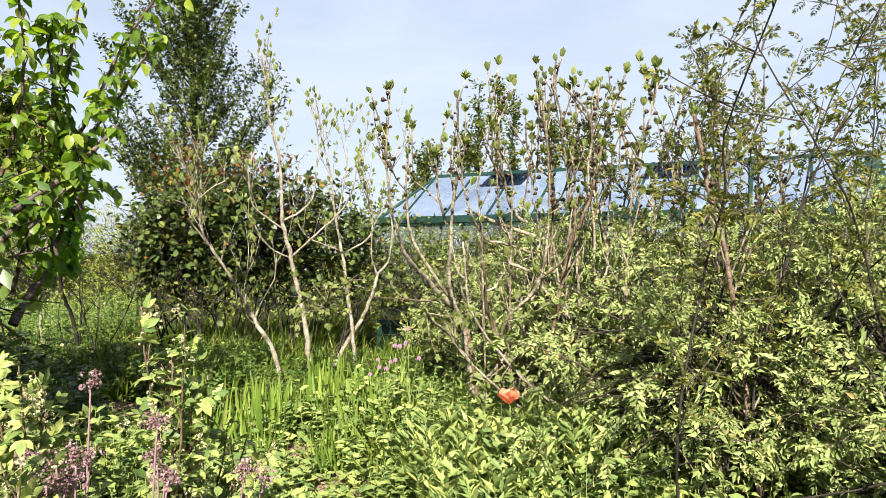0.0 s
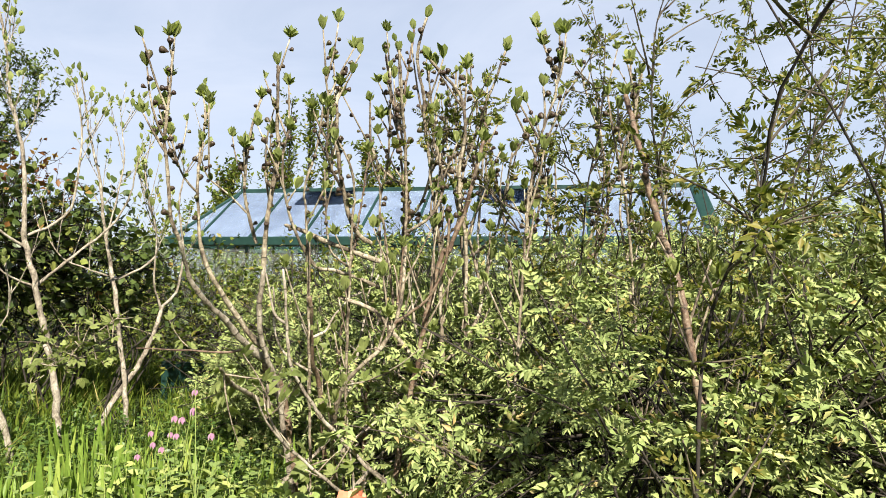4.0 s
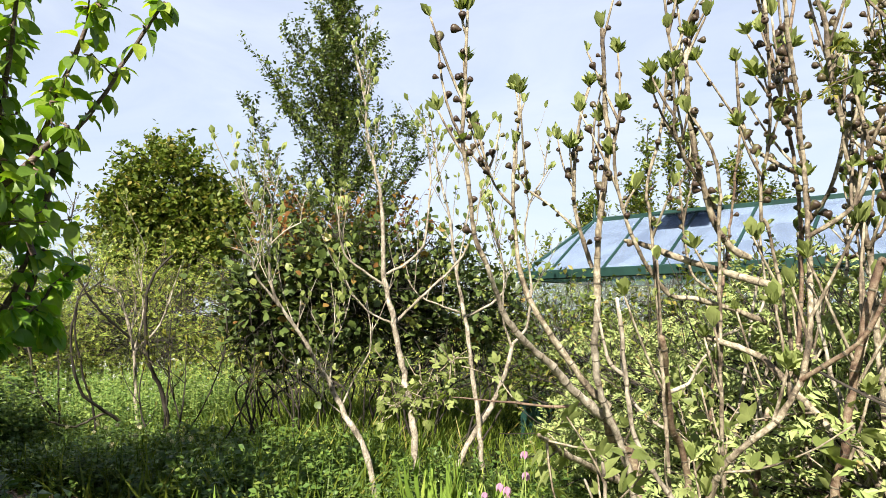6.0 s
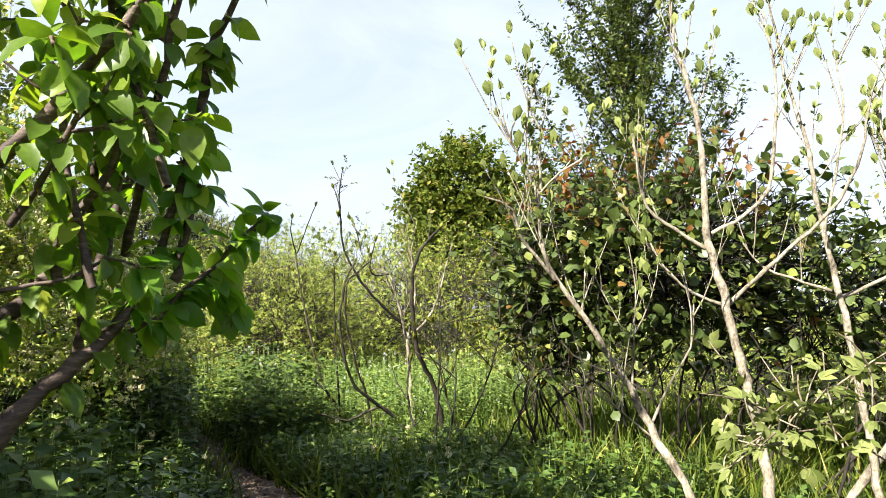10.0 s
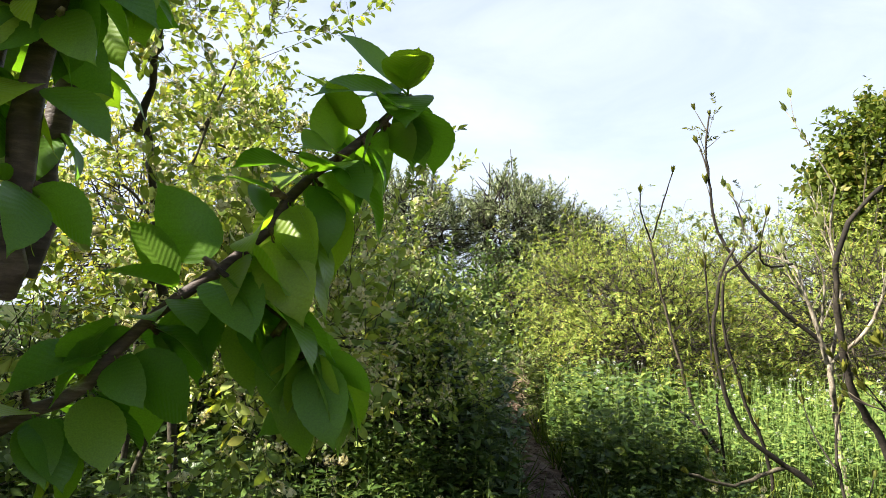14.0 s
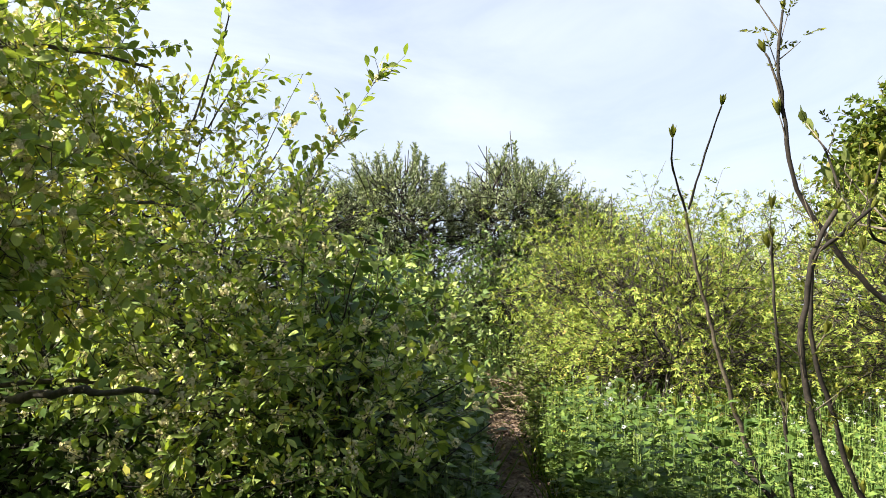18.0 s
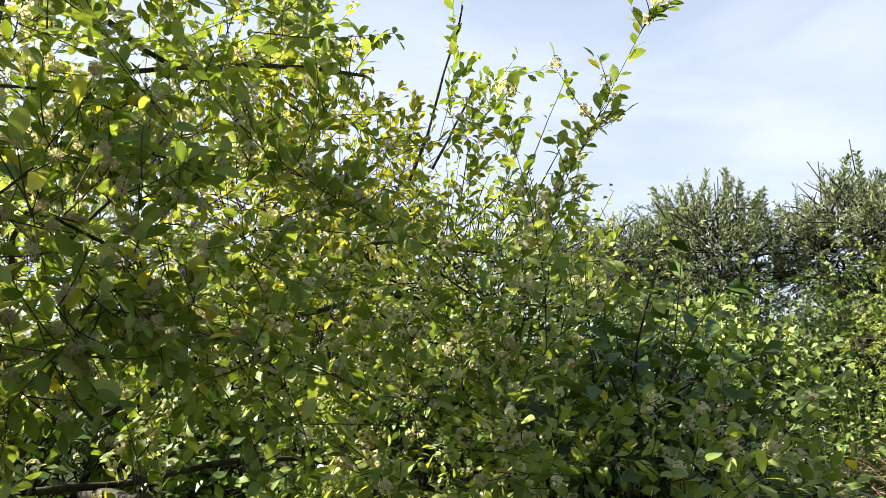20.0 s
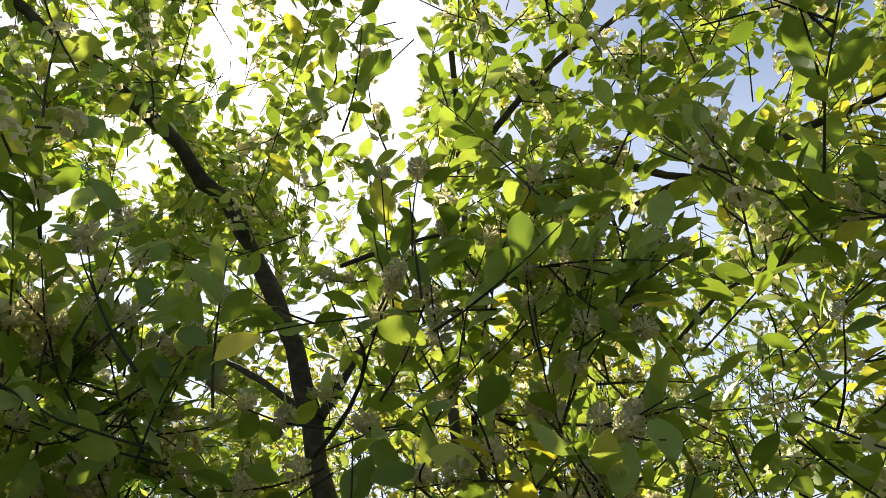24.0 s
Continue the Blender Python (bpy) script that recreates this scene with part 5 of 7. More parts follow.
# hedge behind the greenhouse
for x, y, w, h in ((0.5, 15.5, 2.0, 1.6), (3.6, 14.8, 2.2, 1.5), (6.6, 13.0, 2.2, 1.5), (8.8, 10.0, 2.2, 1.4), (-2.0, 16.0, 1.8, 1.5)):
    broad_shrub("hedge_shrub", "green hedge shrub behind the greenhouse", (x, y), [((x, y, h), (w, 1.1, h * 0.95), 1.0)], L_FAR, (0.07, 0.12), M_FAR, M_BARK_DARK, 420, (0.25, 0.6), 0.06, group="hedge behind the greenhouse", limbs=5, limb_r=0.03, draw=0.3)


# ---- far trees ----
def column_tree(name, at, label, height, width, shape, size, material, bark, twigs_n, first=0.12, group="", cone=0.8, spacing=0.05):
    plant = Plant(name, at, label, "tree", bark, group)
    z0 = float(ground_height(*at))
    trunk = stem(plant, width * 0.045 + 0.03, 0.012, (at[0], at[1], z0 - 0.05), (at[0] + 0.05, at[1], z0 + height * 0.35), (at[0] - 0.04, at[1] + 0.05, z0 + height * 0.7), (at[0], at[1], z0 + height), name="trunk")
    boughs = []
    for k in range(twigs_n):
        s = R.uniform(first, 0.99)
        p = trunk[int(s * (len(trunk) - 1))]
        reach = width * (1 - s**1.6) ** cone * R.uniform(0.25, 1.25) * min(1, (s - first + 0.12) / 0.2)
        a = R.uniform(0, 2 * np.pi)
        d = np.array([math.cos(a), math.sin(a), R.uniform(0.5, 1.2)])
        u = np.linspace(0, 1, 6)[:, None]
        boughs.append(p + d * reach * u + np.array([0, 0, 0.35 * reach]) * u * u)
    for b in boughs:
        tube(plant.twig, b, 0.018, 0.004, 4)
    t = twigs_on(boughs, 7, (0.15, 0.45), 0.5, start=0.2)
    plant.finish_twigs(t, 0.005, 0.002, 3)
    plant.leaves("crown", shape, leaves_on(t + boughs, spacing, size, start=0.25, jitter=0.03), material)
    plant.close("branchwork")
    return plant


column_tree("tall_poplar", (-6.0, 16.3), "tall narrow poplar with small dark green leaves against the sky", 9.0, 2.2, L_OVAL2, (0.07, 0.12), M_POPLAR, M_BARK_DARK, 200, cone=0.85, spacing=0.03)
for x, y, h, w in ((0.75, 22.4, 6.7, 0.22), (1.35, 22.7, 6.95, 0.24), (1.9, 23.0, 6.75, 0.22), (0.4, 23.2, 5.3, 0.5), (-0.9, 22.6, 4.6, 0.7), (3.0, 22.0, 5.6, 0.35), (3.9, 22.6, 4.9, 0.6)):
    column_tree("columnar_tree", (x, y), "slim columnar tree densely covered in leaves", h, w, L_FAR, (0.10, 0.16), M_FAR, M_BARK_DARK, 110, group="columnar trees behind the greenhouse", cone=0.3)


def round_tree(at, label, trunk_h, lobes, size, material, count):
    plant = Plant("broad_tree", at, label, "tree", M_BARK_DARK)
    z0 = float(ground_height(*at))
    stem(plant, 0.32, 0.2, (at[0], at[1], z0 - 0.1), (at[0] + 0.1, at[1], z0 + trunk_h * 0.5), (at[0], at[1] + 0.1, z0 + trunk_h), name="trunk")
    t = []
    for c, r in lobes:
        c, r = np.array(c), np.array(r)
        for _ in range(6):
            p = c + unit(R.normal(size=3)) * r * 0.5
            stem(plant, 0.13, 0.03, (at[0], at[1], z0 + trunk_h * 0.9), tuple((np.array([at[0], at[1], z0 + trunk_h]) + p) / 2 + R.normal(size=3) * 0.3), tuple(p), name="limb", sides=5)
        t += spread_twigs(c, r, count, (0.5, 1.1), 0.4, 0.5, 0.4)
    plant.finish_twigs([l for l in t if R.uniform() < 0.4], 0.02, 0.008, 3)
    plant.leaves("crown", L_FAR, leaves_on(t, 0.11, size, jitter=0.06), material)
    plant.close("branchwork")
    return plant


round_tree((-26.5, 36.5), "broad leafy tree standing far beyond the hedge", 4.0, [((-26.2, 36.6, 8.7), (2.5, 2.5, 3.1)), ((-27.6, 35.6, 6.6), (1.9, 1.9, 2.4)), ((-24.2, 37.8, 6.6), (2.5, 2.4, 2.8)), ((-26.2, 36.4, 4.4), (3.0, 2.8, 2.4))], (0.28, 0.45), M_FAR, 900)


# ---- silver-leaved bushes at the end of the path ----
def silver_bush(at, label, lobes, spikes, n):
    plant = Plant("silver_bush", at, label, "shrub", M_BARK_DARK, "silver-leaved bushes at the end of the path")
    t = []
    for c, r in lobes:
        t += spread_twigs(c, np.array(r) * (1, 1, 0.85), n, (0.2, 0.45), 0.9, 0.35, 0.22)
        limbs_to(plant, (at[0], at[1], 0), [np.array(c) + unit(R.normal(size=3)) * np.array(r) * 0.6 for _ in range(9)], 0.05, 0.012)
    shoots = []
    for x, y, z, l in spikes:
        u = np.linspace(0, 1, 6)[:, None]
        d = unit(np.array([R.normal() * 0.2, R.normal() * 0.3, 1.0]))
        shoots.append(np.array([x, y, z - 0.25]) + d * l * 1.15 * u)
    # dark twigs fill the inside so that the gaps read as shade
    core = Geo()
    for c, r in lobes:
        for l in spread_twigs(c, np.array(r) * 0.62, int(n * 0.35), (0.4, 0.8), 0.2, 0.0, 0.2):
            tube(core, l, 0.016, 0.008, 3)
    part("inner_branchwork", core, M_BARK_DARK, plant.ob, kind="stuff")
    plant.finish_twigs(t + shoots, 0.009, 0.003, 3)
    plant.leaves("foliage", L_NARROW, leaves_on(t, 0.017, (0.055, 0.10), lean=0.7), M_SILVER)
    plant.leaves("shoot_foliage", L_NARROW, leaves_on(shoots, 0.0055, (0.07, 0.115), lean=0.6), M_SILVER)
    plant.close()


silver_bush((-16.2, 9.2), "tall silver-green bush with upright leafy shoots", [((-16.2, 9.2, 3.2), (1.5, 1.5, 1.3)), ((-16.8, 7.6, 3.0), (1.2, 1.3, 1.1)), ((-16.0, 9.0, 1.6), (1.4, 1.4, 1.0))], [(-16.3, 8.6 + k * 0.14, 4.25 - 0.02 * (k - 5) ** 2, R.uniform(0.5, 1.0)) for k in range(11)] + [(-16.2 + 0.3 * R.normal(), 7.2 + k * 0.2, 3.75 - 0.012 * (k - 9) ** 2, R.uniform(0.45, 0.8)) for k in range(18)] + [(-16.9, 6.6, 3.9, 1.1), (-16.9, 7.1, 4.0, 0.7)], 950)
silver_bush((-15.4, 11.4), "silver-green bush with feathered tops", [((-15.4, 11.3, 3.3), (1.3, 1.3, 1.2)), ((-15.3, 12.7, 2.7), (1.2, 1.1, 1.0)), ((-15.2, 11.6, 1.7), (1.4, 1.4, 1.0))], [(-15.4, 10.9 + k * 0.2, 4.2 - 0.03 * (k - 2) ** 2, R.uniform(0.4, 0.85)) for k in range(7)] + [(-15.3 + 0.3 * R.normal(), 10.4 + k * 0.2, 3.7 - 0.02 * (k - 5) ** 2, R.uniform(0.4, 0.75)) for k in range(15)] + [(-15.2, 12.9, 3.4, 0.6)], 950)
for x, y in ((-19.0, 5.0), (-18.5, 14.5), (-14.0, 15.5), (-20.0, 9.5)):
    broad_shrub("thicket", "grey-green thicket beyond the end of the path", (x, y), [((x, y, 1.7), (2.2, 2.2, 1.6), 1.0)], L_FAR, (0.09, 0.16), M_SILVER, M_BARK_DARK, 420, (0.3, 0.7), 0.06, group="thicket beyond the path", limbs=5, limb_r=0.04, draw=0.3)


# added thicket, standing in for the dark shaded inside of the bushes
for x, y, w in ((-13.9, 10.4, 1.3), (-14.2, 8.3, 1.2)):
    broad_shrub("thicket", "leafy thicket added as dark fill under the silver-leaved bushes", (x, y), [((x, y, 1.25), (0.9, w, 1.15), 1.0)], L_OVAL2, (0.07, 0.12), M_NETTLE, M_BARK_DARK, 700, (0.2, 0.5), 0.05, group="thicket beyond the path", limbs=7, limb_r=0.03, rough_edge=0.4)


# ---- cherry tree ----
cherry_tree = Plant("cherry_tree", (-2.9, 4.1), "cherry tree with banded dark bark and large drooping green leaves", "tree", M_BARK_CHERRY)
stem(cherry_tree, 0.0279, 0.0145, (-2.32, 4.53, 1.16), (-2.31, 4.61, 1.27), (-2.32, 4.68, 1.33), (-2.32, 4.76, 1.39), (-2.32, 4.83, 1.46), (-2.33, 4.90, 1.57))
stem(cherry_tree, 0.0134, 0.0073, (-2.33, 4.90, 1.57), (-2.29, 4.94, 1.70), (-2.25, 4.96, 1.86), (-2.22, 4.99, 2.03), (-2.19, 5.01, 2.16), (-2.18, 5.02, 2.30))
stem(cherry_tree, 0.0392, 0.0274, (-3.03, 4.43, 0.12), (-2.89, 4.52, 1.00), (-2.79, 4.59, 1.28), (-2.73, 4.62, 1.42), (-2.64, 4.71, 1.53), (-2.54, 4.79, 1.67), (-2.47, 4.83, 1.81))
stem(cherry_tree, 0.0238, 0.0119, (-2.47, 4.83, 1.81), (-2.44, 4.87, 1.94), (-2.41, 4.89, 2.07), (-2.38, 4.90, 2.27))
stem(cherry_tree, 0.0151, 0.0080, (-2.31, 4.66, 1.58), (-2.31, 4.65, 1.68), (-2.27, 4.69, 1.77), (-2.22, 4.75, 1.88), (-2.21, 4.75, 2.00), (-2.20, 4.74, 2.15))
stem(cherry_tree, 0.0107, 0.0049, (-2.22, 4.51, 1.71), (-2.15, 4.54, 1.80), (-2.07, 4.57, 1.91), (-2.01, 4.59, 2.02))
stem(cherry_tree, 0.0068, 0.0029, (-2.35, 4.53, 1.55), (-2.29, 4.60, 1.57), (-2.24, 4.67, 1.59), (-2.19, 4.74, 1.64), (-2.15, 4.80, 1.62))
stem(cherry_tree, 0.0209, 0.0095, (-2.26, 4.43, 1.80), (-2.15, 4.50, 1.91), (-2.06, 4.55, 2.00), (-1.96, 4.60, 2.11), (-1.87, 4.66, 2.23), (-1.80, 4.69, 2.32))
stem(cherry_tree, 0.0094, 0.0047, (-2.43, 4.91, 1.43), (-2.43, 4.97, 1.46), (-2.43, 5.02, 1.49), (-2.43, 5.08, 1.56), (-2.42, 5.16, 1.62), (-2.41, 5.22, 1.67), (-2.41, 5.27, 1.74), (-2.41, 5.33, 1.79), (-2.40, 5.39, 1.85))
stem(cherry_tree, 0.0036, 0.0022, (-2.40, 5.16, 1.62), (-2.40, 5.20, 1.59), (-2.41, 5.24, 1.56), (-2.42, 5.27, 1.52))
stem(cherry_tree, 0.0152, 0.0101, (-2.27, 4.97, 1.59), (-2.26, 4.98, 1.65), (-2.25, 4.99, 1.74), (-2.24, 5.00, 1.81), (-2.23, 5.02, 1.88))
stem(cherry_tree, 0.0205, 0.0155, (-2.64, 4.90, 1.62), (-2.62, 4.93, 1.77), (-2.60, 4.95, 1.86), (-2.58, 4.98, 1.96), (-2.57, 5.01, 2.05))
stem(cherry_tree, 0.0132, 0.0067, (-2.22, 5.00, 2.05), (-2.15, 5.01, 2.32), (-2.01, 5.06, 2.54), (-1.89, 5.10, 2.77), (-1.74, 5.14, 3.02))
stem(cherry_tree, 0.0123, 0.0062, (-2.10, 4.85, 1.84), (-2.19, 4.79, 2.15), (-2.23, 4.76, 2.43), (-2.19, 4.76, 2.71), (-2.15, 4.76, 2.99))
stem(cherry_tree, 0.0116, 0.0058, (-2.16, 4.69, 1.56), (-2.23, 4.63, 1.91), (-2.20, 4.61, 2.23), (-2.13, 4.60, 2.50), (-2.15, 4.55, 2.89))
stem(cherry_tree, 0.0144, 0.0062, (-2.44, 4.90, 1.67), (-2.24, 4.88, 2.10), (-2.05, 4.85, 2.44), (-1.83, 4.83, 2.86), (-1.58, 4.81, 3.20))
stem(cherry_tree, 0.0141, 0.0059, (-2.51, 4.80, 1.32), (-2.31, 4.75, 1.98), (-2.14, 4.70, 2.48), (-2.04, 4.65, 2.87), (-1.95, 4.60, 3.25))
stem(cherry_tree, 0.0131, 0.0055, (-2.51, 4.49, 1.66), (-2.27, 4.43, 2.17), (-2.16, 4.37, 2.59), (-2.15, 4.30, 3.06))


# upper limbs out of view, added so that their leaves shade the ground
UPPER = []
for x, y, z in ((-3.2, 3.9, 4.3), (-3.7, 4.1, 3.9), (-2.9, 3.5, 4.0), (-3.5, 3.4, 3.6), (-3.0, 4.0, 3.6), (-3.9, 3.7, 3.3), (-3.3, 4.2, 3.2)):
    UPPER.append(stem(cherry_tree, 0.024, 0.007, (-2.86, 4.54, 1.05), (-2.95, 4.4, 1.9), ((x - 2.95) / 2, (y + 4.4) / 2, 0.5 * z + 1.05), (x, y, z), name="limb"))


def cherry_leaf_mesh(seed):
    """A large drooping leaf with toothed edge and a stalk, one unit long."""
    r = np.random.RandomState(seed)
    rows, v, f = 22, [], []
    fold, curl, twist = r.uniform(0.15, 0.4), r.uniform(0.05, 0.4), r.uniform(-0.25, 0.25)
    wave, full = r.uniform(0, 6.28), r.uniform(0.25, 0.295)
    for i in range(rows + 1):
        s = i / rows
        u = s / 0.93
        w = full * max(0.0, 1 - abs(2 * u**0.92 - 1) ** 2.1) ** 0.72 if u < 1 else 0.0
        w = max(w, 0.05 * (1 - s) / 0.12 if s > 0.88 else 0.006)
        w *= 1 + (0.02 if i % 2 else -0.018)
        y, z = 0.16 + 0.84 * s, -curl * s * s + 0.012 * math.sin(wave + 7 * s)
        for c in (-1, -0.5, 0, 0.5, 1):
            x = c * w
            v.append((x, y - abs(c) * 0.02, z + fold * abs(x) ** 1.3 * 1.4 + twist * x * s))
    for i in range(rows):
        for c in range(4):
            a, b = i * 5 + c, (i + 1) * 5 + c
            f += [(a, a + 1, b + 1), (a, b + 1, b)]
    g = Geo()
    g.add(v, f)
    tube(g, np.array([(0, 0, 0.01), (0, 0.08, 0.012), (0, 0.18, 0)]), 0.012, 0.008, 4)
    return g.mesh("leaf", M_CHERRY)


def dress_cherry(plant):
    meshes = [cherry_leaf_mesh(k) for k in range(5)]
    spurs, spots = Geo(), []
    side = twigs_on([l for l in plant.lines if np.linalg.norm(l[-1] - l[0]) > 0.3], 2.0, (0.1, 0.28), 0.35, start=0.35)
    side = plant.finish_twigs([l for l, o in zip(side, clear_of_walk([l[-1] for l in side], 0.5)) if o], 0.0045, 0.0028, 5)
    crown = plant.finish_twigs(twigs_on(UPPER, 11, (0.25, 0.65), 0.3, start=0.45), 0.006, 0.003, 4)
    nodes = [(l[k], unit(l[-1] - l[0]), 6, 1.0) for l in crown for k in (1, 2, 3, 4)]
    for n, line in enumerate(plant.lines[: len(plant.lines) - len(UPPER)]):
        gap, far = 0.0, 0.0
        total = np.linalg.norm(np.diff(line, axis=0), axis=1).sum()
        for k in range(1, len(line)):
            step = np.linalg.norm(line[k] - line[k - 1])
            far += step
            gap += step
            if far / total > (0.4 if n in (0, 3) else 0.35 if n in (10, 11) else 0.1) and gap > (0.038 if n in (8, 9) else 0.065):
                nodes.append((line[k], unit(line[k] - line[k - 1]), R.randint(5, 8) if n in (8, 9) else R.randint(3, 6), 1.08 if n in (8, 9) else 1.0))
                gap = 0.0
        nodes.append((line[-1], unit(line[-1] - line[-2]), 10, 1.08 if n in (8, 9) else 1.0))
    for line in side:
        nodes.append((line[-1], unit(line[-1] - line[-2]), 5, 1.0))
        nodes.append((line[2], unit(line[-1] - line[-2]), 3, 1.0))
    for p, t, n, big in nodes:
        a0 = R.uniform(0, 6.28)
        x = unit(np.cross(t, (0.2, 0.3, 0.9)))
        y = np.cross(t, x)
        for k in range(n):
            a = a0 + k * 2.4
            d = unit(x * math.cos(a) + y * math.sin(a) + t * R.uniform(0.1, 0.7) + np.array([0, 0, R.uniform(-1.5, -0.3)]))
            up = unit(np.array([0, 0, 1.0]) - d * d[2] + R.normal(size=3) * 0.35)
            spots.append((p, d, up, R.uniform(0.075, 0.125) * big))
        q = unit(np.cross(t, R.normal(size=3)))
        for _ in range(3):
            tube(spurs, np.array([p, p + q * 0.012, p + q * 0.02 + R.normal(size=3) * 0.005]), 0.006, 0.003, 5)
    tips = np.array([p + d * s for p, d, u, s in spots])
    ok = clear_of_walk(tips, 0.36)
    spots = [q for q, o in zip(spots, ok) if o]
    near = np.argsort([np.linalg.norm(q[0] - np.array([-2.25, 5.35, 1.75])) for q in spots])
    for i in near[:300]:
        p, d, up, s = spots[i]
        zx = unit(np.cross(d, up))
        zz = np.cross(zx, d)
        ob = new("leaf", meshes[R.randint(5)])
        ob.parent = plant.ob
        m = Matrix((tuple(zx), tuple(d), tuple(zz))).transposed().to_4x4()
        ob.matrix_basis = Matrix.Translation(Vector(p) - plant.ob.location) @ m @ Matrix.Diagonal((s, s, s, 1))
    rest = [spots[i] for i in near[300:]]
    g = Geo()
    scatter(g, leaf_shape(0.52, 3, 0.35, 0.3, 0.9, 0.14), *(np.array([q[k] for q in rest]) for k in range(4)))
    part("crown", g, M_CHERRY_CROWN, plant.ob, kind="stuff")
    part("bud_scale", spurs, M_BARK_RED, plant.ob, "red-brown bud scales at the leaf bases", kind="stuff")
    plant.close()


dress_cherry(cherry_tree)

# ---- oleaster ----
oleaster = Plant("oleaster", (-4.9, 4.6), "spreading oleaster bush with glossy leaves and clusters of cream flowers", "shrub", M_BARK_OLE)
stem(oleaster, 0.0223, 0.0186, (-4.98, 5.03, 0.12), (-4.83, 4.97, 1.41), (-4.79, 4.95, 1.56), (-4.76, 4.93, 1.68), (-4.73, 4.91, 1.81), (-4.70, 4.91, 1.94))
stem(oleaster, 0.0177, 0.0146, (-4.70, 4.91, 1.94), (-4.66, 4.90, 2.06), (-4.61, 4.89, 2.16), (-4.57, 4.88, 2.25), (-4.52, 4.85, 2.34))
stem(oleaster, 0.0167, 0.0097, (-4.56, 4.83, 2.29), (-4.52, 4.86, 2.34), (-4.46, 4.87, 2.38), (-4.41, 4.90, 2.43), (-4.32, 4.91, 2.49), (-4.25, 4.93, 2.54), (-4.16, 4.94, 2.58), (-4.07, 4.95, 2.64))
stem(oleaster, 0.0080, 0.0039, (-4.70, 4.90, 1.94), (-4.65, 4.86, 1.99), (-4.60, 4.83, 2.03), (-4.55, 4.79, 2.06))
stem(oleaster, 0.0089, 0.0048, (-4.71, 4.92, 1.94), (-4.77, 4.89, 2.05), (-4.83, 4.86, 2.15), (-4.91, 4.84, 2.23))
stem(oleaster, 0.0115, 0.0060, (-4.76, 4.90, 1.69), (-4.73, 4.86, 1.62), (-4.70, 4.81, 1.55), (-4.67, 4.75, 1.46))
stem(oleaster, 0.0169, 0.0102, (-5.03, 4.73, 0.12), (-4.98, 4.82, 1.38), (-4.97, 4.84, 1.52), (-4.97, 4.88, 1.67), (-4.98, 4.92, 1.79), (-4.96, 4.92, 1.92), (-4.94, 4.92, 2.07))
stem(oleaster, 0.0169, 0.0065, (-4.79, 4.58, 0.12), (-5.12, 5.04, 1.40), (-5.21, 5.16, 1.47), (-5.29, 5.25, 1.53), (-5.35, 5.35, 1.62), (-5.43, 5.45, 1.69), (-5.51, 5.53, 1.72), (-5.60, 5.64, 1.76))
stem(oleaster, 0.0072, 0.0042, (-5.27, 5.26, 1.63), (-5.35, 5.35, 1.67), (-5.43, 5.44, 1.69))
stem(oleaster, 0.0119, 0.0069, (-5.22, 5.22, 1.48), (-5.31, 5.28, 1.57), (-5.41, 5.34, 1.63), (-5.52, 5.43, 1.74), (-5.63, 5.51, 1.84))
stem(oleaster, 0.0074, 0.0042, (-5.71, 5.44, 1.83), (-5.80, 5.47, 1.98), (-5.87, 5.50, 2.16), (-5.96, 5.52, 2.25))
stem(oleaster, 0.0086, 0.0048, (-5.92, 5.52, 1.91), (-6.05, 5.57, 2.00), (-6.24, 5.69, 2.04), (-6.49, 5.89, 2.04), (-6.71, 6.04, 2.05))
stem(oleaster, 0.0062, 0.0036, (-5.74, 5.76, 1.79), (-5.87, 5.89, 1.78), (-5.98, 5.98, 1.73), (-6.09, 6.06, 1.68))
stem(oleaster, 0.0053, 0.0028, (-5.14, 5.04, 1.82), (-5.21, 5.15, 1.99), (-5.29, 5.26, 2.12), (-5.38, 5.36, 2.17))
stem(oleaster, 0.0088, 0.0049, (-5.29, 5.00, 2.56), (-5.41, 5.16, 2.44), (-5.50, 5.34, 2.46), (-5.59, 5.51, 2.48), (-5.68, 5.67, 2.48))
stem(oleaster, 0.0057, 0.0026, (-5.92, 5.77, 2.20), (-5.93, 5.83, 2.36), (-5.91, 5.89, 2.57), (-5.91, 5.94, 2.72), (-5.90, 5.96, 2.81))
stem(oleaster, 0.0051, 0.0026, (-5.97, 5.84, 2.25), (-5.99, 5.92, 2.41), (-5.99, 5.98, 2.53))
stem(oleaster, 0.0066, 0.0055, (-4.93, 5.02, 2.20), (-4.92, 5.06, 2.29), (-4.90, 5.09, 2.38), (-4.88, 5.12, 2.48), (-4.85, 5.17, 2.60), (-4.83, 5.22, 2.72))
stem(oleaster, 0.0077, 0.0046, (-4.91, 5.07, 2.39), (-4.97, 5.11, 2.48), (-5.04, 5.17, 2.59), (-5.15, 5.23, 2.69), (-5.24, 5.28, 2.77))
stem(oleaster, 0.0068, 0.0038, (-5.20, 5.16, 2.32), (-5.30, 5.23, 2.37), (-5.40, 5.30, 2.41), (-5.49, 5.36, 2.46), (-5.56, 5.40, 2.48))
stem(oleaster, 0.0033, 0.0020, (-4.65, 5.26, 2.06), (-4.71, 5.30, 2.08), (-4.78, 5.36, 2.09), (-4.87, 5.40, 2.08), (-4.92, 5.43, 2.06))
stem(oleaster, 0.0032, 0.0014, (-4.64, 5.24, 1.82), (-4.66, 5.31, 1.86), (-4.66, 5.37, 1.90), (-4.64, 5.41, 1.91))
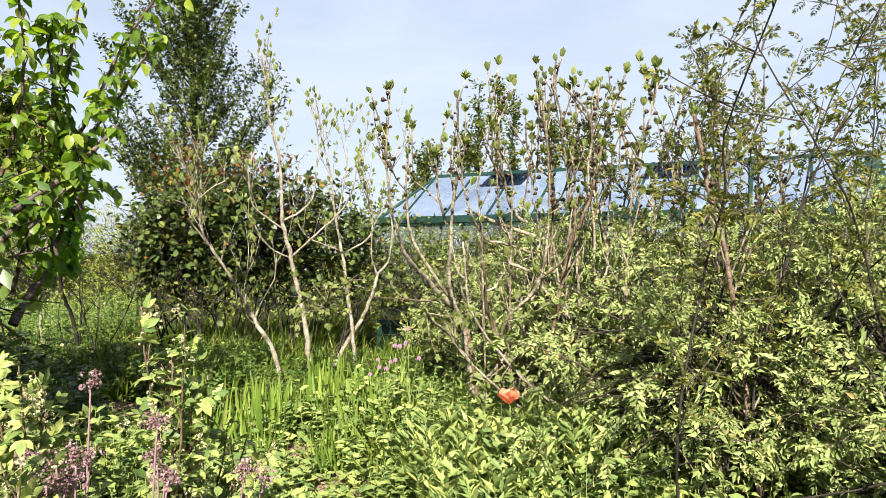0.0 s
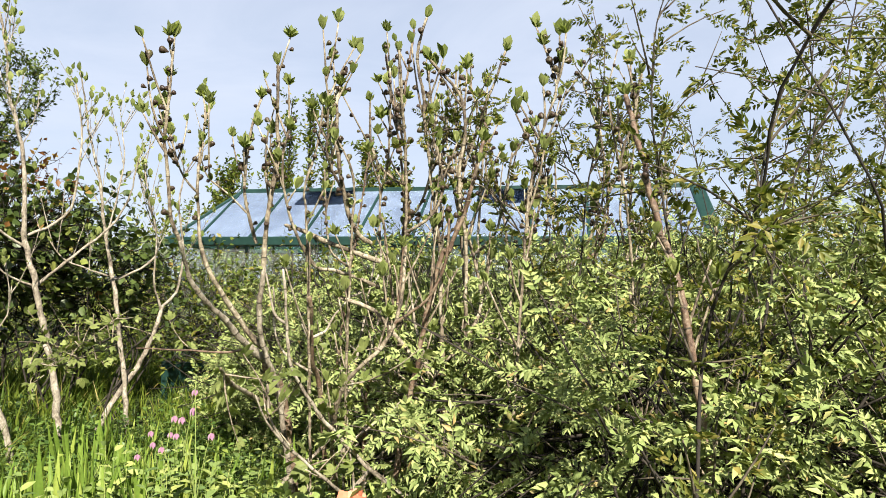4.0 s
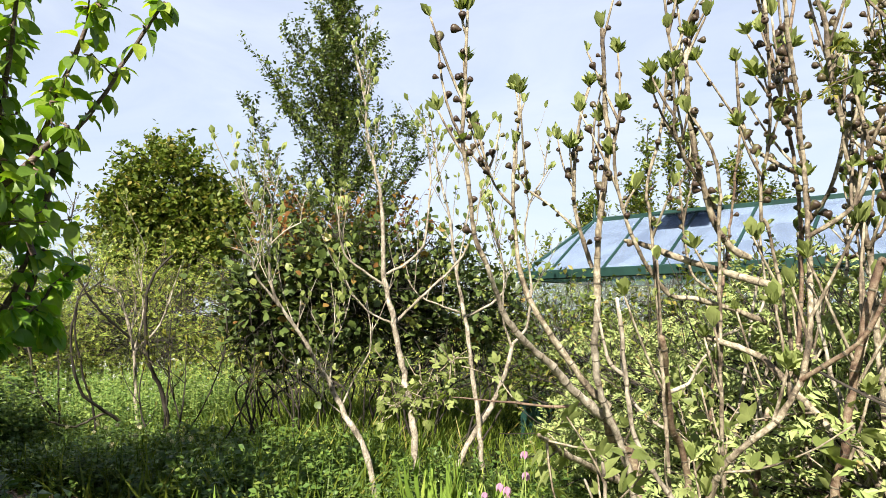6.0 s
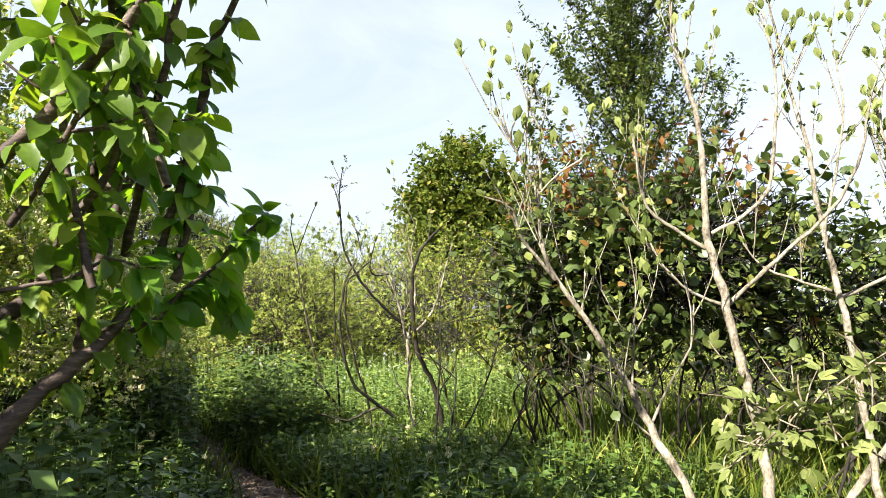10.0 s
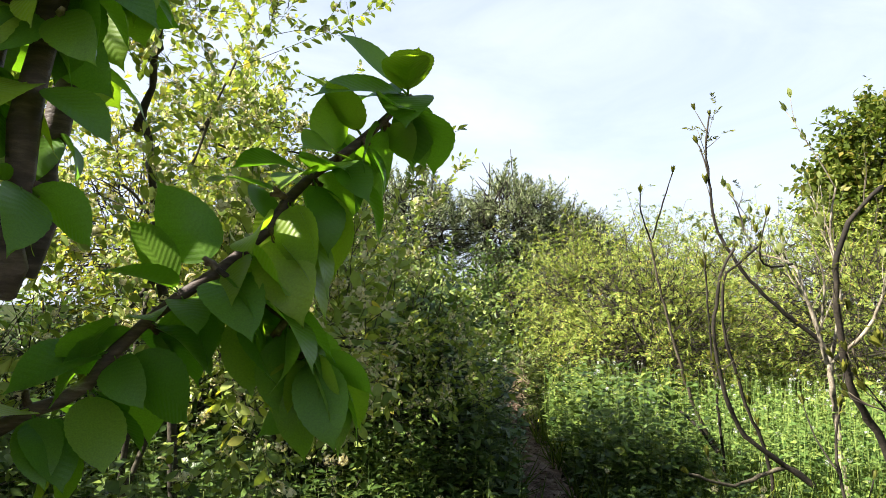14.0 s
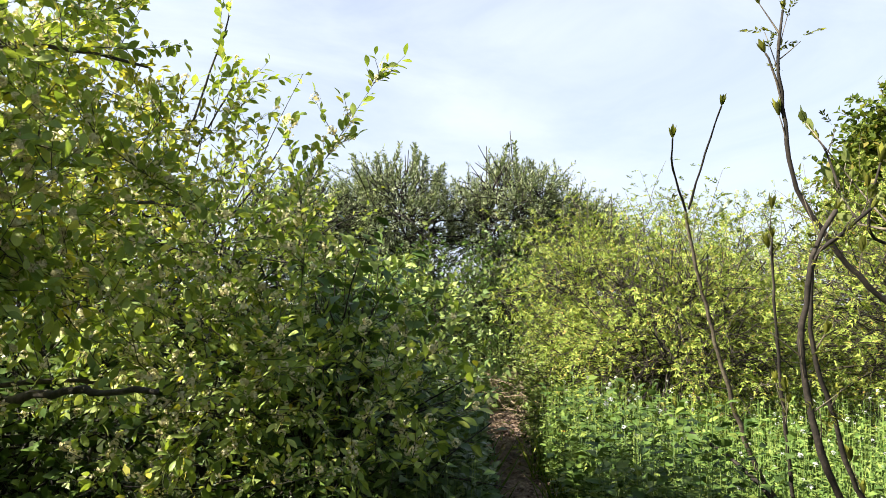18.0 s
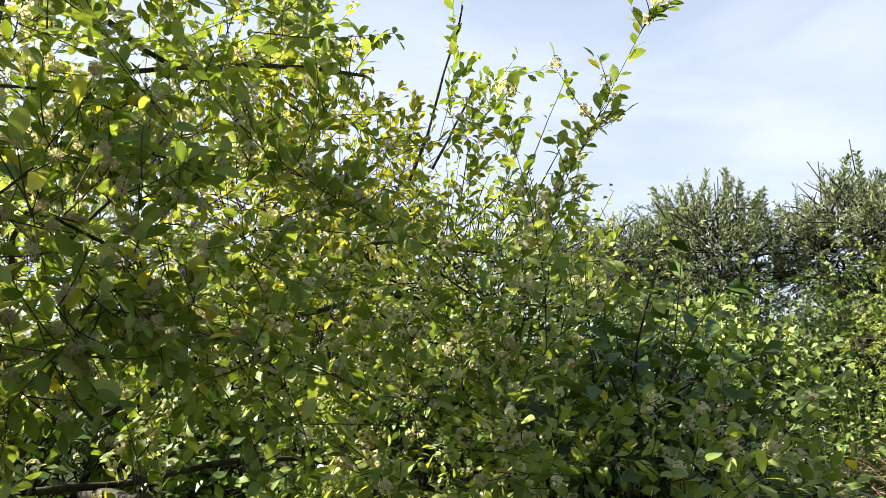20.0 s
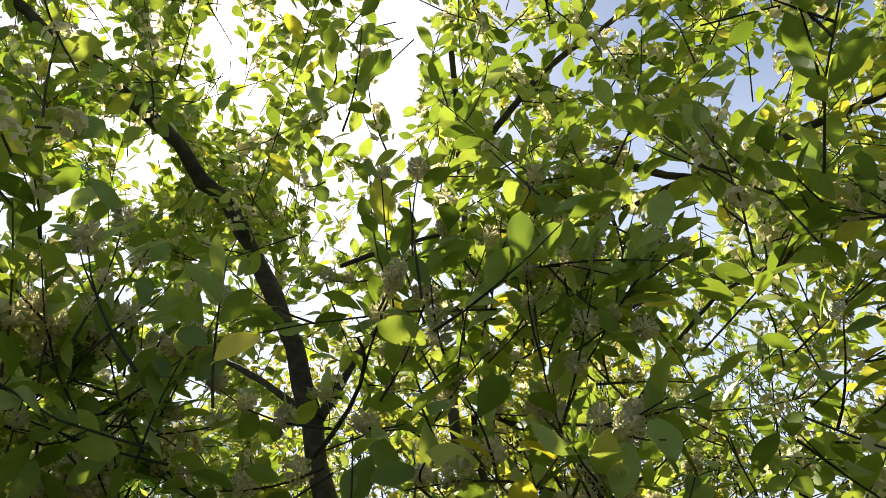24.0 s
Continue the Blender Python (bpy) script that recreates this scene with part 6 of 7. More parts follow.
stem(oleaster, 0.0054, 0.0024, (-4.92, 5.15, 1.77), (-4.85, 5.23, 1.89), (-4.91, 5.42, 1.80))
stem(oleaster, 0.0206, 0.0045, (-5.56, 4.90, 1.23), (-5.10, 5.33, 1.31), (-4.69, 5.61, 1.38), (-4.29, 5.86, 1.42))
stem(oleaster, 0.0112, 0.0068, (-5.31, 4.94, 1.28), (-5.48, 5.10, 1.28), (-5.66, 5.31, 1.31), (-5.85, 5.56, 1.28), (-6.04, 5.68, 1.20))

def oleaster_leaf_mesh(seed):
    """An oval leaf with a waved edge, a sunken midrib and a short stalk, one unit long."""
    r = np.random.RandomState(seed)
    rows, v, f = 7, [], []
    fold, curl, wave = r.uniform(0.05, 0.3), r.uniform(0.05, 0.35), r.uniform(0, 6.28)
    for i in range(rows + 1):
        s = i / rows
        w = 0.235 * math.sin(math.pi * min(1, 0.03 + 0.97 * s**1.2)) ** 0.65 if i < rows else 0.004
        for c in (-1, -0.5, 0, 0.5, 1):
            x = c * w
            v.append((x, 0.1 + 0.9 * s, -curl * s * s + fold * abs(x) * 1.1 + 0.016 * abs(c) * math.sin(wave + 9 * s + 2 * c)))
    for i in range(rows):
        for c in range(4):
            a, b = i * 5 + c, (i + 1) * 5 + c
            f += [(a, a + 1, b + 1), (a, b + 1, b)]
    g = Geo()
    g.add(v, f)
    tube(g, np.array([(0, 0, 0.005), (0, 0.06, 0.006), (0, 0.12, 0)]), 0.014, 0.01, 4)
    return g.mesh("leaf", M_OLE_LEAF)


def dress_oleaster(plant):
    lobes = [
        ((-4.95, 4.2, 2.95), (1.1, 0.4, 0.5), 75),
        ((-4.4, 4.45, 2.95), (0.45, 0.35, 0.35), 60),
        ((-4.95, 5.2, 2.75), (0.7, 0.25, 0.25), 90),
        ((-5.0, 5.52, 1.85), (0.3, 0.2, 0.3), 105),
        ((-4.42, 5.25, 1.45), (0.22, 0.16, 0.12), 34),
        ((-4.32, 5.3, 1.8), (0.16, 0.12, 0.12), 44),
        ((-4.77, 5.42, 1.84), (0.2, 0.12, 0.18), 85),
        ((-4.66, 5.2, 2.15), (0.16, 0.12, 0.12), 22),
        ((-4.4, 4.2, 2.05), (0.45, 0.3, 0.4), 60),
        ((-5.9, 3.8, 2.0), (1.2, 0.4, 0.6), 60),
        ((-4.5, 3.6, 2.4), (0.9, 0.35, 0.7), 60),
        ((-4.6, 5.3, 1.72), (0.3, 0.14, 0.16), 70),
        ((-4.95, 5.3, 2.35), (0.35, 0.2, 0.2), 26),
        ((-3.9, 5.2, 1.42), (0.5, 0.3, 0.38), 115),
        ((-3.6, 5.5, 1.5), (0.26, 0.14, 0.22), 80),
        ((-5.5, 5.0, 1.8), (0.5, 0.3, 0.4), 40),
        ((-5.35, 6.0, 1.35), (0.6, 0.35, 0.32), 150),
        ((-5.5, 6.0, 1.75), (0.4, 0.3, 0.3), 50),
        ((-5.6, 6.45, 1.15), (0.45, 0.3, 0.34), 100),
        ((-6.3, 5.8, 1.65), (0.65, 0.5, 0.5), 110),
        ((-6.2, 4.6, 2.1), (0.9, 0.5, 0.7), 60),
        ((-4.3, 4.45, 2.2), (0.45, 0.3, 0.5), 60),
        ((-4.3, 4.75, 2.75), (0.6, 0.4, 0.3), 85),
        ((-5.6, 5.1, 2.65), (0.6, 0.35, 0.28), 85),
        ((-5.35, 5.3, 2.25), (0.4, 0.3, 0.35), 50),
        ((-4.68, 4.42, 2.3), (0.22, 0.2, 0.45), 90),
    ]
    t = twigs_on([l for k, l in enumerate(plant.lines) if k not in (0, 1, 2, 6)], 7.0, (0.06, 0.18), 0.3)
    for c, r, n in lobes:
        k = min(1.0, float(np.mean(r)) / 0.36)
        boughs = spread_twigs(c, r, int(n * 0.42 / k), (0.22 * k, 0.48 * k), 0.12, 0.15, 0.3)
        t += boughs + twigs_on(boughs, 17, (0.05, 0.14), 0.25, start=0.12, spread=0.8)
    shoots = []
    for a, b in (((-5.7, 5.9, 2.25), (-5.92, 5.93, 2.72)), ((-5.75, 5.85, 2.2), (-6.0, 6.0, 2.55)), ((-5.0, 5.6, 2.3), (-5.45, 5.82, 2.5)), ((-5.2, 5.7, 1.9), (-6.1, 6.2, 2.0)), ((-5.4, 5.3, 2.45), (-5.6, 5.5, 2.8)), ((-4.3, 5.2, 2.5), (-4.6, 5.9, 3.0))):
        shoots.append(rounded_line([a, tuple((np.array(a) + b) / 2 + R.normal(size=3) * 0.03), b], 0.05))
    t += shoots + twigs_on(shoots, 7, (0.1, 0.25), 0.3)
    starts = np.array([l[-1] for l in t])
    # twigs in a cone from the last camera position to the sun are dropped
    from_eye = starts - np.array([-4.47, 6.06, 1.67])
    along = from_eye @ np.array(SUN)
    off = np.linalg.norm(from_eye - along[:, None] * np.array(SUN), axis=1)
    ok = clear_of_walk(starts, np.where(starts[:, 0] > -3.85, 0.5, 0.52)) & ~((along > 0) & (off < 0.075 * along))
    # most twigs between a late camera position and the main stem are dropped
    a, b = np.array([-4.1, 6.2]), np.array([-4.78, 4.95])
    share = np.clip(((starts[:, :2] - a) @ (b - a)) / ((b - a) @ (b - a)), 0, 1)
    beside = np.linalg.norm(starts[:, :2] - a - share[:, None] * (b - a), axis=1)
    ok &= ~((beside < 0.15) & (share < 0.97) & (R.uniform(size=len(starts)) < 0.85))
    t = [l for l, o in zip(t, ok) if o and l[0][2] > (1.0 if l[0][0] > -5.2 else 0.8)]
    plant.finish_twigs(t, 0.0016, 0.0007, 3)
    w, d, u, s = leaves_on(t, 0.021, (0.03, 0.058), lean=0.75, flatness=0.85, start=0.25, jitter=0.004)
    keep = clear_of_walk(w, np.where(w[:, 0] > -3.85, 0.5, 0.54)) & (w[:, 2] > np.where(w[:, 0] > -5.2, 1.08, 0.88) + 0.12 * np.sin(w[:, 0] * 9 + w[:, 1] * 5))
    w, d, u, s = w[keep], d[keep], u[keep], s[keep]
    order = np.argsort(np.linalg.norm(w - np.array([-4.6, 5.75, 1.75]), axis=1))
    shapes = [oleaster_leaf_mesh(k) for k in range(5)]
    for k in order[:300]:
        y = unit(d[k])
        x = unit(np.cross(y, u[k]))
        ob = new("leaf", shapes[R.randint(5)])
        ob.parent = plant.ob
        m = Matrix((tuple(x), tuple(y), tuple(np.cross(x, y)))).transposed().to_4x4()
        ob.matrix_basis = Matrix.Translation(Vector(w[k]) - plant.ob.location) @ m @ Matrix.Diagonal((s[k], s[k], s[k], 1))
    rest = order[300:]
    w, d, u, s = w[rest], d[rest], u[rest], s[rest]
    close = np.linalg.norm(w - np.array([-4.4, 5.6, 1.8]), axis=1) < 1.5
    g = Geo()
    scatter(g, L_OLE, w[close], d[close], u[close], s[close])
    scatter(g, L_OLE_FAR, w[~close], d[~close], u[~close], s[~close] * 1.05)
    part("foliage", g, M_OLE, plant.ob, kind="stuff")
    # golden colour stands in for sun on these top leaves
    young = spread_twigs((-6.0, 5.5, 2.2), (0.5, 0.4, 0.28), 150, (0.1, 0.3), 0.6, 0.1, 0.3)
    plant.finish_twigs(young, 0.0016, 0.0007, 3)
    plant.leaves("young_foliage", L_OLE, leaves_on(young, 0.022, (0.03, 0.052), lean=0.7), M_BACKLIT, "young top leaves coloured golden as if sunlit")
    b = []
    for l in t:
        for k in range(R.poisson(1.2)):
            b.append(l[R.randint(1, len(l))] + np.array([0, 0, 0.006]))
    b = np.array(b)
    b = b[clear_of_walk(b, np.where(b[:, 0] > -3.85, 0.42, 0.56))]
    near = np.argsort(np.linalg.norm(b - np.array([-4.6, 5.6, 1.8]), axis=1))
    g = Geo()
    rest = near[260:]
    scatter(g, B_BLOOM, b[rest], R.normal(size=(len(rest), 3)), R.normal(size=(len(rest), 3)) + (0, 0, 1), R.uniform(0.028, 0.046, len(rest)))
    part("blossoms", g, M_BLOOM, plant.ob, "cream-white flower clusters", kind="stuff")
    heads = []
    for k in range(3):
        one = Geo()
        one.add(*bloom_shape(40 + 6 * k, 8 + k, 0.105))
        heads.append(one.mesh("blossom", M_BLOOM))
    for k in near[:260]:
        ob = new("blossom", heads[R.randint(3)])
        ob.parent = plant.ob
        z = R.uniform(0.02, 0.034)
        ob.matrix_basis = Matrix.LocRotScale(Vector(b[k]) - plant.ob.location, Euler(R.uniform(0, 6.28, 3)), (z, z * R.uniform(0.75, 1.1), z * R.uniform(0.75, 1.0)))
    plant.close()


dress_oleaster(oleaster)

# bushes on the sunny side beyond the oleaster, some added only for shade
for label, foot, lobes, shape, size, mat, n in (
    ("shrub coloured golden as if backlit by the low sun", (-8.2, 4.6), [((-8.2, 4.6, 2.1), (1.0, 0.9, 0.95), 1.0)], L_OVAL2, (0.05, 0.09), M_BACKLIT, 620),
    ("yellow-green shrub behind the oleaster", (-8.8, 2.0), [((-8.8, 2.0, 1.9), (1.5, 1.3, 1.6), 1.0)], L_OVAL2, (0.05, 0.09), M_LIGHT, 900),
    ("yellow-green shrub at the lawn's edge", (-6.9, -1.2), [((-6.9, -1.6, 2.2), (1.8, 1.1, 2.0), 1.0)], L_OVAL2, (0.09, 0.14), M_BACKLIT, 1200),
    ("yellow-green bush across the lawn from the oleaster", (-7.3, 1.5), [((-7.3, 1.5, 1.9), (1.1, 0.9, 1.6), 1.0)], L_OVAL2, (0.08, 0.13), M_BACKLIT, 900),
    ("leafy shrub on the far side of the lawn", (-4.4, -2.6), [((-4.4, -2.6, 1.9), (1.7, 1.0, 1.7), 1.0)], L_OVAL2, (0.09, 0.14), M_LIGHT, 1100),
    ("tall leafy shrub across the lawn", (-2.0, -2.6), [((-2.0, -2.6, 1.9), (1.6, 1.0, 1.7), 1.0)], L_OVAL2, (0.08, 0.13), M_BACKLIT, 900),
    ("leafy shrub near the cherry", (-3.4, 1.6), [((-3.4, 1.4, 0.75), (0.7, 0.7, 0.5), 0.6)], L_OVAL2, (0.05, 0.08), M_LIGHT, 520),
    # out of view, added only to throw shade on the ground behind
    ("unseen leafy shrub added to cast shade by the cherry", (-2.9, 3.6), [((-2.7, 3.5, 1.35), (0.7, 0.4, 1.0), 0.9), ((-3.7, 3.5, 1.5), (0.75, 0.4, 1.1), 0.9)], L_OVAL2, (0.06, 0.1), M_NETTLE, 1100),
    # the next four dark shrubs are added where there is only shade
    ("low shrub added to darken under the oleaster's skirts", (-4.3, 3.7), [((-4.3, 3.7, 0.75), (1.3, 0.5, 0.5), 1.0)], L_OVAL2, (0.05, 0.09), M_NETTLE, 700),
    ("low shrub added to darken the oleaster's shade", (-6.6, 4.1), [((-6.6, 4.1, 0.8), (1.3, 0.6, 0.6), 1.0)], L_OVAL2, (0.05, 0.09), M_NETTLE, 700),
    ("leafy shrub added as shade behind the oleaster", (-7.0, 5.1), [((-7.0, 5.1, 0.95), (0.6, 0.6, 0.75), 0.5)], L_OVAL2, (0.06, 0.1), M_NETTLE, 900),
    ("leafy shrub added as shade beyond the nettles", (-8.7, 6.0), [((-8.7, 6.0, 0.95), (0.6, 0.7, 0.75), 0.5)], L_OVAL2, (0.06, 0.1), M_NETTLE, 900),
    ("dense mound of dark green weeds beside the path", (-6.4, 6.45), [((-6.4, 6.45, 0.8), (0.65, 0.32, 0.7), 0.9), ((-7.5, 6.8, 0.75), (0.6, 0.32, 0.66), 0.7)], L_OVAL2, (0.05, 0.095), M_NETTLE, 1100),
    ("bright leafy mound in the sun at the path's end", (-9.6, 7.7), [((-9.6, 7.7, 1.05), (0.75, 0.6, 0.8), 0.9)], L_OVAL2, (0.06, 0.11), M_HERB, 900),
    ("tangled shrub of dark bare twigs and small leaves", (-7.3, 5.9), [((-7.3, 5.9, 1.75), (0.8, 0.7, 0.6), 1.0)], L_OVAL2, (0.03, 0.055), M_OLE, 520),
):
    broad_shrub("outer_shrub", label, foot, lobes, shape, size, mat, M_BARK_OLE, n, (0.2, 0.5), 0.045, group="shrubs beyond the oleaster", limbs=8, limb_r=0.022, rough_edge=0.4, draw=0.4)


# ---- undergrowth ----
def bed(name, label, n, box, height, spread, shape, size, material, leaves=9, avoid=0.28, category="undergrowth", lean=0.35, clump=0.0, stemmed=True):
    """Many small herbs in one patch of ground."""
    x, y = R.uniform(box[0], box[1], n), R.uniform(box[2], box[3], n)
    keep = path_distance(x, y) > avoid
    if clump:
        keep &= np.array([noise.noise(Vector((a * 1.1, b * 1.1, 7.7))) > -clump for a, b in zip(x, y)])
    x, y = x[keep], y[keep]
    z = ground_height(x, y)
    m = len(x)
    h = R.uniform(height[0], height[1], m) * np.clip(walk_distance(x, y) / 0.75, 0.3, 1.0)
    h = np.where(walk_distance(x, y) < 0.35, np.minimum(h, 0.24), h)
    tip = np.stack([x + R.normal(size=m) * spread, y + R.normal(size=m) * spread, z + h], -1)
    root = np.stack([x, y, z - 0.01], -1)
    ob = thing(name, (float(np.mean(x)), float(np.mean(y)), float(np.mean(z))), label, category, kind="stuff")
    s = R.uniform(0.15, 1.0, (m, leaves))
    p = root[:, None] + (tip - root)[:, None] * s[..., None]
    a = R.uniform(0, 2 * np.pi, (m, leaves))
    d = np.stack([np.cos(a), np.sin(a), R.uniform(-0.35, 0.6, (m, leaves))], -1) + np.array([0, 0, lean])
    g = Geo()
    scatter(g, shape, p.reshape(-1, 3), d.reshape(-1, 3), R.normal(size=(m * leaves, 3)) * 0.35 + (0, 0, 1), (R.uniform(size[0], size[1], (m, leaves)) * (1.15 - 0.5 * s)).ravel())
    part("leaves", g, material, ob, kind="stuff")
    if stemmed:
        q = Geo()
        for k in range(m):
            tube(q, np.array([root[k], (root[k] + tip[k]) / 2 + R.normal(size=3) * 0.01, tip[k]]), 0.0022, 0.0012, 3)
        part("stalks", q, material, ob, kind="stuff")
    return tip


def grass(name, label, n, box, height, avoid=0.2, clump=0.25):
    x, y = R.uniform(box[0], box[1], n), R.uniform(box[2], box[3], n)
    keep = (path_distance(x, y) > avoid) & np.array([noise.noise(Vector((a * 1.6, b * 1.6, 2.2))) > -clump for a, b in zip(x, y)])
    x, y = x[keep], y[keep]
    m = len(x)
    ob = thing(name, (float(np.mean(x)), float(np.mean(y)), 0.2), label, "grass", kind="stuff")
    g = Geo()
    d = np.stack([R.normal(size=m) * 0.42, R.normal(size=m) * 0.42, np.ones(m)], -1)
    up = np.stack([R.normal(size=m), R.normal(size=m), np.full(m, 0.05)], -1)
    scatter(g, L_BLADE, np.stack([x, y, ground_height(x, y) - 0.01], -1), d, up, R.uniform(height[0], height[1], m) * np.clip(walk_distance(x, y) / 0.6, 0.4, 1.0))
    part("blades", g, M_GRASS, ob, kind="stuff")


grass("grass_patch", "long green grass in the bed before the saplings", 4500, (-1.6, 2.0, 5.0, 8.2), (0.12, 0.32))
grass("grass_patch", "tall shaded grass beyond the cherry", 13000, (-9.0, -1.6, 6.4, 11.5), (0.2, 0.55))
grass("grass_patch", "grass on the far side behind the saplings", 14000, (-6.0, 3.0, 8.2, 13.5), (0.15, 0.4))
grass("grass_patch", "grass in the bed beside the path", 9000, (-2.2, 2.6, 2.0, 5.0), (0.2, 0.5), 0.0)
grass("lawn", "short sunlit lawn beyond the oleaster", 30000, (-11.0, -1.5, -6.0, 4.0), (0.06, 0.18), clump=0.8)
L_STRAP = (np.array([(-0.02, 0, 0), (0.02, 0, 0), (-0.036, 0.35, 0), (0, 0.35, -0.014), (0.036, 0.35, 0), (-0.031, 0.7, -0.07), (0, 0.7, -0.09), (0.031, 0.7, -0.07), (0, 1, -0.26)]), np.array([(0, 3, 2), (0, 1, 3), (1, 4, 3), (2, 3, 6), (2, 6, 5), (3, 4, 7), (3, 7, 6), (5, 6, 8), (6, 7, 8)]))


def strap_clump(at, blades, height):
    """A tuft of long arching leaves."""
    z0 = float(ground_height(*at))
    ob = thing("daylily_clump", (at[0], at[1], z0), "tuft of long arching bright green leaves in the bed", "plant", "tufts of strap leaves")
    g = Geo()
    a = R.uniform(0, 6.28, blades)
    out = R.uniform(0.2, 1.1, blades)
    d = np.stack([np.cos(a) * out, np.sin(a) * out, np.ones(blades)], -1)
    up = np.stack([-np.cos(a), -np.sin(a), np.full(blades, 0.3)], -1) + R.normal(size=(blades, 3)) * 0.15
    scatter(g, L_STRAP, np.stack([at[0] + np.cos(a) * 0.04, at[1] + np.sin(a) * 0.04, np.full(blades, z0 - 0.01)], -1), d, -up, R.uniform(0.65, 1.1, blades) * height)
    part("leaves", g, M_STRAP, ob, kind="stuff")


for k in range(32):
    strap_clump((float(np.clip(-0.55 + R.normal() * 0.5, -1.6, 0.4)), float(np.clip(5.55 + R.normal() * 0.5, 4.6, 6.8))), R.randint(14, 28), R.uniform(0.28, 0.54))

bed("herb_bed", "lush bright green herbs filling the bed by the path", 2700, (-1.8, 2.0, 2.2, 5.5), (0.25, 0.55), 0.06, L_TOOTH, (0.045, 0.1), M_HERB, 16, 0.06)
bed("herb_bed", "upright narrow-leaved herbs round the poppy", 420, (-0.1, 1.1, 3.5, 4.4), (0.3, 0.62), 0.05, L_NARROW, (0.08, 0.15), M_HERB, 22, 0.2, lean=0.9)
# the dark leaf colour here stands in for shade on the herbs
bed("herb_bed", "leafy herbs under the saplings, coloured dark for shade", 1000, (-2.6, 1.0, 6.2, 8.2), (0.1, 0.32), 0.06, L_WEED, (0.04, 0.08), M_NETTLE, 10)
bed("herb_bed", "low herbs under the feathery shrub", 800, (0.8, 5.0, 3.0, 6.4), (0.12, 0.4), 0.06, L_WEED, (0.04, 0.09), M_HERB, 10)
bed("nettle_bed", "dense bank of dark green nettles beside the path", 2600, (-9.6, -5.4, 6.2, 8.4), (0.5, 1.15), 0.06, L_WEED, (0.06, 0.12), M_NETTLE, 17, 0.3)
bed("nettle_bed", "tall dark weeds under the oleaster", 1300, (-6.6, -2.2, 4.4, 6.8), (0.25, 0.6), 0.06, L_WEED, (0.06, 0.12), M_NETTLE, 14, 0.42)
# added dark weeds, standing in for the black shade under the bush
bed("shade_weeds", "dark weeds added to deepen the shade under the oleaster", 2000, (-7.2, -2.0, 3.4, 5.4), (0.4, 0.9), 0.06, L_WEED, (0.07, 0.13), M_NETTLE, 15, 0.4)
bed("weed_bank", "sunlit weeds with small white flowers beside the path", 3000, (-9.6, -4.6, 8.6, 11.4), (0.35, 0.95), 0.05, L_WEED, (0.04, 0.08), M_WEED, 15, 0.3)
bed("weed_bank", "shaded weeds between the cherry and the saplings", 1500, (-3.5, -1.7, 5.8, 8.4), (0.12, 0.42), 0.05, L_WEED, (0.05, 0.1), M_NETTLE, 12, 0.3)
# shade on these weeds is put into their dark leaf colour
bed("weed_bank", "weeds round the budding shrub, coloured dark for shade", 1900, (-5.8, -3.5, 6.4, 8.7), (0.15, 0.45), 0.05, L_WEED, (0.045, 0.09), M_NETTLE, 14, 0.3)
bed("weed_bank", "leafy bank at the end of the path", 1000, (-13.5, -9.4, 6.4, 10.5), (0.5, 1.3), 0.08, L_WEED, (0.07, 0.13), M_HERB, 14, 0.3)


def small_flowers(name, label, n, box, height, shape, size, material, category="flowers"):
    x, y = R.uniform(box[0], box[1], n), R.uniform(box[2], box[3], n)
    keep = (path_distance(x, y) > 0.3) & (walk_distance(x, y) > 0.3)
    x, y = x[keep], y[keep]
    z = ground_height(x, y)
    h = R.uniform(height[0], height[1], len(x))
    ob = thing(name, (float(np.mean(x)), float(np.mean(y)), float(np.mean(z))), label, category, kind="stuff")
    q, g = Geo(), Geo()
    top = np.stack([x + R.normal(size=len(x)) * 0.04, y + R.normal(size=len(x)) * 0.04, z + h], -1)
    for k in range(len(x)):
        tube(q, np.array([[x[k], y[k], z[k]], (np.array([x[k], y[k], z[k]]) + top[k]) / 2, top[k]]), 0.0018, 0.001, 3)
    scatter(g, shape, top, R.normal(size=top.shape), R.normal(size=top.shape) * 0.4 + (0, 0, 1), R.uniform(size[0], size[1], len(x)))
    part("stalks", q, M_WEED, ob, kind="stuff")
    part("flower_heads", g, material, ob, kind="stuff")


small_flowers("white_weed_flowers", "small white weed flowers in the sunny bank", 480, (-9.4, -4.6, 8.7, 11.2), (0.4, 1.0), B_BLOOM, (0.02, 0.042), M_WHITE)
small_flowers("white_weed_flowers", "small white flowers among the nettles", 160, (-9.4, -5.6, 6.6, 8.3), (0.8, 1.25), B_BLOOM, (0.02, 0.045), M_WHITE)
small_flowers("pale_seed_heads", "round pale seed heads in the shade", 40, (-5.6, -2.6, 6.2, 8.0), (0.25, 0.55), bloom_shape(16, 5), (0.03, 0.05), M_BLOOM)


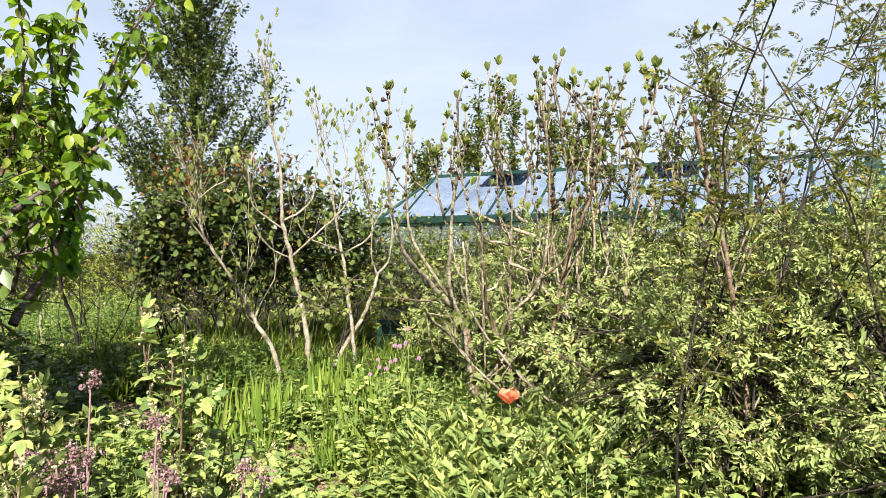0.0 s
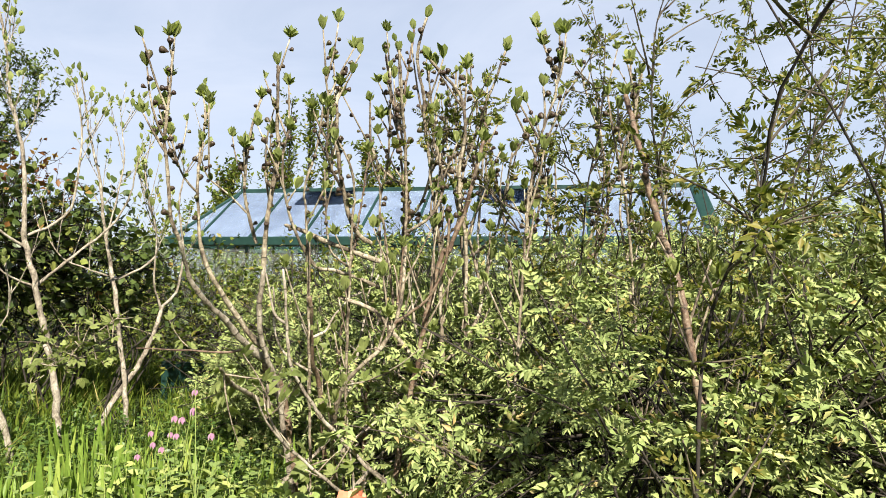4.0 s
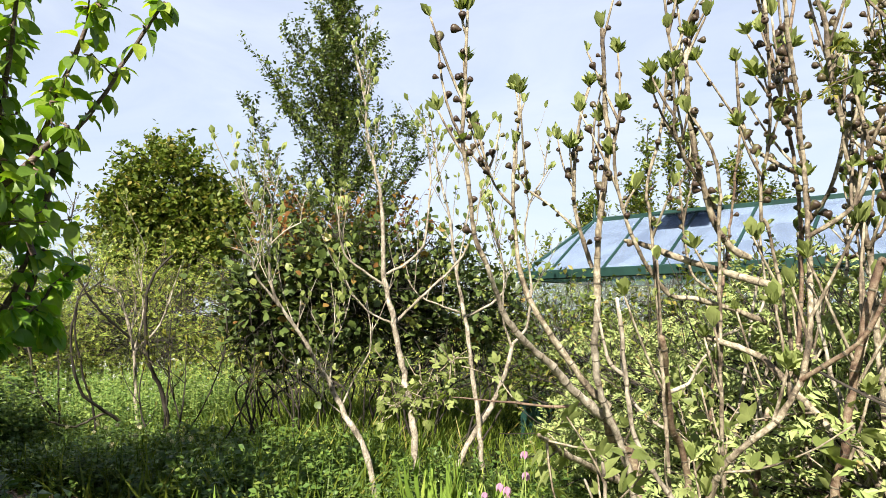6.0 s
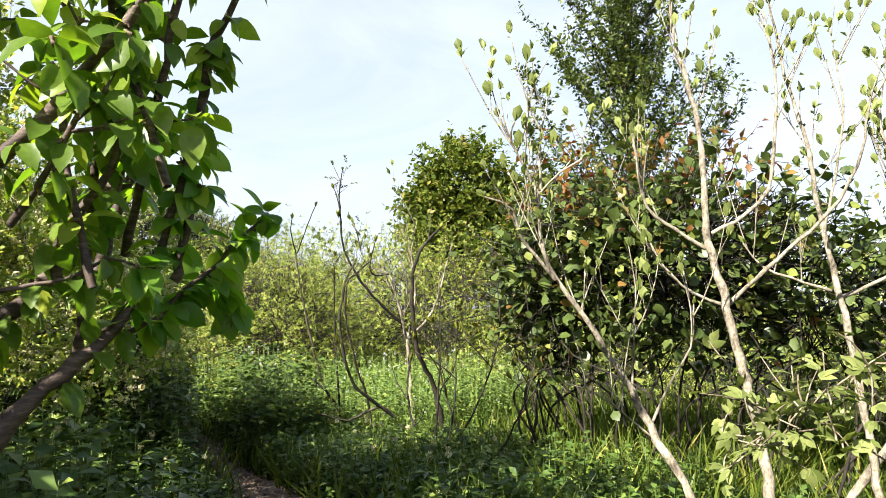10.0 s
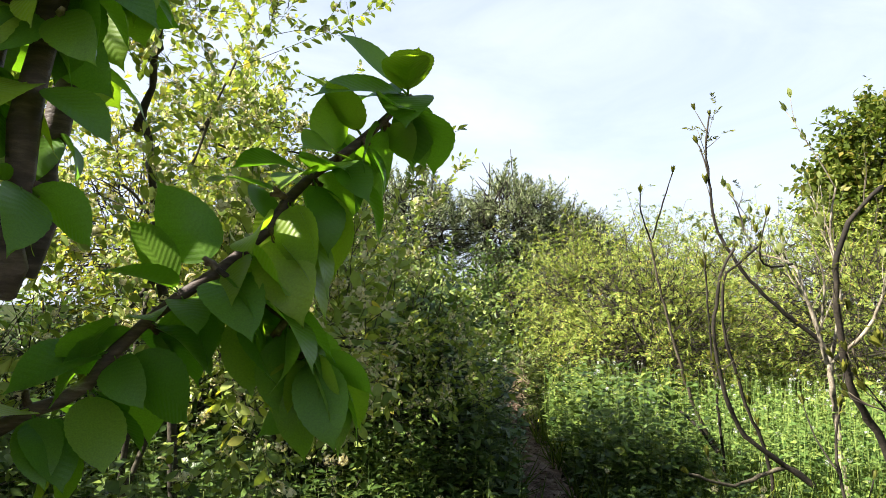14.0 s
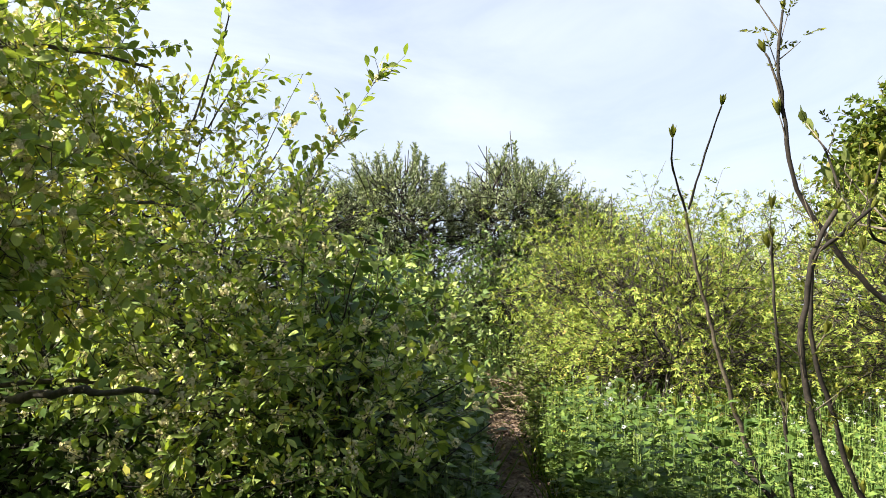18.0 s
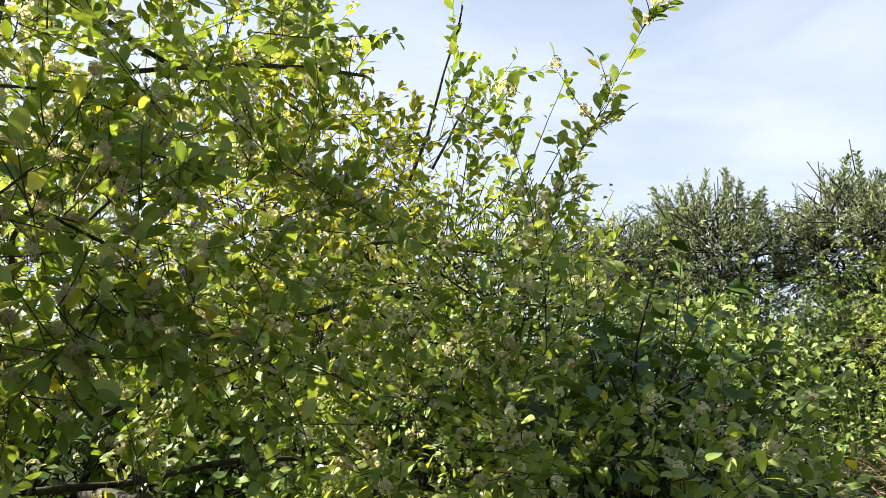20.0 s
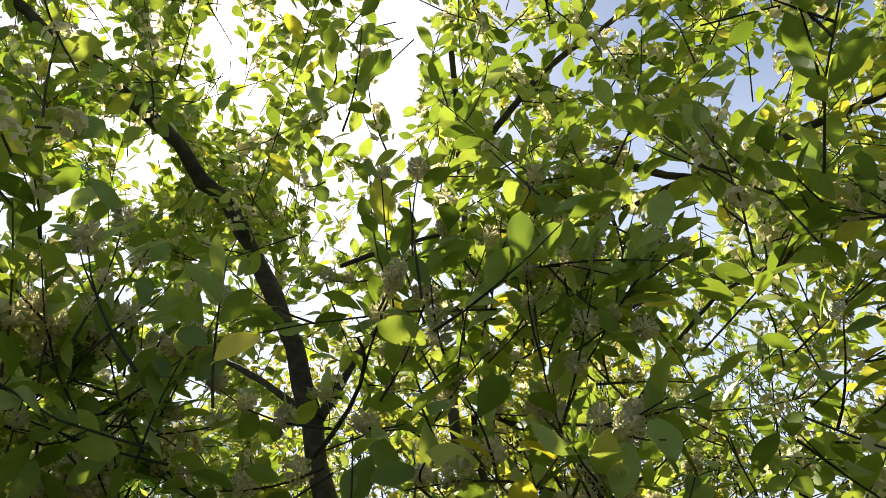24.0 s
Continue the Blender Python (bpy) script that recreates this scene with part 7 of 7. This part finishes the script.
def currant_bush(at, shoots, height, spread, label):
    """Leafy upright shoots hung with short chains of cream flowers."""
    plant = Plant("currant_bush", at, label, "shrub", M_BARK_RED, "flowering currants in the bed")
    z0 = float(ground_height(*at))
    lines = []
    for k in range(shoots):
        a, reach = R.uniform(0, 6.28), spread * R.uniform(0.2, 1.0)
        top = height * R.uniform(0.7, 1.0) if k else height
        tip = (at[0] + math.cos(a) * reach, at[1] + math.sin(a) * reach, z0 + top)
        lines.append(stem(plant, 0.007, 0.0025, (at[0] + R.normal() * 0.04, at[1] + R.normal() * 0.04, z0), (at[0] + math.cos(a) * reach * 0.3, at[1] + math.sin(a) * reach * 0.3, z0 + top * 0.45), (at[0] + math.cos(a) * reach * 0.8, at[1] + math.sin(a) * reach * 0.8, z0 + top * 0.8), tip, name="shoot", sides=5))
    side = plant.finish_twigs(twigs_on(lines, 9, (0.04, 0.14), 0.3, start=0.25), 0.0028, 0.0014, 3)
    plant.leaves("leaves", L_LOBED, leaves_on(side + lines, 0.045, (0.035, 0.068), droop=0.2, start=0.25), M_HERB)
    p = np.array([l[k] for l in side + lines for k in (-1, -2) if R.uniform() < 0.8])
    chain = np.concatenate([p + (0, 0, -0.016 * k) + R.normal(size=p.shape) * 0.006 for k in range(1, 4)])
    g = Geo()
    scatter(g, plain_bloom(10, 2), chain, R.normal(size=chain.shape), R.normal(size=chain.shape), R.uniform(0.014, 0.027, len(chain)))
    part("flower_chains", g, M_BLOOM, plant.ob, "hanging cream flowers", kind="stuff")
    plant.close()


for x, y, n, h, w in ((-0.72, 2.98, 7, 1.15, 0.16), (-1.2, 3.0, 8, 1.0, 0.28), (-1.5, 3.3, 8, 0.95, 0.3), (-1.05, 2.5, 6, 0.8, 0.2), (-0.5, 2.95, 6, 0.62, 0.18), (-1.35, 2.6, 7, 0.9, 0.25), (-0.75, 3.3, 6, 0.6, 0.2), (0.75, 3.9, 6, 0.5, 0.22)):
    currant_bush((x, y), n, h, w, "currant shoots with lobed leaves and hanging cream flowers")



# ---- flowers in the bed ----
def stonecrop(at, height, heads, label):
    ob = thing("stonecrop", (at[0], at[1], float(ground_height(*at))), label, "flower", "dusky pink flower heads")
    z0 = float(ground_height(*at))
    for k in range(heads):
        q, g = Geo(), Geo()
        top = np.array([at[0] + R.normal() * 0.07, at[1] + R.normal() * 0.07, z0 + height * R.uniform(0.75, 1.05)])
        tube(q, rounded_line([(at[0], at[1], z0), tuple((np.array([at[0], at[1], z0]) + top) / 2 + R.normal(size=3) * 0.02), tuple(top)], 0.06), 0.005, 0.003, 5)
        d = unit(R.normal(size=(26, 3)) + (0, 0, 0.35))
        p = top + d * R.uniform(0.008, 0.05, (26, 1)) * (1, 1, 0.9)
        scatter(g, plain_bloom(8, k), p, R.normal(size=(26, 3)), d, R.uniform(0.018, 0.034, 26))
        part("stalk", q, M_MAUVE, ob)
        part("flower_head", g, M_MAUVE, ob, kind="stuff")


for x, y, h, n in ((-0.8, 2.65, 0.95, 1), (-0.87, 2.63, 0.82, 3), (-0.93, 2.53, 0.78, 3), (-0.70, 2.65, 0.82, 3), (-0.6, 2.66, 0.74, 3), (-0.77, 2.55, 0.74, 3), (-0.45, 2.7, 0.68, 2), (-0.84, 2.46, 0.62, 3)):
    stonecrop((x, y), h, n, "stonecrop with dusky pink flower heads")


def poppy(at, top, size, label):
    z0 = float(ground_height(*at))
    ob = thing("poppy", (at[0], at[1], z0), label, "flower", "orange poppies")
    q = Geo()
    tube(q, rounded_line([(at[0], at[1], z0), (at[0] + 0.02, at[1], (z0 + top) / 2), (at[0], at[1] + 0.01, top)], 0.05), 0.004, 0.003, 5)
    part("stalk", q, M_HERB, ob)
    for k in range(5):
        g = Geo()
        petal = leaf_shape(1.1, 3, 0.25, -0.45, 1.3)
        a = k * 1.256 + R.uniform(-0.2, 0.2)
        scatter(g, petal, [(at[0], at[1] + 0.01, top)], [(math.cos(a), math.sin(a), R.uniform(0.3, 1.0))], [(-math.cos(a) * 0.5, -math.sin(a) * 0.5, 1)], size)
        part("petal", g, M_POPPY, ob)


poppy((0.5, 4.17), 0.80, 0.085, "open orange poppy in the green bed")
poppy((1.55, 4.1), 0.5, 0.04, "small red poppy under the feathery shrub")
poppy((2.2, 4.3), 0.42, 0.035, "small red poppy in the shade of the shrub")


def columbine(at, top, label):
    z0 = float(ground_height(*at))
    ob = thing("columbine", (at[0], at[1], z0), label, "flower", "pink columbines")
    for k in range(4):
        q, g = Geo(), Geo()
        p = np.array([at[0] + R.normal() * 0.06, at[1] + R.normal() * 0.06, top - R.uniform(0, 0.22)])
        tube(q, rounded_line([(at[0], at[1], z0), (at[0], at[1], (z0 + p[2]) / 2), tuple(p + (0, 0, 0.02)), tuple(p)], 0.05), 0.003, 0.002, 4)
        a = np.arange(5) * 1.256
        scatter(g, leaf_shape(0.6, 2, 0.3, 0.4), np.repeat(p[None], 5, 0), np.stack([np.cos(a) * 0.7, np.sin(a) * 0.7, np.full(5, -0.7)], -1), np.stack([np.cos(a), np.sin(a), np.full(5, 0.6)], -1), 0.032)
        part("stalk", q, M_HERB, ob)
        part("flower", g, M_PINK, ob)


columbine((-0.18, 5.3), 1.02, "pink columbine with nodding flowers")
columbine((-0.08, 5.05), 1.12, "tall pink columbine before the fig")
columbine((-0.3, 5.6), 0.85, "pink columbine in the grass")


# ---- brushwood, stones and oddments ----
def brush_pile(at, n, spread, label):
    z0 = float(ground_height(*at))
    ob = thing("brushwood", (at[0], at[1], z0), label, "brushwood", kind="stuff")
    g = Geo()
    for k in range(n):
        p = np.array([at[0] + R.normal() * spread, at[1] + R.normal() * spread, z0 + R.uniform(0.02, 0.5)])
        d = unit(R.normal(size=3) * (1, 1, 0.55) + (0, 0, 0.25))
        l = R.uniform(0.3, 0.9)
        tube(g, rounded_line([tuple(p), tuple(p + d * l * 0.5 + R.normal(size=3) * 0.05), tuple(p + d * l + R.normal(size=3) * 0.08)], 0.1), R.uniform(0.003, 0.009), 0.002, 4)
    part("sticks", g, M_DEAD, ob, kind="stuff")


brush_pile((-12.7, 9.85), 320, 0.5, "heap of dry brown brushwood at the path's end")
brush_pile((-10.6, 9.75), 90, 0.35, "dry brown twigs beside the path")
brush_pile((2.1, 3.9), 14, 0.4, "dry fallen twigs under the shrub")


def stone(at, size, material, label, name="stone"):
    z0 = float(ground_height(*at))
    bm = bmesh.new()
    bmesh.ops.create_icosphere(bm, subdivisions=2, radius=1)
    for v in bm.verts:
        k = 1 + 0.25 * noise.noise(v.co * 1.4 + Vector((at[0], at[1], 0)))
        v.co = Vector((v.co.x * size[0] * k, v.co.y * size[1] * k, v.co.z * size[2] * k))
    me = bpy.data.meshes.new(name)
    bm.to_mesh(me)
    bm.free()
    me.materials.append(material)
    ob = new(name, me)
    ob.location = (at[0], at[1], z0 + size[2] * 0.6)
    tagged(ob, label, "stone", "pale stones under the shrubs")


for x, y, s in ((2.5, 4.6, 0.14), (3.4, 5.6, 0.2), (3.7, 5.2, 0.15), (4.2, 6.0, 0.2), (1.6, 5.9, 0.12), (2.2, 6.4, 0.16), (2.9, 6.2, 0.13)):
    stone((x, y), (s, s * 0.8, s * 0.7), M_STONE, "pale rounded stone under the shrubs")


def blue_barrel(at):
    z0 = float(ground_height(*at))
    ob = thing("water_butt", (at[0], at[1], z0), "blue plastic water butt on the lawn", "barrel")
    g = Geo()
    line = np.array([[at[0], at[1], z0 + h] for h in (0.0, 0.06, 0.25, 0.5, 0.75, 0.86, 0.9)])
    tube(g, line, 0.27, 0.27, 20, np.array([0.92, 0.97, 1.0, 1.04, 1.0, 0.97, 0.9]))
    part("body", g, M_BLUE, ob)
    for h in (0.28, 0.62):
        r = Geo()
        tube(r, np.array([[at[0], at[1], z0 + h + k] for k in (-0.02, -0.01, 0.01, 0.02)]), 0.285, 0.285, 20, np.array([0.97, 1.0, 1.0, 0.97]))
        part("rib", r, M_BLUE, ob)
    lid = Geo()
    tube(lid, np.array([[at[0], at[1], z0 + h] for h in (0.88, 0.9, 0.93, 0.945)]), 0.275, 0.275, 20, np.array([0.98, 1.0, 0.98, 0.6]))
    part("lid", lid, M_BLUE, ob)


blue_barrel((-5.6, -0.3))
